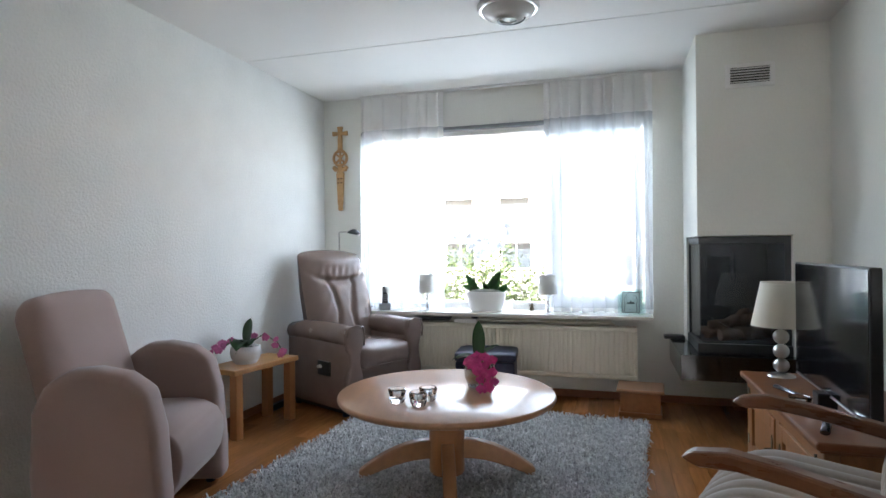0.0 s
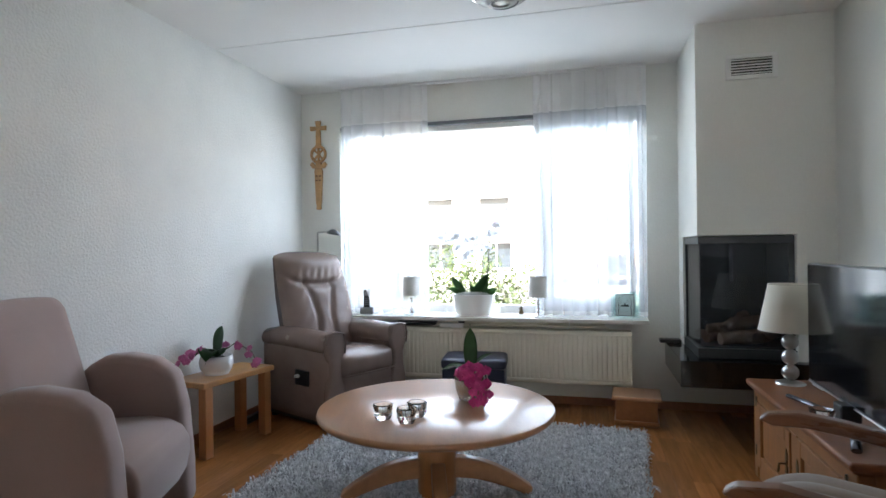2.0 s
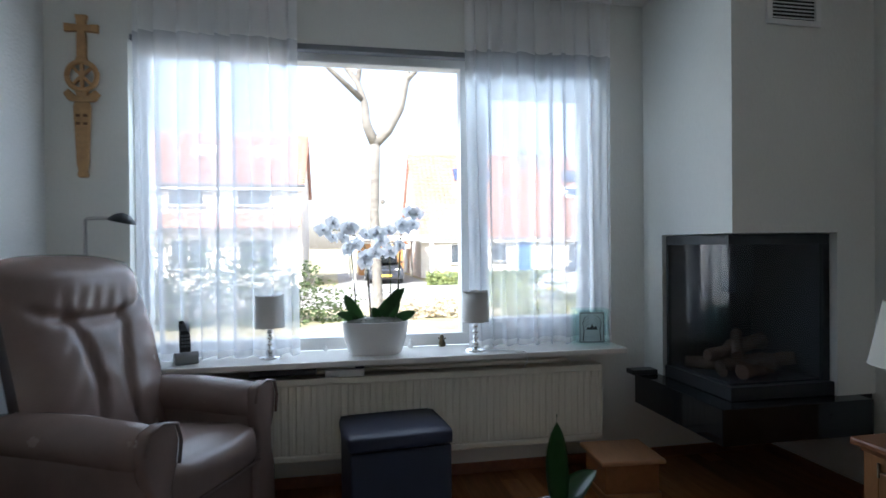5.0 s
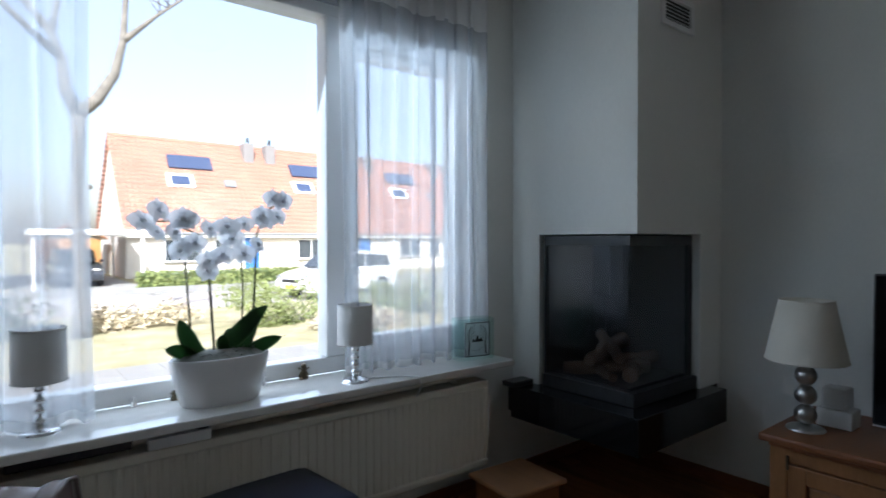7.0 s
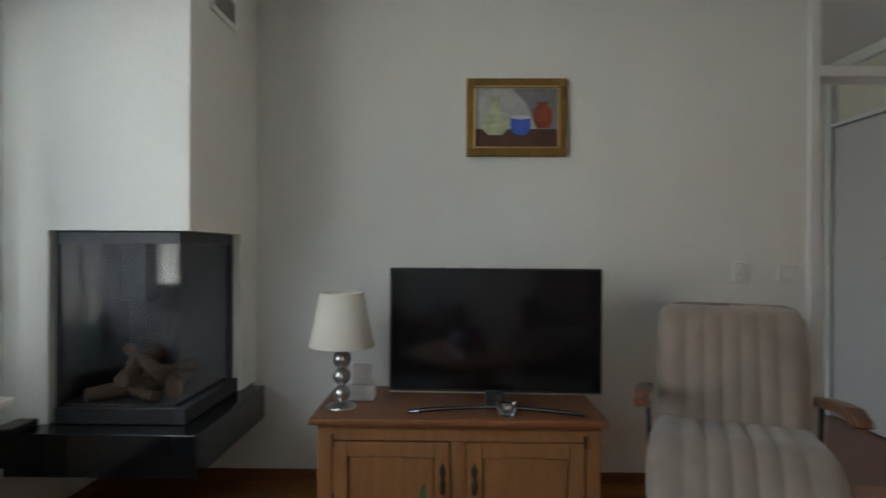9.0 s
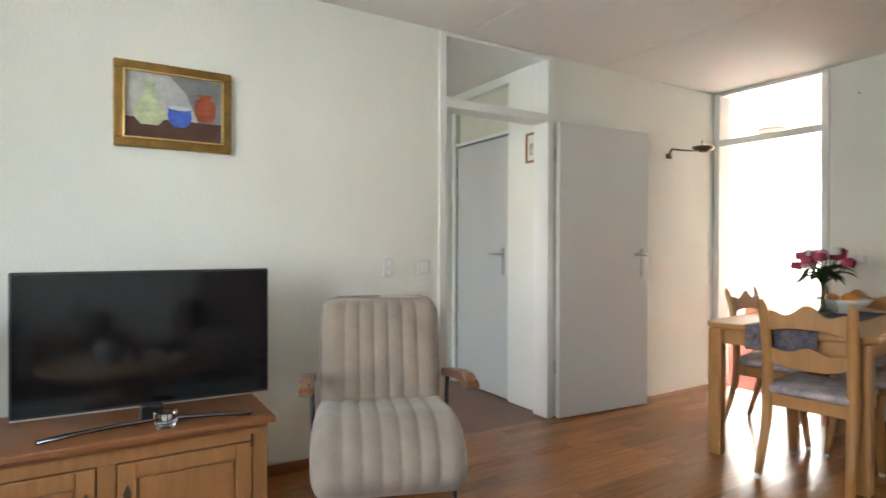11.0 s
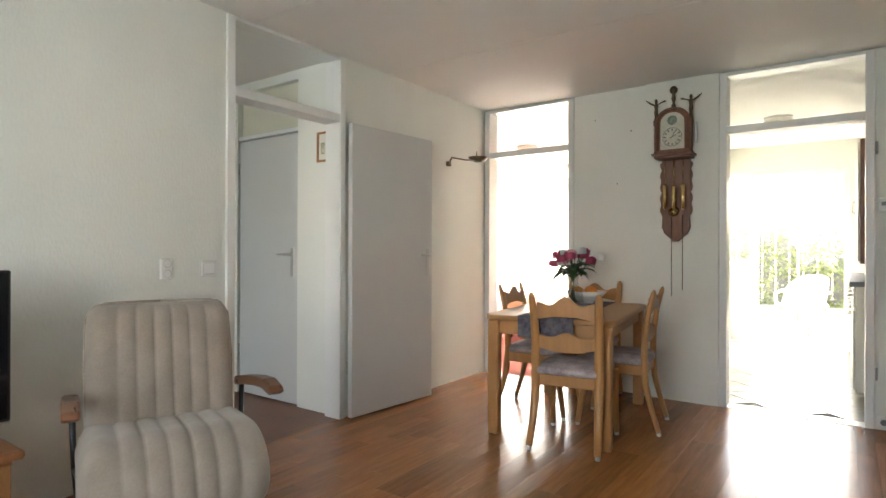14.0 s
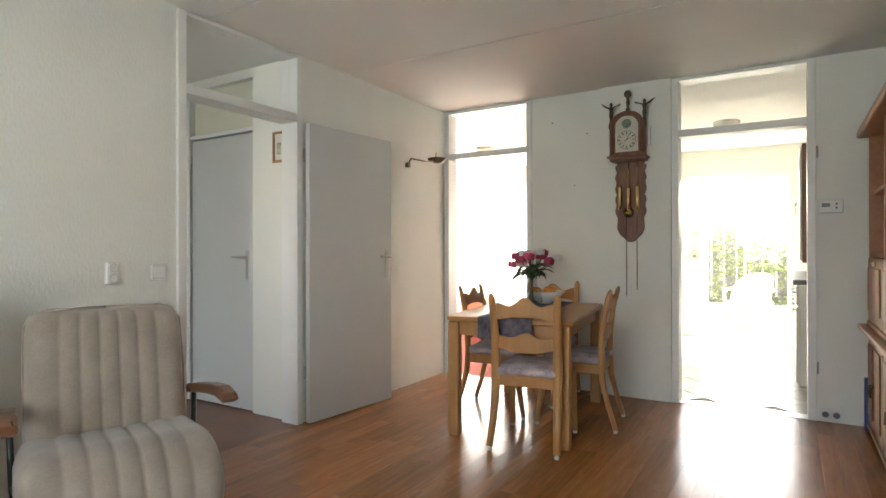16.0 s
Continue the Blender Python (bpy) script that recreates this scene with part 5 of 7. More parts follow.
def socket_plate(name, label, y, z, w, h, round_holes):
    s = thing(name, pose(3.999, y, z, 0, 0, 90), label, "socket" if round_holes else "switch")
    part("plate", box(-w / 2, 0.0, -h / 2, w / 2, 0.018 if round_holes else 0.012, h / 2, 0.005), WPLASTIC, s)
    # grey rim standing in for the shadow line round the plate
    part("shadow_line", box(-w / 2 - 0.0025, 0.0, -h / 2 - 0.003, w / 2 + 0.0025, 0.004, h / 2 + 0.0015), DOORGREY, s)
    if round_holes:
        for k in (-1, 1):
            d = part("outlet", lathe([(0.021, 0.0), (0.022, 0.003), (0.018, 0.003), (0.017, -0.006), (0, -0.006)][::-1], 20, pose(0, 0.0185, k * h / 4, -90, 0, 0)), DOORGREY, s)
            for q in (-1, 1):
                part("pin_hole", lathe([(0, 0), (0.0036, 0), (0.0036, 0.004), (0, 0.004)], 8, pose(q * 0.0095, 0.0135, k * h / 4, -90, 0, 0)), BLACKP, d)
    else:
        # grey sheet drawn as the shaded gap round the rocker
        part("shadow_gap", box(-w * 0.40, 0.010, -h * 0.40, w * 0.40, 0.0128, h * 0.40), DOORGREY, s)
        part("rocker", box(-w * 0.36, 0.012, -h * 0.36, w * 0.36, 0.017, h * 0.36, 0.003, pose(0, 0, 0, 3, 0, 0)), WPLASTIC, s)
    return s


socket_plate("wall_socket", "white double wall socket, one above the other", 1.902, 1.05, 0.064, 0.104, True)
socket_plate("light_switch", "white square light switch beside the doorway", 1.667, 1.047, 0.086, 0.080, False)


def swing_lamp():
    l = thing("wall_lamp", pose(XE, -0.575, 1.89), "bronze swing-arm wall lamp with a dish shade", "wall lamp")
    part("bracket", box(-0.03, -0.02, -0.02, 0.0, 0.02, 0.02, 0.004), BRONZE, l)
    part("arm", tube([(-0.03, 0.0, 0.0), (-0.10, 0.10, 0.005), (-0.16, 0.16, 0.02)], 0.007), BRONZE, l)
    part("arm", tube([(-0.16, 0.16, 0.02), (-0.18, 0.0, 0.02), (-0.20, -0.14, 0.03)], 0.006), BRONZE, l)
    part("dish", lathe([(0, 0), (0.03, 0.002), (0.07, 0.02), (0.085, 0.042), (0.082, 0.043), (0.06, 0.024), (0, 0.008)], 32, pose(-0.205, -0.17, 0.02)), BRONZE, l)
    part("pin", tube([(-0.205, -0.15, 0.02), (-0.205, -0.15, 0.11)], 0.004), BRONZE, l)
    return l


swing_lamp()


def thermostat():
    t = thing("thermostat", pose(0.963, YS, 1.45, 0, 0, 0), "white room thermostat with a small display", "thermostat")
    part("body", box(-0.068, 0.0, -0.045, 0.068, 0.026, 0.045, 0.006), WPLASTIC, t)
    part("display", box(0.005, 0.026, -0.005, 0.052, 0.0275, 0.02), GREYPL, t)
    for z in (-0.012, 0.014):
        part("button", lathe([(0, 0), (0.006, 0), (0.006, 0.003), (0, 0.003)], 12, pose(-0.03, 0.026, z, -90, 0, 0)), BLACKP, t)
    part("cable", tube([(-0.068, 0.006, -0.01), (-0.12, 0.006, -0.006)], 0.003, 6), WPLASTIC, t)
    return t


thermostat()
fs = thing("floor_socket", pose(0.968, YS, 0.055), "white double socket low on the wall", "socket")
part("plate", box(-0.065, 0, -0.035, 0.065, 0.03, 0.035, 0.005), WPLASTIC, fs)
for k in (-1, 1):
    part("outlet", lathe([(0, 0), (0.02, 0), (0.02, 0.004), (0, 0.004)], 18, pose(k * 0.031, 0.028, 0, -90, 0, 0)), GREYPL, fs)

# ---------------------------------------------------------------- living room: small things


def ottoman():
    o = thing("ottoman", pose(1.86, 4.66, 0, 0, 0, 6), "navy vinyl storage cube with a padded lid", "ottoman")
    part("body", box(-0.215, -0.17, 0.0, 0.215, 0.17, 0.33, 0.01), NAVY, o)
    part("lid", soft_box(0.445, 0.355, 0.07, 0.02, pose(0, 0, 0.33), 0.008), NAVY, o)
    return o


ottoman()


def wooden_box():
    b = thing("wooden_box", pose(2.95, 4.66, 0, 0, 0, -4), "small honey-brown wooden box with a moulded lid", "box")
    part("body", box(-0.13, -0.12, 0.03, 0.13, 0.12, 0.165, 0.004), CHERRY, b)
    part("plinth", box(-0.14, -0.13, 0.0, 0.14, 0.13, 0.03, 0.006), CHERRY, b)
    part("lid", box(-0.155, -0.145, 0.165, 0.155, 0.145, 0.187, 0.008), BEECH, b)
    return b


wooden_box()


def reading_lamp():
    l = thing("reading_lamp", pose(0.57, 4.80, 0), "steel reading floor lamp behind the recliner", "floor lamp")
    part("base", lathe([(0, 0), (0.12, 0), (0.12, 0.012), (0.02, 0.022), (0, 0.022)], 32), STEEL, l)
    part("pole", tube([(0, 0, 0.02), (0, 0, 1.30), (0.012, -0.004, 1.305), (0.13, -0.04, 1.305)], 0.007), STEEL, l)
    part("shade", lathe([(0.055, 0), (0.052, 0.012), (0.03, 0.032), (0.012, 0.04), (0, 0.041), (0, 0.035), (0.048, 0.0)], 24, pose(0.16, -0.05, 1.285, 0, 12, 0)), IRON, l)
    return l


reading_lamp()


def phal_plant(name, m, label, petal, pot_mat, leaves, sprays, seed, pot_r=0.06, pot_h=0.10):
    p = thing(name, m, label, "plant")
    rnd = random.Random(seed)
    part("pot", lathe([(0, 0), (pot_r * 0.7, 0), (pot_r * 0.92, pot_h * 0.3), (pot_r, pot_h * 0.65), (pot_r * 0.92, pot_h), (pot_r * 0.86, pot_h), (pot_r * 0.8, pot_h * 0.8), (0, pot_h * 0.8)], 36), pot_mat, p)
    part("soil", lathe([(0, pot_h * 0.8), (pot_r * 0.82, pot_h * 0.8), (pot_r * 0.5, pot_h * 0.9), (0, pot_h * 0.92)][::-1], 20), MOSS, p)
    for l in leaves:
        part("leaf", leaf_blade(*l, pose(0, 0, pot_h * 0.85)), LEAF, p)
    for pts in sprays:
        s = part("flower_stem", tube(pts, 0.003, 6), STEM, p)
        n = len(pts)
        for k in range(7):
            pos = 0.7 + (n - 1.7) * k / 6
            i0 = min(int(pos), n - 2)
            q = Vector(pts[i0]).lerp(Vector(pts[i0 + 1]), pos - i0)
            part("blossom", blossom(rnd.uniform(0.036, 0.044), pose(q.x + (0.014 if k % 2 else -0.014), q.y - 0.012, max(0.018, q.z + rnd.uniform(-0.006, 0.01)), 76 + rnd.uniform(-20, 20), 0, rnd.uniform(-45, 45))), petal, s)
    p.scale = (1.3, 1.3, 1.3)
    return p


GLAZED = surface("mirrored_pot", (0.55, 0.55, 0.56), 0.15, metal=0.8, var=0.2, scale=30, bump=0.1)
phal_plant("magenta_orchid", pose(2.10, 3.345, 0.44), "magenta orchid in a silvery round pot", PETALM, GLAZED,
           [(0.18, 0.026, 0.25, 1.75, 110), (0.13, 0.028, 1.5, 0.75, 190), (0.12, 0.026, 1.5, 0.7, 170), (0.12, 0.028, 0.9, 1.1, 20)],
           [[(0.0, 0, 0.10), (0.02, -0.05, 0.13), (0.035, -0.09, 0.09), (0.045, -0.105, 0.05), (0.05, -0.115, 0.015)], [(0.01, 0, 0.10), (0.05, -0.04, 0.11), (0.06, -0.08, 0.07), (0.075, -0.10, 0.02)], [(0.0, 0, 0.10), (-0.03, -0.05, 0.11), (0.0, -0.085, 0.10), (0.03, -0.09, 0.07)]], 5, 0.062, 0.11)
phal_plant("pink_orchid", pose(0.49, 3.63, 0.43), "pink orchid with dark leaves in a white bowl", PETALP, PORCELAIN,
           [(0.16, 0.052, 0.25, 1.5, 60), (0.16, 0.056, 2.3, 1.1, -75), (0.12, 0.036, 1.8, 0.9, 200), (0.13, 0.036, 2.0, 1.2, -40), (0.13, 0.036, 2.2, 1.2, -120)],
           [[(0.0, 0, 0.08), (0.08, 0.03, 0.14), (0.14, 0.06, 0.10), (0.17, 0.08, 0.03)], [(0, 0, 0.08), (-0.04, -0.06, 0.12), (-0.05, -0.12, 0.09), (-0.06, -0.15, 0.07)]], 8, 0.075, 0.085)


def candle_glass(m):
    c = thing("candle_glass", m, "heavy clear glass tealight holder", "candle holder", "glass tealight holders")
    bm = lathe([(0, 0), (0.030, 0), (0.040, 0.02), (0.044, 0.06), (0.038, 0.064), (0.030, 0.045), (0.022, 0.03), (0, 0.028)], 10)
    for f in bm.faces:
        f.smooth = False
    part("bowl", bm, CRYSTAL, c)
    part("tealight", lathe([(0, 0.030), (0.018, 0.030), (0.018, 0.042), (0.016, 0.041), (0, 0.041)], 16), WPLASTIC, c, "white tealight")
    return c


first = candle_glass(pose(1.80, 2.945, 0.44))
copy_thing(first, pose(1.915, 2.915, 0.44, 0, 0, 30))
copy_thing(first, pose(1.93, 3.01, 0.44, 0, 0, 12))
copy_thing(first, pose(3.49, 3.09, 0.478, 0, 0, 5))

wb = thing("white_box_tv", pose(3.74, 3.72, 0.478), "stacked white plastic boxes beside the lamp", "box")
part("lower_box", box(-0.05, -0.06, 0, 0.05, 0.06, 0.07, 0.006), WPLASTIC, wb)
part("upper_box", box(-0.04, -0.04, 0.07, 0.04, 0.045, 0.15, 0.006), WPLASTIC, wb)
single("power_cord", tube([(3.98, 3.93, 0.34), (3.93, 3.90, 0.30), (3.95, 3.91, 0.18), (3.90, 3.93, 0.07), (3.95, 3.92, 0.01), (3.85, 3.94, 0.006)], 0.004, 6), WPLASTIC, "white power cord hanging beside the cabinet", "cord")
single("extension_block", box(0.395, 4.02, 0.0, 0.435, 4.2, 0.045, 0.006), BLACKP, "black extension block on the floor", "socket")

# ---------------------------------------------------------------- dining corner
DT = pose(2.735, -0.29, 0, 0, 0, 7.5)


def dining_table():
    t = thing("dining_table", DT, "light wooden dining table with chamfered corners", "table")
    w, l, h = 0.40, 0.62, 0.75
    c = 0.05
    top = [(-w + c, -l), (w - c, -l), (w, -l + c), (w, l - c), (w - c, l), (-w + c, l), (-w, l - c), (-w, -l + c)]
    part("tabletop", prism(top, 0.034, "z", 0.010, h - 0.034), PINE, t)
    for s in (-1, 1):
        part("apron", box(s * (w - 0.06) - 0.011, -l + 0.09, h - 0.12, s * (w - 0.06) + 0.011, l - 0.09, h - 0.034, 0.003), PINE, t)
        part("apron", box(-w + 0.09, s * (l - 0.06) - 0.011, h - 0.12, w - 0.09, s * (l - 0.06) + 0.011, h - 0.034, 0.003), PINE, t)
        for q in (-1, 1):
            part("leg", box(s * (w - 0.055) - 0.036, q * (l - 0.055) - 0.036, 0, s * (w - 0.055) + 0.036, q * (l - 0.055) + 0.036, h - 0.034, 0.012), PINE, t)
    return t


dining_table()
rn = thing("table_runner", DT @ pose(0, 0, 0.751), "dark floral table runner hanging over the table end", "table runner")
RUNNER = surface("floral_runner", (0.16, 0.14, 0.16), 0.9, var=0.6, scale=26, fine=90, bump=0.2, tint=(0.04, 0.045, 0.07))
part("cloth", box(-0.17, -0.60, 0.0, 0.17, 0.622, 0.004, 0.001), RUNNER, rn)
part("hanging_end", box(-0.17, 0.622, -0.125, 0.17, 0.626, 0.004, 0.001), RUNNER, rn)


def dining_chair(m):
    c = thing("dining_chair", m, "honey wood dining chair with curved ladder back and mottled seat", "chair", "chairs round the dining table")
    # local: faces +x, the back at -x
    for s in (-1, 1):
        y = s * 0.185
        back = [(-0.27, y * 1.06, 0.02), (-0.225, y * 1.02, 0.16), (-0.19, y, 0.30), (-0.18, y, 0.44), (-0.185, y, 0.60), (-0.205, y * 1.02, 0.76), (-0.235, y * 1.05, 0.88), (-0.243, y * 1.05, 0.905)]
        part("back_post", tube(back, [0.020, 0.023, 0.027, 0.029, 0.027, 0.025, 0.021, 0.010], 10, 0.72), PINE, c)
        front = [(0.235, y * 1.10, 0.02), (0.215, y * 1.08, 0.15), (0.19, y * 1.06, 0.30), (0.185, y * 1.06, 0.42)]
        part("front_leg", tube(front, [0.018, 0.022, 0.027, 0.029], 10, 0.85), PINE, c)
        for x, yy in ((-0.27, y * 1.06), (0.235, y * 1.10)):
            part("glide", lathe([(0, 0), (0.013, 0), (0.015, 0.012), (0.008, 0.022), (0, 0.022)], 12, pose(x, yy, 0)), STEEL, c)
        part("side_rail", box(-0.17, y - 0.012, 0.36, 0.18, y + 0.012, 0.425, 0.006), PINE, c)
    part("front_rail", box(0.17, -0.18, 0.36, 0.195, 0.18, 0.425, 0.006), PINE, c)
    part("rear_rail", box(-0.19, -0.17, 0.36, -0.168, 0.17, 0.425, 0.006), PINE, c)

    def slat(z0, hh, wave_up, wave_down, x):
        up = [(-0.17 + 0.34 * k / 24, z0 + hh + wave_up * (math.exp(-((k - 12) / 4.5) ** 2) + 0.35 * math.cos(k / 24 * 4 * math.pi))) for k in range(25)]
        dn = [(-0.17 + 0.34 * k / 24, z0 + wave_down * (math.exp(-((k - 12) / 5.0) ** 2) - 0.3 * math.cos(k / 24 * 4 * math.pi))) for k in range(25)]
        return prism(dn + up[::-1], 0.02, "x", 0.004, x)

    part("top_slat", slat(0.755, 0.085, 0.034, 0.016, -0.222), PINE, c)
    part("lower_slat", slat(0.575, 0.075, 0.018, -0.022, -0.197), PINE, c)
    part("seat_pad", soft_box(0.40, 0.40, 0.06, 0.028, pose(0.0, 0, 0.418), 0.012), SEATCLOTH, c, "mottled grey-mauve upholstered seat pad")
    return c


first = dining_chair(pose(2.535, 0.16, 0, 0, 0, -82))
copy_thing(first, pose(2.435, -0.385, 0, 0, 0, 7))
copy_thing(first, pose(3.01, -0.36, 0, 0, 0, 186))
copy_thing(first, pose(2.84, -0.84, 0, 0, 0, 97))


ROSE = surface("rose_petal", (0.48, 0.06, 0.13), 0.6, var=0.3, scale=30, bump=0.05)
ROSEP = surface("pale_rose_petal", (0.70, 0.36, 0.42), 0.6, var=0.2, scale=30, bump=0.05)


def flower_vase():
    v = thing("flower_vase", pose(2.80, -0.44, 0.755), "glass vase with a bunch of pink roses", "vase")
    part("vase", lathe([(0, 0), (0.055, 0), (0.072, 0.025), (0.070, 0.06), (0.045, 0.11), (0.034, 0.16), (0.042, 0.20), (0.039, 0.20), (0.031, 0.16), (0.042, 0.11), (0.066, 0.06), (0.066, 0.028), (0, 0.008)], 28), VASEGL, v)
    rnd = random.Random(12)
    for k in range(17):
        a = k * 0.70
        top = Vector((0.14 * math.cos(a) * rnd.uniform(0.3, 1.2), 0.14 * math.sin(a) * rnd.uniform(0.3, 1.2), 0.28 + rnd.uniform(-0.02, 0.07)))
        s = part("flower_stem", tube([(0.02 * math.cos(a + 3), 0.02 * math.sin(a + 3), 0.02), (0.01 * math.cos(a), 0.01 * math.sin(a), 0.18), top], 0.003, 6), STEM, v)
        bl = bmesh.new()
        for q in range(9):
            r = 0.014 + 0.0031 * q
            b = rnd.uniform(0, 6.28)
            g = bm_grid(bmesh.new(), 4, 4, lambda u, w, r=r: (r * math.cos((u - 0.5) * 2.2), r * math.sin((u - 0.5) * 2.2), 0.036 * w - 0.01 + 0.004 * math.cos((u - 0.5) * 4)))
            g.transform(Matrix.Translation(top) @ pose(0, 0, 0, rnd.uniform(-12, 12), rnd.uniform(-12, 12), math.degrees(b)))
            merge(bl, g)
        part("rose", bl, (ROSE, PETALW, ROSE, ROSEP)[k % 4], s)
    for k in range(24):
        part("leaf", leaf_blade(rnd.uniform(0.12, 0.22), 0.024, 1.5, rnd.uniform(0.3, 1.0), rnd.uniform(0, 360), pose(0, 0, 0.19 + rnd.uniform(0, 0.05))), LEAF, v)
    return v


flower_vase().scale = (1.1, 1.1, 1.1)
bw = thing("fruit_bowl", pose(2.80, -0.70, 0.755), "cream bowl with oranges", "bowl")
part("bowl", lathe([(0, 0), (0.05, 0), (0.06, 0.012), (0.12, 0.05), (0.155, 0.09), (0.150, 0.092), (0.11, 0.055), (0, 0.02)], 36), PORCELAIN, bw)
ORANGE = surface("orange_peel", (0.75, 0.28, 0.04), 0.5, var=0.15, scale=20, fine=160, bump=0.3)
for x, y in ((-0.05, 0.0), (0.05, 0.03), (0.0, -0.06)):
    part("orange", lathe([(0.037 * math.sin(a), 0.037 - 0.037 * math.cos(a)) for a in [math.pi * k / 10 for k in range(11)]], 18, pose(x, y, 0.05)), ORANGE, bw)


def wall_clock():
    c = thing("wall_clock", pose(2.262, YS + 0.032, 1.222), "antique walnut wall clock with brass weights and figures", "clock")
    # local: y out of the wall, z from its lowest tip
    part("backboard", prism([(-0.02, 0.0), (-0.05, 0.03), (-0.085, 0.06), (-0.105, 0.11), (-0.10, 0.16), (-0.105, 0.64), (0.105, 0.64), (0.10, 0.16), (0.105, 0.11), (0.085, 0.06), (0.05, 0.03), (0.02, 0.0)], 0.022, "y", 0.004), WALNUT, c)
    for s in (-1, 1):
        scal = []
        for k in range(17):
            scal.append((s * (0.105 + 0.014 * abs(math.sin(k * 0.9))), 0.20 + 0.025 * k))
        part("side_fretwork", prism([(s * 0.10, 0.20)] + scal + [(s * 0.10, 0.61)], 0.014, "y", 0.0, 0.004), WALNUT, c)
    part("cornice", box(-0.145, 0.0, 0.645, 0.145, 0.17, 0.662, 0.004), WALNUT, c)
    part("cornice", box(-0.13, 0.0, 0.625, 0.13, 0.15, 0.645, 0.004), WALNUT, c)
    arch = [(-0.115, 0.665)] + [(-0.115 * math.cos(math.pi * k / 16), 0.90 + 0.095 * math.sin(math.pi * k / 16)) for k in range(17)] + [(0.115, 0.665)]
    part("hood", prism(arch, 0.135, "y", 0.0, 0.0), WALNUT, c)
    rim = [(-0.112, 0.14, 0.68)] + [(-0.112 * math.cos(math.pi * k / 16), 0.14, 0.90 + 0.09 * math.sin(math.pi * k / 16)) for k in range(17)] + [(0.112, 0.14, 0.68)]
    part("hood_moulding", tube(rim, 0.014, 8), WALNUT, c)
    for s in (-1, 1):
        part("column", lathe([(0, 0.665), (0.016, 0.665), (0.010, 0.69), (0.012, 0.78), (0.010, 0.87), (0.018, 0.89), (0.018, 0.915), (0, 0.915)], 14, pose(s * 0.125, 0.12, 0)), WALNUT, c)
    dial = [(-0.085, 0.69)] + [(-0.085 * math.cos(math.pi * k / 14), 0.89 + 0.075 * math.sin(math.pi * k / 14)) for k in range(15)] + [(0.085, 0.69)]
    d = part("dial", prism(dial, 0.004, "y", 0.0, 0.137), surface("painted_dial", (0.60, 0.58, 0.48), 0.45, var=0.15, scale=20), c)
    ring = [(0.068 * math.cos(2 * math.pi * k / 40), 0.1425, 0.78 + 0.068 * math.sin(2 * math.pi * k / 40)) for k in range(41)]
    part("chapter_ring", tube(ring, 0.0016, 5), IRON, d)
    for k in range(12):
        a = 2 * math.pi * k / 12
        part("numeral", box(-0.0035, 0.1405, 0.046, 0.0035, 0.1425, 0.062, 0.0, pose(0, 0, 0.78, 0, math.degrees(a), 0)), IRON, d)
    part("painted_scene", lathe([(0, 0), (0.035, 0), (0.035, 0.002), (0, 0.002)], 20, pose(0, 0.141, 0.905, -90, 0, 0)), surface("dial_landscape", (0.28, 0.33, 0.26), 0.5, var=0.5, scale=40), d)
    for ang, l in ((-25, 0.045), (-62, 0.034), (115, 0.02)):
        part("clock_hand", box(-0.002, 0.143, 0.0, 0.002, 0.1445, l, 0.0, pose(0, 0, 0.78, 0, ang, 0)), IRON, d)
    for x, l in ((-0.065, 0.17), (0.0, 0.16), (0.065, 0.17)):
        w = part("weight", lathe([(0, 0.24), (0.006, 0.24), (0.010, 0.25), (0.014, 0.255), (0.014, 0.255 + l), (0.009, 0.26 + l), (0.0, 0.262 + l)], 16, pose(-x, 0.085, 0)), BRASS, c)
        part("chain", tube([(-x, 0.085, 0.26 + l), (-x, 0.085, 0.63)], 0.0022, 5), BRASS, w)
    part("pendulum", lathe([(0, -0.008), (0.03, -0.006), (0.04, 0.0), (0.03, 0.006), (0, 0.008)], 28, pose(0.01, 0.045, 0.23, 90, 0, 0)), BRASS, c)
    part("pendulum_rod", tube([(0.01, 0.045, 0.26), (0.01, 0.045, 0.63)], 0.003, 6), BRASS, c)
    for x, zb in ((0.03, -0.42), (-0.05, -0.37)):
        part("pull_chain", tube([(x, 0.03, 0.20), (x, 0.03, zb)], 0.0028, 5), BRONZE, c)
    part("finial", lathe([(0, 0.985), (0.016, 0.985), (0.012, 1.01), (0.018, 1.02), (0.008, 1.04), (0.016, 1.075), (0.010, 1.11), (0.026, 1.125), (0.030, 1.145), (0.018, 1.165), (0, 1.172)], 14, pose(0, 0.10, 0)), BRONZE, c)
    for s in (-1, 1):
        g = lathe([(0, 0.915), (0.018, 0.915), (0.012, 0.94), (0.010, 0.955), (0.016, 0.985), (0.012, 1.01), (0.016, 1.035), (0.008, 1.055), (0.012, 1.068), (0.010, 1.082), (0, 1.088)], 12, pose(s * 0.125, 0.11, 0))
        bm_tube(g, [(s * 0.125, 0.11, 1.035), (s * 0.17, 0.11, 1.06), (s * 0.20, 0.11, 1.085)], [0.006, 0.008, 0.003], 6)
        bm_tube(g, [(s * 0.125, 0.11, 1.04), (s * 0.09, 0.11, 1.055), (s * 0.055, 0.11, 1.065)], [0.005, 0.004, 0.007], 6)
        part("bronze_figure", g, BRONZE, c)
    for s in (-1, 1):
        part("tassel", soft_box(0.02, 0.02, 0.16, 0.008, pose(s * 0.15, 0.06, 0.73), 0.0, 2), PORCELAIN, c)
    return c


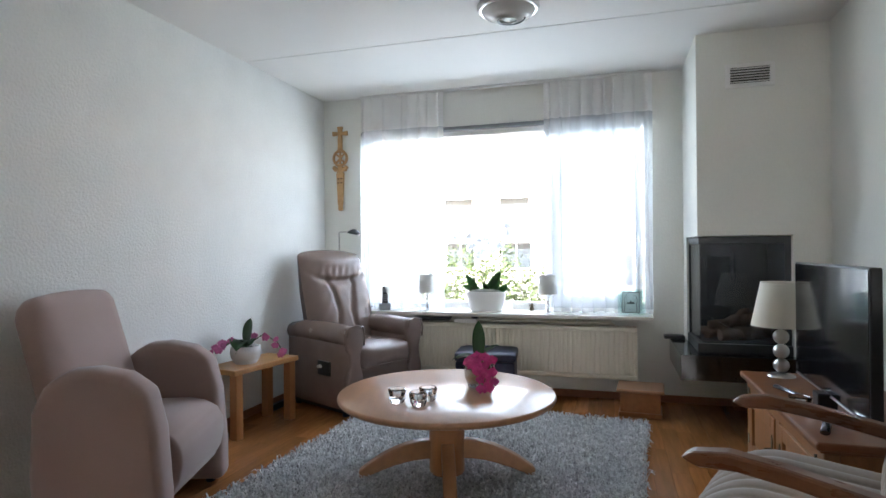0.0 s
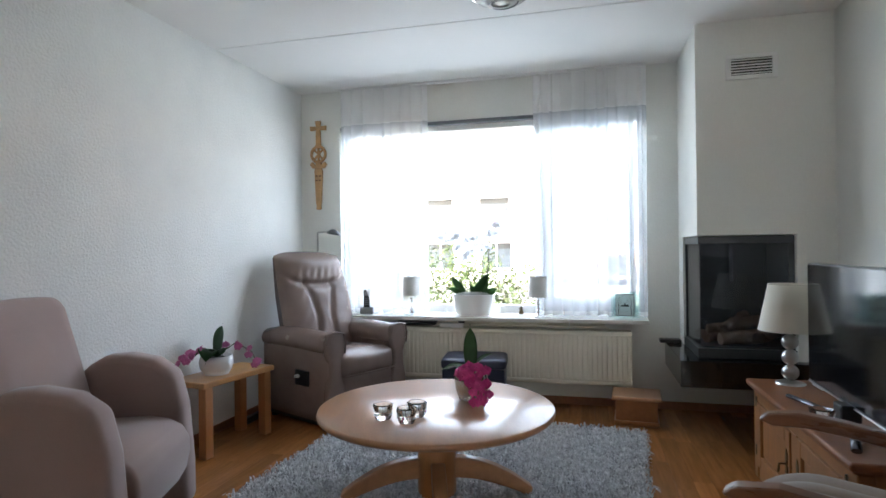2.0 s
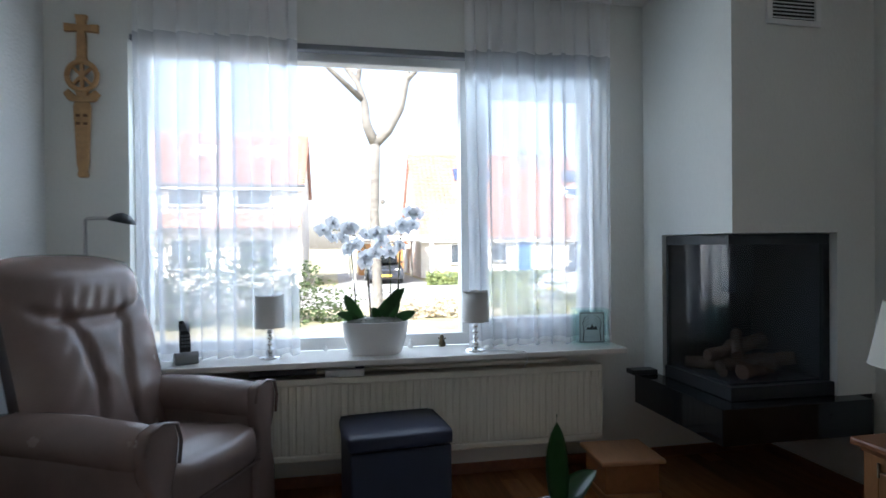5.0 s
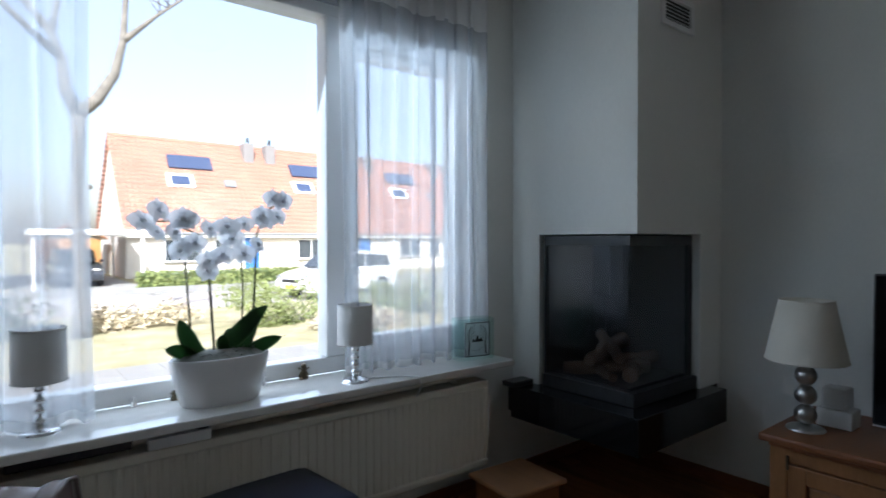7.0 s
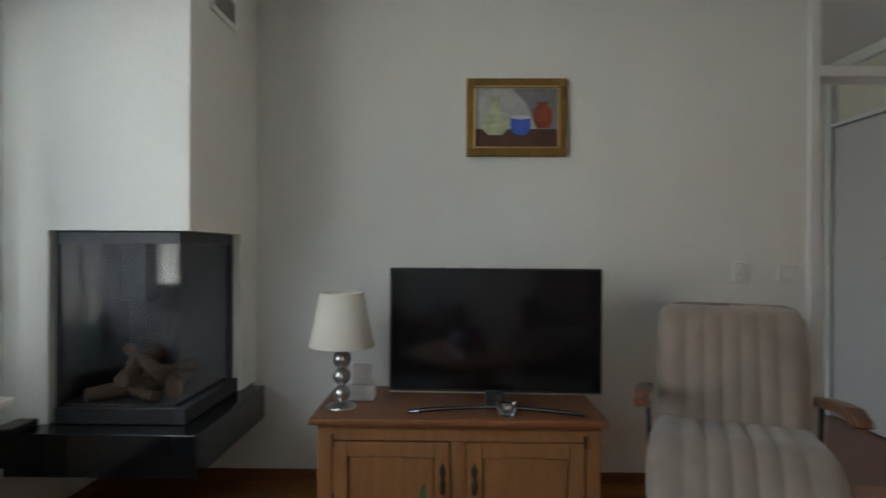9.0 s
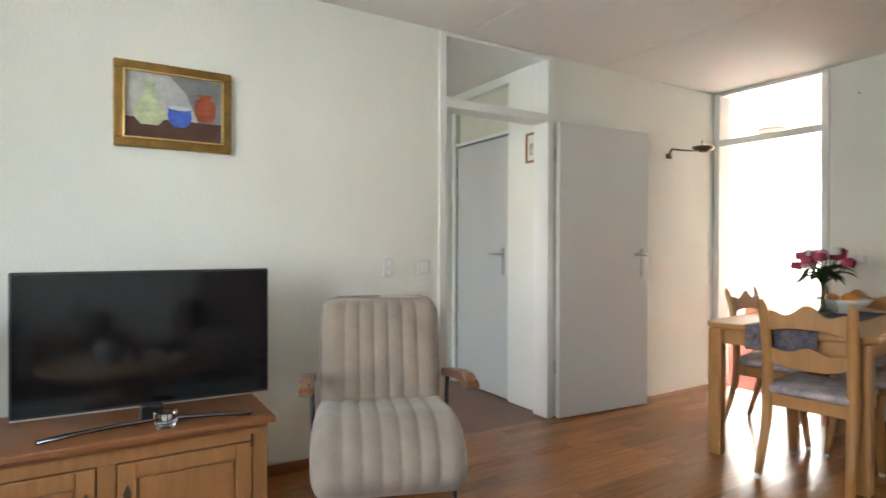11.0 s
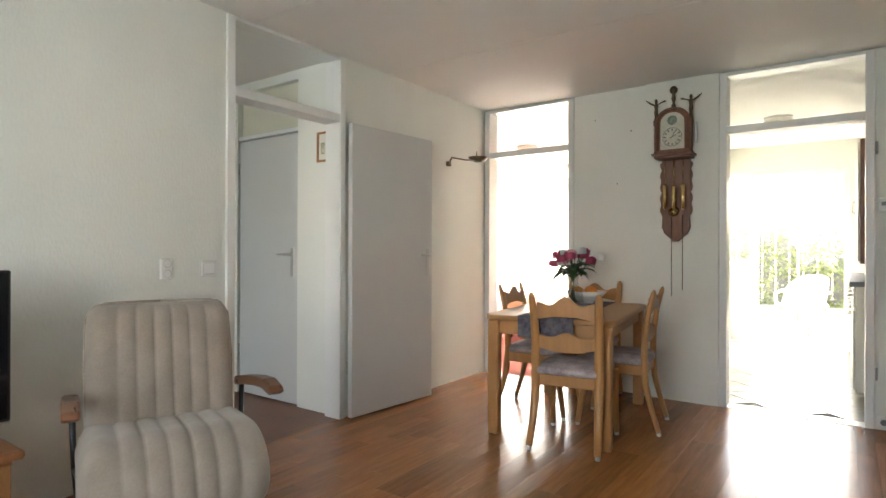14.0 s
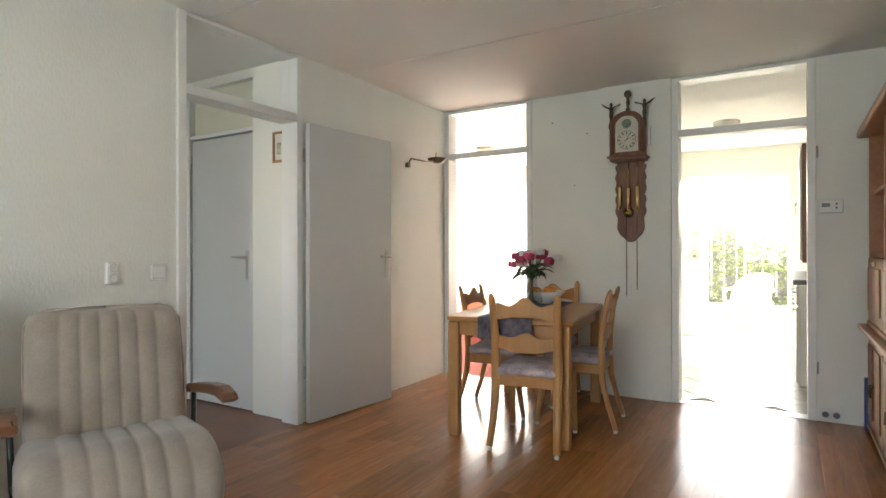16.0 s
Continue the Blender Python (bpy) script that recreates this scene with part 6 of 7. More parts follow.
wall_clock()
for x, z in ((2.92, 2.24), (2.62, 2.12), (2.73, 1.70)):
    single("nail", lathe([(0, 0), (0.005, 0), (0.005, 0.006), (0, 0.008)], 8, pose(0, 0, 0, -90, 0, 0)), IRON, "small iron nail in the white wall", "nail", "nails in the wall", pose(x, YS, z))


def bookcase():
    b = thing("wall_unit", pose(XW, -1.06, 0), "brown oak wall unit with open shelves and panelled doors", "cabinet")
    # local: x out of the wall, y along it towards the window
    D, L, Hh = 0.45, 1.35, 1.92
    part("top", box(0.0, -0.03, Hh - 0.05, D + 0.05, L + 0.03, Hh, 0.012), CHERRY, b)
    for y in (0.0, 0.67, L - 0.03):
        part("upright", box(0.0, y, 0.0, D - 0.01, y + 0.03, Hh - 0.05, 0.003), CHERRY, b)
    for z in (0.04, 0.69, 1.11, 1.50):
        part("shelf", box(0.015, 0.03, z, D - 0.03 if z > 0.7 else D + 0.005, L - 0.03, z + 0.025, 0.003), CHERRY, b)
    part("back_panel", box(0.002, 0.0, 0.0, 0.015, L, Hh - 0.05), CHERRY, b)
    part("desk_ledge", box(0.015, -0.02, 0.66, D + 0.05, L + 0.02, 0.688, 0.008), CHERRY, b)
    for k in range(2):
        y0, y1 = 0.03 + 0.66 * k, 0.665 + 0.66 * k
        d = part("drop_front", box(D - 0.02, y0, 0.72, D - 0.002, y1, 1.105, 0.004), CHERRY, b)
        part("raised_panel", box(D - 0.002, y0 + 0.06, 0.78, D + 0.008, y1 - 0.06, 1.05, 0.006), CHERRY, d)
        part("handle", box(D - 0.002, (y0 + y1) / 2 - 0.06, 1.06, D + 0.006, (y0 + y1) / 2 + 0.06, 1.085, 0.003), BRASS, d)
        for q in range(2):
            a, e = y0 + 0.315 * q, y0 + 0.315 * (q + 1)
            dd = part("door", box(D - 0.02, a + 0.004, 0.07, D - 0.002, e - 0.004, 0.65, 0.004), CHERRY, b)
            part("raised_panel", box(D - 0.002, a + 0.06, 0.14, D + 0.008, e - 0.06, 0.58, 0.006), CHERRY, dd)
            part("knob", tube([(D, e - 0.035 if q == 0 else a + 0.035, 0.36), (D + 0.02, e - 0.035 if q == 0 else a + 0.035, 0.36), (D + 0.024, e - 0.035 if q == 0 else a + 0.035, 0.30)], 0.006), BRONZE, dd)
    return b


bookcase()
single("clay_jar", lathe([(0, 0), (0.06, 0), (0.11, 0.05), (0.115, 0.09), (0.08, 0.14), (0.05, 0.155), (0.05, 0.17), (0.06, 0.175), (0, 0.175)], 32), surface("dark_clay", (0.09, 0.045, 0.03), 0.6, var=0.25, scale=10), "dark brown clay jar on the wall unit", "jar", "", pose(0.62, -0.78, 1.92))
single("shelf_teapot", lathe([(0, 0), (0.03, 0), (0.055, 0.03), (0.05, 0.06), (0.02, 0.08), (0.01, 0.095), (0, 0.10)], 24), STEEL, "small silver pot on the shelf", "pot", "", pose(0.62, -0.86, 1.525))
a = ball_lamp("shelf_lamp", pose(0.60, -0.80, 1.135), 0.02, 2, 0.05, (0.10, 0.06, 0.13, 0.09), "small lamp with a white shade on the shelf", BRONZE)
lampshade(*a, SHADEW)
single("blue_crate", box(0.745, -1.165, 0.0, 0.79, -1.075, 0.33, 0.006), surface("blue_fabric", (0.06, 0.10, 0.28), 0.7, var=0.2), "narrow blue folder standing on the floor", "folder")

# ---------------------------------------------------------------- kitchen and back room
LIGHTCAB = surface("cream_laminate", (0.72, 0.69, 0.62), 0.35, var=0.04, bump=0.03)
kc = thing("kitchen_cabinet", pose(0.55, -4.2, 0), "tall cream kitchen cupboard wall with dark shelf side", "cabinet")
part("body", box(0, 0, 0.08, 0.59, 2.3, 0.88, 0.004), LIGHTCAB, kc)
part("plinth", box(0, 0, 0, 0.50, 2.3, 0.08), IRON, kc)
part("worktop", box(0, 0, 0.88, 0.63, 2.3, 0.92, 0.006), GREYPL, kc)
for k in range(4):
    d = part("door", box(0.59, 0.01 + 0.57 * k, 0.10, 0.608, 0.57 + 0.57 * k, 0.70, 0.004), LIGHTCAB, kc)
    part("handle", tube([(0.608, 0.20 + 0.57 * k, 0.66), (0.64, 0.20 + 0.57 * k, 0.66), (0.64, 0.36 + 0.57 * k, 0.66), (0.608, 0.36 + 0.57 * k, 0.66)], 0.006), STEEL, d)
    d = part("drawer", box(0.59, 0.01 + 0.57 * k, 0.72, 0.608, 0.57 + 0.57 * k, 0.87, 0.004), LIGHTCAB, kc)
    part("handle", tube([(0.608, 0.20 + 0.57 * k, 0.80), (0.64, 0.20 + 0.57 * k, 0.80), (0.64, 0.36 + 0.57 * k, 0.80), (0.608, 0.36 + 0.57 * k, 0.80)], 0.006), STEEL, d)
kw2 = thing("wall_cupboard", pose(0.55, -3.6, 1.05), "dark brown glazed kitchen wall cupboard", "cupboard")
part("body", box(0, 0, 0, 0.56, 1.4, 1.0, 0.004), WALNUT, kw2)
for k in range(2):
    d = part("door", box(0.56, 0.01 + 0.7 * k, 0.02, 0.578, 0.69 + 0.7 * k, 0.98, 0.004), LIGHTCAB, kw2)
    part("handle", tube([(0.578, 0.6 + 0.1 * k, 0.45), (0.605, 0.6 + 0.1 * k, 0.45), (0.605, 0.6 + 0.1 * k, 0.55), (0.578, 0.6 + 0.1 * k, 0.55)], 0.006), STEEL, d)
st = thing("white_cooker", pose(2.05, -2.5, 0), "white free-standing cooker against the partition", "cooker")
part("body", box(0.06, 0, 0.02, 0.40, 0.6, 0.88, 0.006), WPLASTIC, st)
part("hob", box(0.06, 0, 0.88, 0.40, 0.6, 0.90, 0.004), IRON, st)
part("oven_door", box(0.04, 0.02, 0.20, 0.06, 0.58, 0.70, 0.004), WPLASTIC, st)
part("handle", tube([(0.04, 0.05, 0.74), (0.015, 0.05, 0.74), (0.015, 0.55, 0.74), (0.04, 0.55, 0.74)], 0.007), STEEL, st)


def plain_light(name, m, label):
    l = thing(name, m, label, "ceiling light")
    part("base", lathe([(0, 0), (0.13, 0), (0.13, -0.02), (0, -0.02)][::-1], 32), WPLASTIC, l)
    part("diffuser", lathe([(0.125, -0.02), (0.12, -0.05), (0.09, -0.07), (0, -0.075)][::-1], 32), surface("opal_glass", (0.68, 0.66, 0.58), 0.3, var=0.04), l)
    return l


plain_light("kitchen_ceiling_light", pose(1.75, -3.05, H), "flat opal ceiling light in the kitchen")
plain_light("backroom_ceiling_light", pose(4.5, -3.05, H), "round opal ceiling light in the back room")
cu = thing("backroom_curtain", pose(0, YB + 0.12, 0), "sheer white curtain before the sunny rear window", "curtain")
part("voile", bm_grid(bmesh.new(), 260, 8, lambda u, v: (2.65 + 4.15 * u, 0.025 * math.sin(u * 240) + 0.01 * math.sin(u * 37), 0.45 + 1.78 * v)), sheer("rear_voile", 0.12, (0.9, 0.9, 0.9)), cu)
part("rail", box(2.6, -0.03, 2.23, 6.85, 0.03, 2.26, 0.004), WHITE, cu)
sf = thing("red_sofa", pose(3.2, -4.0, 0), "salmon daybed under the rear window", "sofa")
SALMON = surface("salmon_cover", (0.62, 0.28, 0.18), 0.9, var=0.15, scale=6, bump=0.2)
part("base", box(0, 0, 0.06, 1.7, 0.8, 0.32, 0.02), surface("red_cloth", (0.45, 0.07, 0.05), 0.9, var=0.15), sf)
part("mattress", soft_box(1.7, 0.8, 0.16, 0.05, pose(0.85, 0.4, 0.32), 0.01), SALMON, sf)
for x in (0.06, 1.64):
    for y in (0.06, 0.74):
        part("foot", lathe([(0, 0), (0.03, 0), (0.03, 0.06), (0, 0.06)], 12, pose(x, y, 0)), WALNUT, sf)
single("pillow", soft_box(0.5, 0.35, 0.12, 0.05, None, 0.03), PORCELAIN, "white pillow on the daybed", "pillow", "", pose(3.55, -3.7, 0.49, 0, 0, 10))

# ---------------------------------------------------------------- outside
GZ = -0.80   # street level, below the house floor
GB = -0.15   # rear garden level
GRASS = surface("dry_lawn", (0.38, 0.33, 0.21), 0.95, var=0.4, scale=1.5, fine=20, bump=0.8, depth=0.03, tint=(0.21, 0.20, 0.09))
PAVE = surface("concrete_paving", (0.29, 0.285, 0.265), 0.85, var=0.15, scale=2, fine=40, bump=0.2)
ROAD = surface("brick_road", (0.38, 0.355, 0.33), 0.85, var=0.2, scale=3, fine=25, bump=0.3)
BUSH = surface("shrub_leaf", (0.21, 0.25, 0.08), 0.7, var=0.5, scale=5, bump=0.1)
DRYG = surface("dry_grass", (0.52, 0.45, 0.31), 0.9, var=0.4, scale=6, bump=0.1)
HEDGE = surface("hedge_leaf", (0.06, 0.09, 0.025), 0.7, var=0.5, scale=3, bump=0.1)
BARK = surface("tree_bark", (0.19, 0.175, 0.15), 0.9, var=0.6, scale=11, fine=40, bump=0.9, depth=0.02)
TILER = surface("orange_roof_tile", (0.38, 0.20, 0.14), 0.75, var=0.25, scale=1.2, fine=14, bump=0.3, depth=0.02)
BRICKW = surface("white_painted_brick", (0.66, 0.63, 0.57), 0.85, var=0.08, scale=2, fine=14, bump=0.3)
DARKWIN = surface("dark_window_glass", (0.05, 0.06, 0.07), 0.1, var=0.2, bump=0.0)
BLUEP = surface("blue_door_paint", (0.05, 0.15, 0.42), 0.4, var=0.08)
CONC = surface("chimney_render", (0.21, 0.20, 0.195), 0.9, var=0.2)

g = bmesh.new()
bmesh.ops.create_grid(g, x_segments=2, y_segments=2, size=400)
bmesh.ops.translate(g, vec=(0, 0, GZ), verts=g.verts)
structure("ground", g, GRASS, "dry lawn and open ground", "ground")
structure("road", box(-80, 20.3, GZ - 0.2, 90, 25.5, GZ + 0.012), ROAD, "grey brick road", "road")
structure("pavement", box(-80, 25.5, GZ - 0.2, 90, 28.6, GZ + 0.08, 0.01), PAVE, "pale concrete pavement across the road", "pavement")
structure("driveway", box(1.8, 28.6, GZ - 0.2, 6.4, 44, GZ + 0.02), PAVE, "pale paved driveway", "driveway")
path = structure("garden_path", box(-6, 7.0, GZ - 0.1, 12, 12.9, GZ + 0.004), PAVE, "garden path of square concrete slabs", "path")
slab = bmesh.new()
bm_box(slab, -0.297, -0.297, 0, 0.297, 0.297, 0.03, 0.006, None, 1)
sm = bpy.data.meshes.new("slab")
slab.to_mesh(sm)
slab.free()
sm.materials.append(surface("paving_slab", (0.27, 0.265, 0.25), 0.85, var=0.12, scale=3, fine=40, bump=0.2, rand=0.1))
for i in range(22):
    for j in range(10):
        o = new("paving_slab", sm)
        o.location = (-2.4 + 0.6 * i, 7.2 + 0.6 * j, GZ + 0.004)
        o.parent = path


def clump(n, spread, leaf, mat_seed, up=0.8):
    """Many small leaves scattered through a lumpy volume. spread: (x, y, z) half sizes."""
    rnd = random.Random(mat_seed)
    vs, fs = [], []
    lumps = [(rnd.uniform(-0.7, 0.7), rnd.uniform(-0.7, 0.7), rnd.uniform(0.0, 0.8), rnd.uniform(0.3, 0.55)) for _ in range(12)]
    for k in range(n):
        lx, ly, lz, lr = rnd.choice(lumps)
        d = Vector((rnd.gauss(0, 1), rnd.gauss(0, 1), rnd.gauss(0, 1))).normalized() * lr * rnd.uniform(0.5, 1.05)
        c = Vector(((lx + d.x) * spread[0], (ly + d.y) * spread[1], max(0.01, (lz + d.z) * spread[2])))
        a = Vector((rnd.gauss(0, 1), rnd.gauss(0, 1), rnd.gauss(0, up))).normalized() * leaf * rnd.uniform(0.6, 1.3)
        b = a.cross(Vector((rnd.gauss(0, 1), rnd.gauss(0, 1), rnd.gauss(0, 1)))).normalized() * leaf * 0.45
        q = len(vs)
        vs += [c - a * 0.5, c + b * 0.5, c + a * 0.5, c - b * 0.5]
        fs.append((q, q + 1, q + 2, q + 3))
    me = bpy.data.meshes.new("leaves")
    me.from_pydata([tuple(v) for v in vs], [], fs)
    return me


def shrub(name, x, y, spread, n, leaf, seed, mat, label, base=None):
    s = thing(name, pose(x, y, GZ if base is None else base), label, "shrub")
    me = clump(n, spread, leaf, seed)
    me.materials.append(mat)
    o = new("foliage", me)
    o.parent = s
    tagged(o, kind="stuff")
    rnd = random.Random(seed)
    for k in range(5):
        part("stem", tube([(0, 0, 0), (rnd.uniform(-0.4, 0.4) * spread[0], rnd.uniform(-0.4, 0.4) * spread[1], spread[2] * 0.8)], 0.012, 5), BARK, s)
    return s


shrub("front_shrub", 7.2, 16.0, (2.0, 1.1, 1.0), 4200, 0.10, 1, BUSH, "low green shrub in the front garden")
shrub("front_shrub", 9.6, 15.4, (1.8, 1.1, 1.05), 3600, 0.10, 2, BUSH, "low green shrub in the front garden")
shrub("dry_shrub", 7.7, 14.4, (1.4, 0.7, 0.45), 2000, 0.12, 3, DRYG, "brown dry perennial clump")
shrub("dry_shrub", 3.9, 17.6, (1.4, 0.7, 0.5), 2000, 0.12, 4, DRYG, "straw-coloured dry grass clump under the tree")
shrub("yucca", 4.6, 8.6, (0.5, 0.42, 0.72), 200, 0.42, 6, BUSH, "spiky green plant beside the path")
shrub("tall_bush", -2.6, 17.8, (2.8, 1.4, 2.3), 4800, 0.16, 7, HEDGE, "tall dark bush in the front garden")
shrub("tall_bush", 0.5, 17.4, (1.7, 1.1, 1.55), 3000, 0.15, 8, HEDGE, "dark bush in the front garden")


def hedge(name, x0, x1, y, h, seed):
    b = thing(name, pose(x0, y, GZ), "clipped low green hedge", "hedge")
    me = bpy.data.meshes.new("leaves")
    rnd = random.Random(seed)
    vs, fs = [], []
    for k in range(int((x1 - x0) * 420)):
        c = Vector((rnd.uniform(0, x1 - x0), rnd.uniform(-0.28, 0.28), rnd.uniform(0.02, h + 0.04)))
        if abs(c.y) < 0.2 and c.z < h - 0.1:
            c.y = math.copysign(0.26, c.y) + rnd.uniform(-0.04, 0.05)
        a = Vector((rnd.gauss(0, 1), rnd.gauss(0, 1), rnd.gauss(0, 1))).normalized() * 0.09
        e = a.cross(Vector((rnd.gauss(0, 1), rnd.gauss(0, 1), rnd.gauss(0, 1)))).normalized() * 0.045
        q = len(vs)
        vs += [c - a, c + e, c + a, c - e]
        fs.append((q, q + 1, q + 2, q + 3))
    me.from_pydata([tuple(v) for v in vs], [], fs)
    me.materials.append(BUSH)
    o = new("foliage", me)
    o.parent = b
    tagged(o, kind="stuff")
    part("inner_growth", box(0.05, -0.22, 0, x1 - x0 - 0.05, 0.22, h - 0.06, 0.05), HEDGE, b)
    return b


hedge("hedge", 6.0, 13.2, 29.2, 0.66, 1)


def tree():
    t = thing("street_tree", pose(2.66, 16.7, GZ), "bare pruned tree with a forked trunk", "tree")
    rnd = random.Random(2)
    trunk = [(0, 0, 0), (0.03, 0, 0.4), (0.0, 0.0, 1.2), (-0.03, 0, 2.2), (0.0, 0, 3.0), (0.0, 0, 3.55)]
    part("trunk", tube(trunk, [0.15, 0.10, 0.092, 0.088, 0.09, 0.105], 12), BARK, t)
    part("knot", tube([(0.10, -0.03, 2.35), (0.17, -0.05, 2.38)], [0.05, 0.035], 8), BARK, t)
    limbs = [[(0, 0, 3.5), (-0.16, 0, 3.85), (-0.20, 0.0, 4.3), (-0.33, 0.05, 4.7), (-0.9, 0.2, 5.5), (-1.6, 0.3, 6.1)],
             [(0, 0, 3.5), (0.25, 0, 3.75), (0.50, 0.0, 4.2), (0.62, 0.0, 4.75), (0.68, 0.1, 5.4), (0.8, 0.1, 6.4)],
             [(0.62, 0, 4.75), (0.85, 0.0, 5.0), (1.10, -0.1, 5.25), (1.7, -0.2, 5.8)],
             [(-0.33, 0.05, 4.7), (-0.2, 0.3, 5.4), (-0.3, 0.5, 6.2)],
             [(-0.2, 0, 4.3), (-0.9, -0.2, 4.9), (-1.8, -0.3, 5.2), (-2.6, -0.3, 5.3)]]
    for l in limbs:
        n = len(l)
        r0 = 0.11 if l[0][2] < 4 else 0.06
        lb = part("limb", tube(l, [r0 * (1 - 0.75 * k / (n - 1)) for k in range(n)], 9), BARK, t)
        for k in range(7):
            a = Vector(l[-1]).lerp(Vector(l[-2]), rnd.uniform(0, 1))
            d = Vector((rnd.uniform(-1, 1), rnd.uniform(-0.6, 0.6), rnd.uniform(0.2, 1))).normalized()
            part("twig", tube([a, a + d * 0.35, a + d * 0.7 + Vector((0, 0, 0.1))], [0.014, 0.009, 0.003], 5), BARK, lb)
    t.scale = (1.32, 1.32, 1.31)
    return t


tree()


def gable_house(name, label, x0, x1, yf, yb, eave, ridge, overhang=0.35, gable_left=True):
    h = thing(name, pose(0, 0, GZ), label, "house")
    ym = (yf + yb) / 2
    part("wall", prism([(yf, 0), (yb, 0), (yb, eave), (ym, ridge - 0.12), (yf, eave)], x1 - x0, "x", 0.0, x0), BRICKW, h)
    n = 22
    slope = (ridge - eave) / (ym - yf)
    run = ym - yf + overhang
    r = bmesh.new()
    for side in (1, -1):
        for k in range(n):
            u0, u1 = k / n, (k + 1.12) / n
            ya, yc = overhang - run * u0, overhang - run * u1
            za, zc = eave - overhang * slope + run * u0 * slope, eave - overhang * slope + run * u1 * slope
            a, c = (yf - ya, yf - yc) if side > 0 else (yb + ya, yb + yc)
            vs = [r.verts.new(q) for q in ((x0 - 0.2, a, za + 0.13), (x1 + 0.2, a, za + 0.13), (x1 + 0.2, c, zc + 0.07), (x0 - 0.2, c, zc + 0.07),
                                           (x0 - 0.2, a, za + 0.02), (x1 + 0.2, a, za + 0.02))]
            r.faces.new((vs[0], vs[1], vs[2], vs[3]))
            r.faces.new((vs[4], vs[5], vs[1], vs[0]))
            if side > 0:
                # rounded pantile rolls lying on the course
                m = int((x1 - x0 + 0.4) / 0.30)
                for q in range(m):
                    xa = x0 - 0.2 + 0.30 * q
                    lo = [r.verts.new((xa + 0.10 * i, a - 0.01, za + 0.125 + (0, 0.065, 0.055, 0)[i])) for i in range(4)]
                    hi = [r.verts.new((xa + 0.10 * i, c, zc + 0.065 + (0, 0.055, 0.045, 0)[i])) for i in range(4)]
                    for i in range(3):
                        r.faces.new((lo[i], lo[i + 1], hi[i + 1], hi[i])).smooth = True
                    r.faces.new(lo)
    bm_box(r, x0 - 0.2, ym - 0.12, ridge + 0.02, x1 + 0.2, ym + 0.12, ridge + 0.16)
    rf = part("roof", r, TILER, h, "orange clay-tiled roof in courses")
    part("gutter", tube([(x0 - 0.2, yf - overhang - 0.06, eave - overhang * slope + 0.03), (x1 + 0.2, yf - overhang - 0.06, eave - overhang * slope + 0.03)], 0.06, 8), GREYPL, h)
    part("fascia", box(x0 - 0.15, yf - overhang, eave - overhang * slope - 0.18, x1 + 0.15, yf - overhang + 0.03, eave - overhang * slope + 0.02), WHITE, h)

    def on_roof(nm, xa, xb, za, zb, thick, mat, frame_w=0.0):
        ya, yc = yf + (za - eave) / slope, yf + (zb - eave) / slope
        nrm = Vector((0, -slope, 1)).normalized()
        o = part(nm, bmesh.new(), mat, rf)
        bm = bmesh.new()
        low = [Vector((xa, ya, za)), Vector((xb, ya, za)), Vector((xb, yc, zb)), Vector((xa, yc, zb))]
        vs = [bm.verts.new(p + nrm * 0.10) for p in low] + [bm.verts.new(p + nrm * (0.10 + thick)) for p in low]
        for q in ((3, 2, 1, 0), (4, 5, 6, 7), (0, 1, 5, 4), (1, 2, 6, 5), (2, 3, 7, 6), (3, 0, 4, 7)):
            bm.faces.new([vs[i] for i in q])
        bm.to_mesh(o.data)
        bm.free()
        return o

    def opening(nm, xa, xb, za, zb, mat, bars=1, sill=True):
        w = part(nm, box(xa, yf - 0.05, za, xb, yf - 0.015, zb), mat, h)
        for b in ((xa - 0.06, za - 0.06, xa, zb + 0.06), (xb, za - 0.06, xb + 0.06, zb + 0.06), (xa, zb, xb, zb + 0.06), (xa, za - 0.06, xb, za)):
            part("frame", box(b[0], yf - 0.09, b[1], b[2], yf - 0.01, b[3], 0.004), WHITE, w)
        for k in range(1, bars + 1):
            xm = xa + (xb - xa) * k / (bars + 1)
            part("glazing_bar", box(xm - 0.03, yf - 0.085, za, xm + 0.03, yf - 0.05, zb), WHITE, w)
        if sill:
            part("sill", box(xa - 0.1, yf - 0.16, za - 0.12, xb + 0.1, yf - 0.01, za - 0.06), CONC, w)
        return w

    return h, rf, on_roof, opening


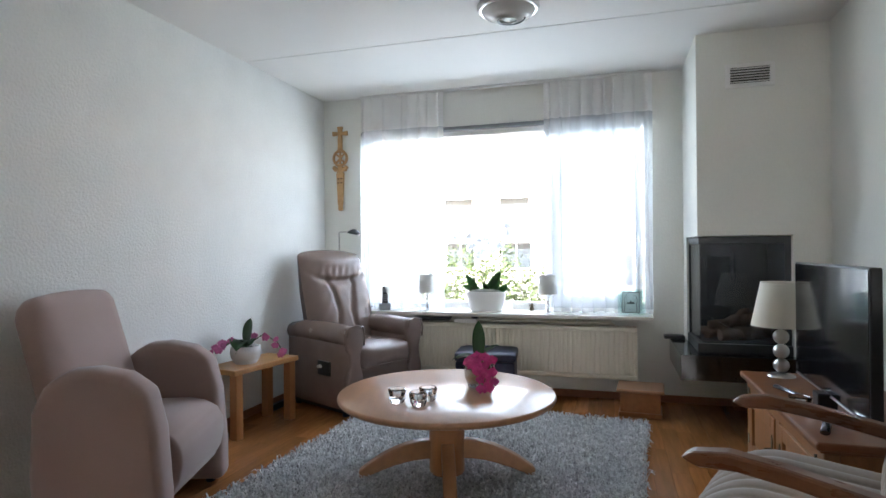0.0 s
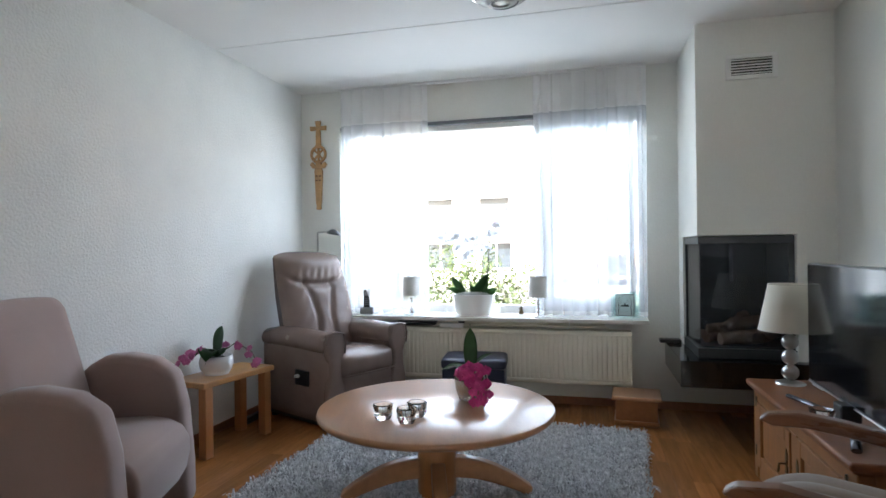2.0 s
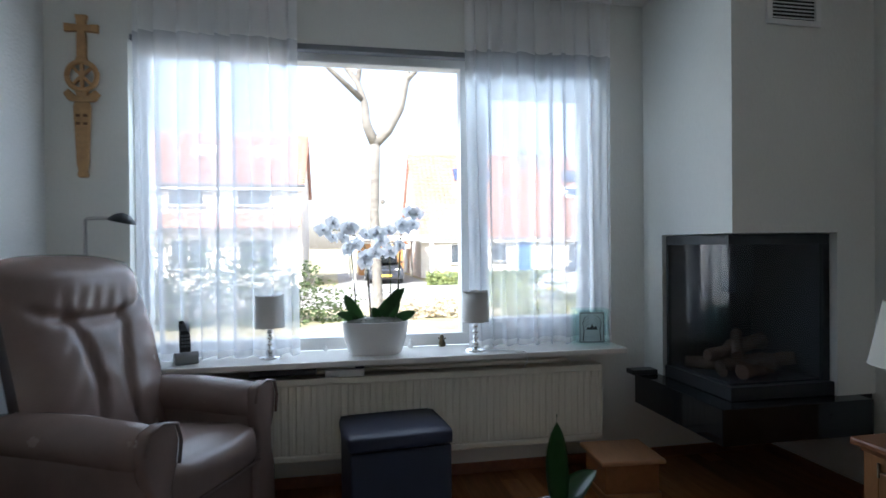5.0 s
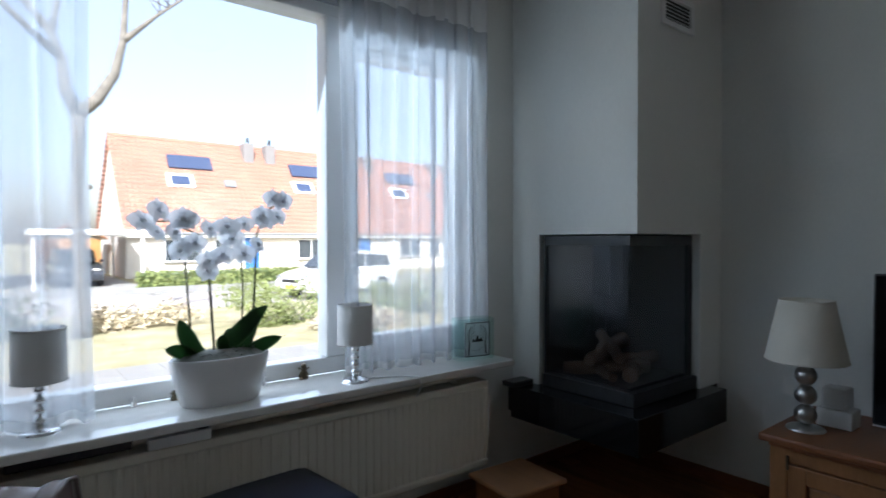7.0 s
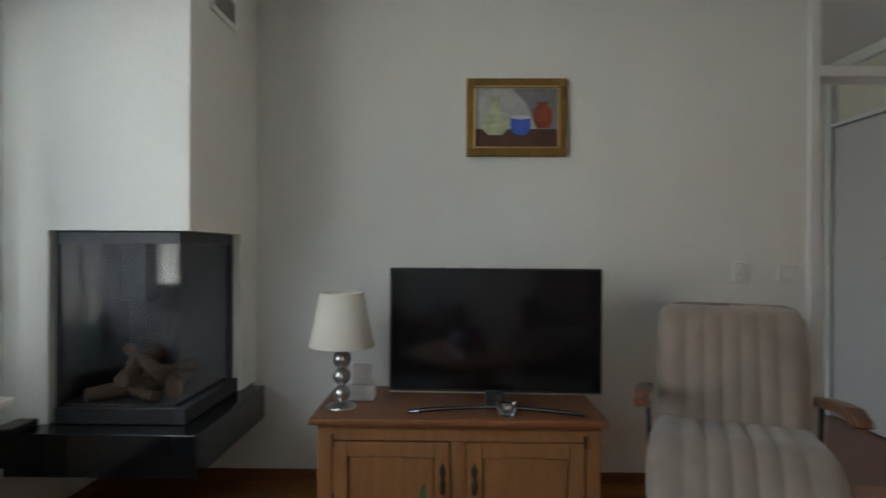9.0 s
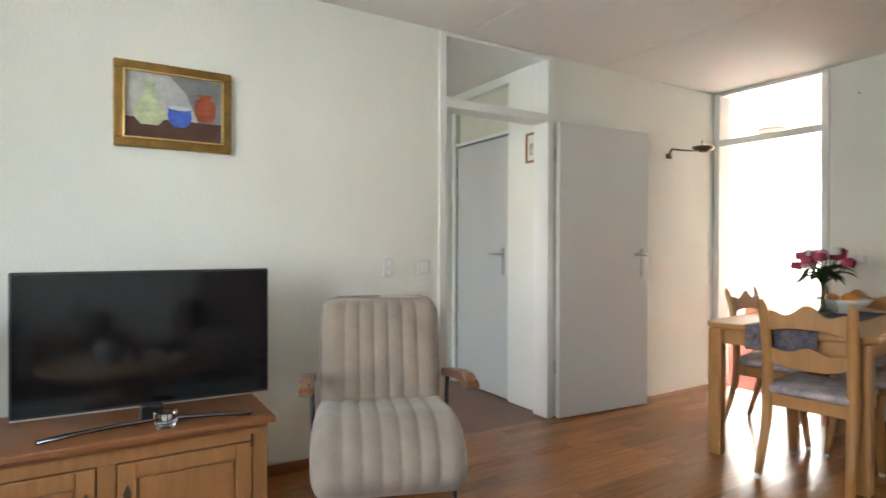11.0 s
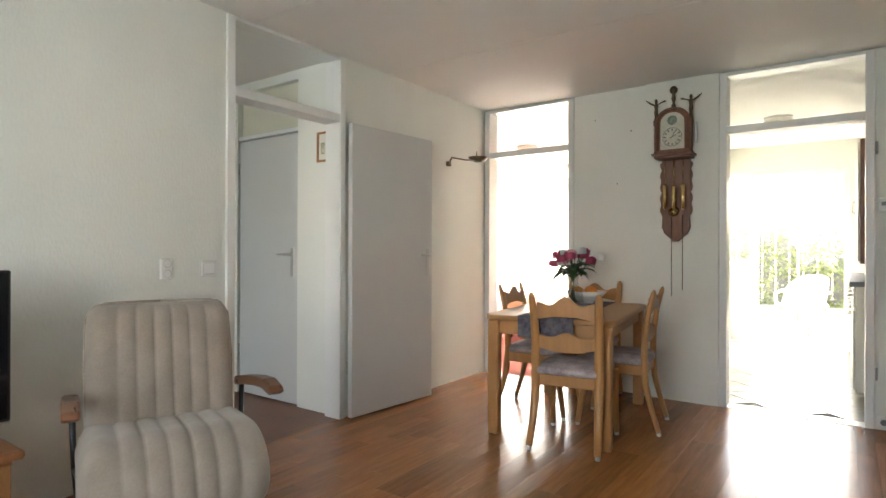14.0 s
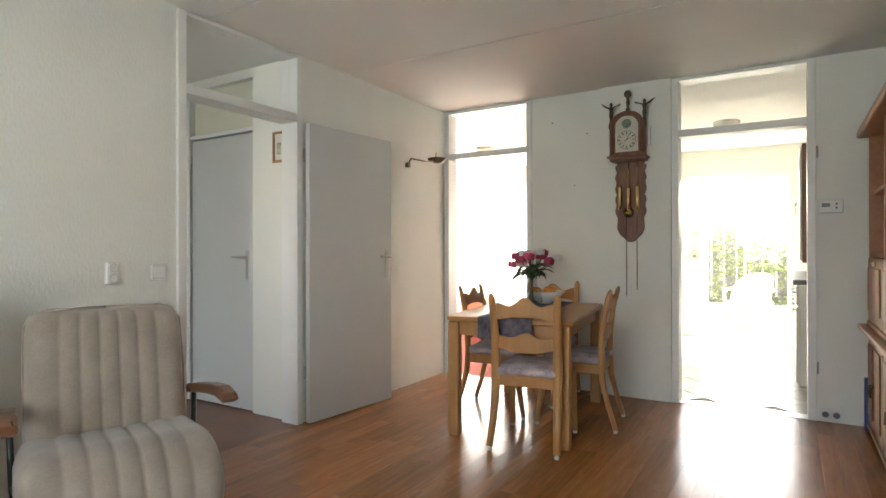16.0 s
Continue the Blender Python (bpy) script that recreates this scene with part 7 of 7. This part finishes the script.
h, rf, on_roof, opening = gable_house("row_house", "row of low houses with a steep orange tile roof", 6.75, 46.0, 36.0, 45.0, 2.75, 8.05)
for k in range(5):
    x = 7.6 * k
    on_roof("solar_collector", 9.45 + x, 11.95 + x, 6.15, 6.95, 0.12, surface("solar_glass", (0.05, 0.07, 0.13), 0.15, var=0.2) if k == 0 else bpy.data.materials["solar_glass"])
    on_roof("roof_window", 9.2 + x, 10.65 + x, 4.95, 5.75, 0.10, WHITE)
    on_roof("roof_window_glass", 9.42 + x, 10.43 + x, 5.07, 5.60, 0.13, bpy.data.materials["solar_glass"])
    on_roof("roof_hatch", 12.4 + x, 13.1 + x, 5.12, 5.52, 0.10, GREYPL)
    for cx in (14.1, 15.55):
        ch = part("chimney", box(cx + x, 39.5, 6.6, cx + x + 0.65, 40.3, 8.25, 0.03), CONC, rf)
        part("chimney_pipe", lathe([(0, 8.25), (0.09, 8.25), (0.09, 8.65), (0, 8.65)], 10, pose(cx + x + 0.37, 39.9, 0)), IRON, ch)
    opening("front_door", 12.85 + x, 13.75 + x, 0.05, 2.2, BLUEP, 0, False)
    opening("front_window", 8.6 + x, 10.3 + x, 0.9, 2.0, DARKWIN, 1)
    opening("front_window", 11.2 + x, 12.1 + x, 1.0, 2.0, DARKWIN, 0)
h, rf, on_roof, opening = gable_house("corner_house", "white two-storey house with a red tile roof", -22.0, 0.1, 30.0, 38.0, 5.05, 7.85)
for x in (-1.3, -4.3, -7.4, -10.5):
    opening("upper_window", x - 1.5, x, 3.95, 4.75, DARKWIN, 0)
    opening("lower_window", x - 1.4, x + 0.1, 1.0, 2.3, DARKWIN, 1)
    on_roof("roof_window", x - 0.9, x + 0.2, 6.4, 7.0, 0.10, WHITE)
part("canopy", prism([(29.98, 3.60), (29.98, 3.0), (29.0, 2.85), (29.0, 2.95)], 9.0, "x", 0.0, -8.9), TILER, h, "tiled canopy between the storeys")
cp = thing("carport", pose(2.4, 30, GZ), "flat white carport between the houses", "carport")
part("roof", box(0, 0, 2.22, 4.2, 8, 2.46, 0.02), WHITE, cp)
for x in (0.1, 3.95):
    for y in (0.15, 7.7):
        part("post", box(x, y, 0, x + 0.12, y + 0.12, 2.22), WHITE, cp)
sh = thing("garden_shed", pose(3.2, 40.2, GZ), "orange-brown wooden shed behind the carport", "shed")
part("wall", box(0, 0, 0, 3, 2.5, 2.1), PINE, sh)
part("roof", prism([(-0.3, 2.05), (1.5, 2.8), (3.3, 2.05), (3.3, 2.15), (1.5, 2.92), (-0.3, 2.15)], 3.0, "y", 0.0, -0.3), CABTOP, sh)


def car(name, m, label, paint):
    c = thing(name, m, label, "car")
    # local: x forward, 4.3 m long, z up from the road
    body = [(-2.12, 0.30), (-2.16, 0.55), (-2.10, 0.95), (-1.95, 1.05), (-1.2, 1.06), (0.9, 1.02), (1.6, 0.92), (2.02, 0.78), (2.14, 0.55), (2.10, 0.28), (1.75, 0.22), (-1.8, 0.22)]
    part("body", prism(body, 1.74, "y", 0.07, -0.87), paint, c)
    cab = [(-2.02, 1.02), (-1.80, 1.45), (-1.50, 1.58), (-0.2, 1.62), (0.30, 1.54), (1.10, 1.02)]
    part("cabin", prism(cab, 1.46, "y", 0.10, -0.73), paint, c)
    for s in (-1, 1):
        y = s * 0.735
        part("side_window", prism([(-1.85, 1.06), (-1.68, 1.42), (-0.62, 1.50), (-0.62, 1.06)], 0.016, "y", 0, y - 0.008), DARKWIN, c)
        part("side_window", prism([(-0.54, 1.06), (-0.54, 1.50), (0.20, 1.47), (0.86, 1.06)], 0.016, "y", 0, y - 0.008), DARKWIN, c)
        part("mirror", soft_box(0.12, 0.16, 0.12, 0.03, pose(0.75, s * 0.94, 1.02), 0.0, 3), paint, c)
        part("headlight", soft_box(0.30, 0.34, 0.13, 0.04, pose(1.97, s * 0.62, 0.66, 0, 0, -s * 14), 0.0, 3), CHROME, c)
        for x in (-1.30, 1.32):
            w = part("wheel", lathe([(0, -0.11), (0.30, -0.11), (0.325, -0.09), (0.325, 0.09), (0.30, 0.11), (0, 0.11)], 28, pose(x, s * 0.80, 0.325, 90, 0, 0)), BLACKP, c)
            part("rim", lathe([(0, 0.0), (0.22, 0.0), (0.225, 0.012), (0, 0.012)], 24, pose(x, s * 0.915, 0.325, -s * 90, 0, 0)), GREYPL, w)
            for k in range(5):
                part("spoke", box(-0.024, 0.02, 0.0, 0.024, 0.215, 0.022, 0.004, pose(x, s * 0.915, 0.325, -s * 90, 0, 0) @ pose(0, 0, 0, 0, 0, 72 * k)), CHROME, w)
    part("windscreen", prism([(0.34, 1.53), (0.40, 1.55), (1.14, 1.06), (1.08, 1.04)], 1.30, "y", 0, -0.65), DARKWIN, c)
    part("grille", box(2.10, -0.45, 0.58, 2.15, 0.45, 0.68, 0.01), BLACKP, c)
    part("number_plate", box(2.13, -0.26, 0.38, 2.16, 0.26, 0.49, 0.004), surface("yellow_plate", (0.75, 0.50, 0.05), 0.5, var=0.05) if "yellow_plate" not in bpy.data.materials else bpy.data.materials["yellow_plate"], c)
    part("lower_intake", box(2.08, -0.6, 0.26, 2.13, 0.6, 0.36, 0.01), BLACKP, c)
    return c


CARW = surface("white_car_paint", (0.72, 0.73, 0.74), 0.2, var=0.03, coat=0.5, bump=0.0)
CARD = surface("dark_car_paint", (0.03, 0.035, 0.045), 0.2, var=0.05, coat=0.5, bump=0.0)
car("parked_car", pose(11.1, 21.3, GZ + 0.012, 0, 0, 192), "white parked hatchback on the road", CARW)
car("parked_car", pose(4.2, 33.0, GZ + 0.02, 0, 0, -90), "dark car parked under the carport", CARD)

# ---- back garden
structure("terrace", box(-6, -15, GZ - 0.1, 10, YB - 0.2, GB + 0.03), PAVE, "pale garden terrace", "terrace")
shrub("garden_hedge", 1.6, -12.2, (4.5, 0.7, 1.5), 5200, 0.12, 21, BUSH, "leafy green garden hedge behind the terrace", GB + 0.03)
gs = bmesh.new()
for k in range(40):
    bm_box(gs, -3 + 0.3 * k, -13.4, GB, -2.72 + 0.3 * k, -13.37, GB + 1.9)
tagged(mesh_object("garden_fence", gs, CONC), "grey wooden board fence round the garden", "fence", "", "stuff")
RATTAN = surface("white_rattan", (0.72, 0.70, 0.64), 0.7, var=0.12, scale=30, fine=160, bump=0.5)
gc = thing("garden_chair", pose(1.75, -6.9, GB + 0.03, 0, 0, 60), "white wicker garden chair on yellow legs", "chair")
part("seat", soft_box(0.48, 0.50, 0.07, 0.03, pose(0, 0, 0.40), 0.01, 4), RATTAN, gc)
part("backrest", bm_grid(bmesh.new(), 20, 8, lambda u, v: (-0.24 - 0.10 * v + 0.28 * abs(2 * u - 1) ** 2.5, 0.33 * math.sin((u - 0.5) * 2.6), 0.44 + v * (0.46 - 0.22 * abs(2 * u - 1) ** 3))), RATTAN, gc)
YEL = surface("bamboo_yellow", (0.62, 0.46, 0.12), 0.5, var=0.2)
for sx in (-0.2, 0.2):
    for sy in (-0.21, 0.21):
        part("leg", tube([(sx, sy, 0.40), (sx * 1.1, sy * 1.1, 0.0)], 0.017, 8), YEL, gc)
for sy in (-0.28, 0.28):
    part("arm", tube([(-0.2, sy, 0.64), (0.1, sy * 1.05, 0.64), (0.24, sy, 0.60), (0.24, sy * 0.9, 0.42)], 0.022, 8), RATTAN, gc)
pa = thing("garden_parasol", pose(1.95, -9.2, GB + 0.03), "closed blue-grey garden parasol", "parasol")
part("pole", tube([(0, 0, 0), (0, 0, 2.45)], 0.02, 8), STEEL, pa)
part("canopy", lathe([(0.03, 1.35), (0.13, 1.42), (0.15, 1.7), (0.10, 2.2), (0.02, 2.4)], 9), surface("parasol_cloth", (0.16, 0.18, 0.20), 0.9, var=0.2), pa)
part("foot", lathe([(0, 0), (0.25, 0), (0.25, 0.06), (0.04, 0.10), (0, 0.1)], 24), CONC, pa)

# ---------------------------------------------------------------- floor pieces
fl = bpy.data.objects["floor"]
rnd = random.Random(7)
WID = 0.0905
cols = int((XE - XW) / WID) + 1
meshes = {}
for i in range(cols):
    x0 = XW + i * WID
    x1 = min(XE, x0 + WID)
    y = YS - 0.02
    while y < 5.0:
        l = rnd.choice((0.6, 0.75, 0.9, 1.1)) if y > YS else rnd.choice((0.2, 0.35, 0.5, 0.65))
        l = min(l, 5.0 - y)
        key = (round(x1 - x0, 4), round(l, 3))
        if key not in meshes:
            b = box(0.0003, 0.0003, -0.006, key[0] - 0.0003, l - 0.0003, 0.0, 0.0003, None, 1)
            me = bpy.data.meshes.new("floor_strip")
            b.to_mesh(me)
            b.free()
            me.materials.append(OAKFLOOR)
            meshes[key] = me
        o = new("floor_strip", meshes[key])
        o.location = (x0, y, 0)
        o.parent = fl
        y += l
kf = bpy.data.objects["kitchen_bed"]
T = 0.33
KT = surface("kitchen_tile", (0.38, 0.365, 0.33), 0.25, var=0.2, scale=6, fine=40, bump=0.05, rand=0.08)
tb = box(-T / 2 + 0.003, -T / 2 + 0.003, -0.008, T / 2 - 0.003, T / 2 - 0.003, 0.0, 0.002, None, 1)
tm = bpy.data.meshes.new("tile")
tb.to_mesh(tm)
tb.free()
tm.materials.append(KT)
s2 = T / math.sqrt(2)
for i in range(-2, 14):
    for j in range(0, 22):
        x, y = 0.6 + i * s2, -1.45 - j * s2
        if (i + j) % 2 or not (0.6 < x < 2.45 and YB + 0.2 < y < -1.4):
            continue
        o = new("tile", tm)
        o.location, o.rotation_euler = (x, y, 0.0), (0, 0, radians(45))
        o.parent = kf
structure("kitchen_threshold", box(1.047, -1.32, -0.004, 1.966, -1.195, 0.004, 0.002), STEEL, "metal threshold strip", "threshold")
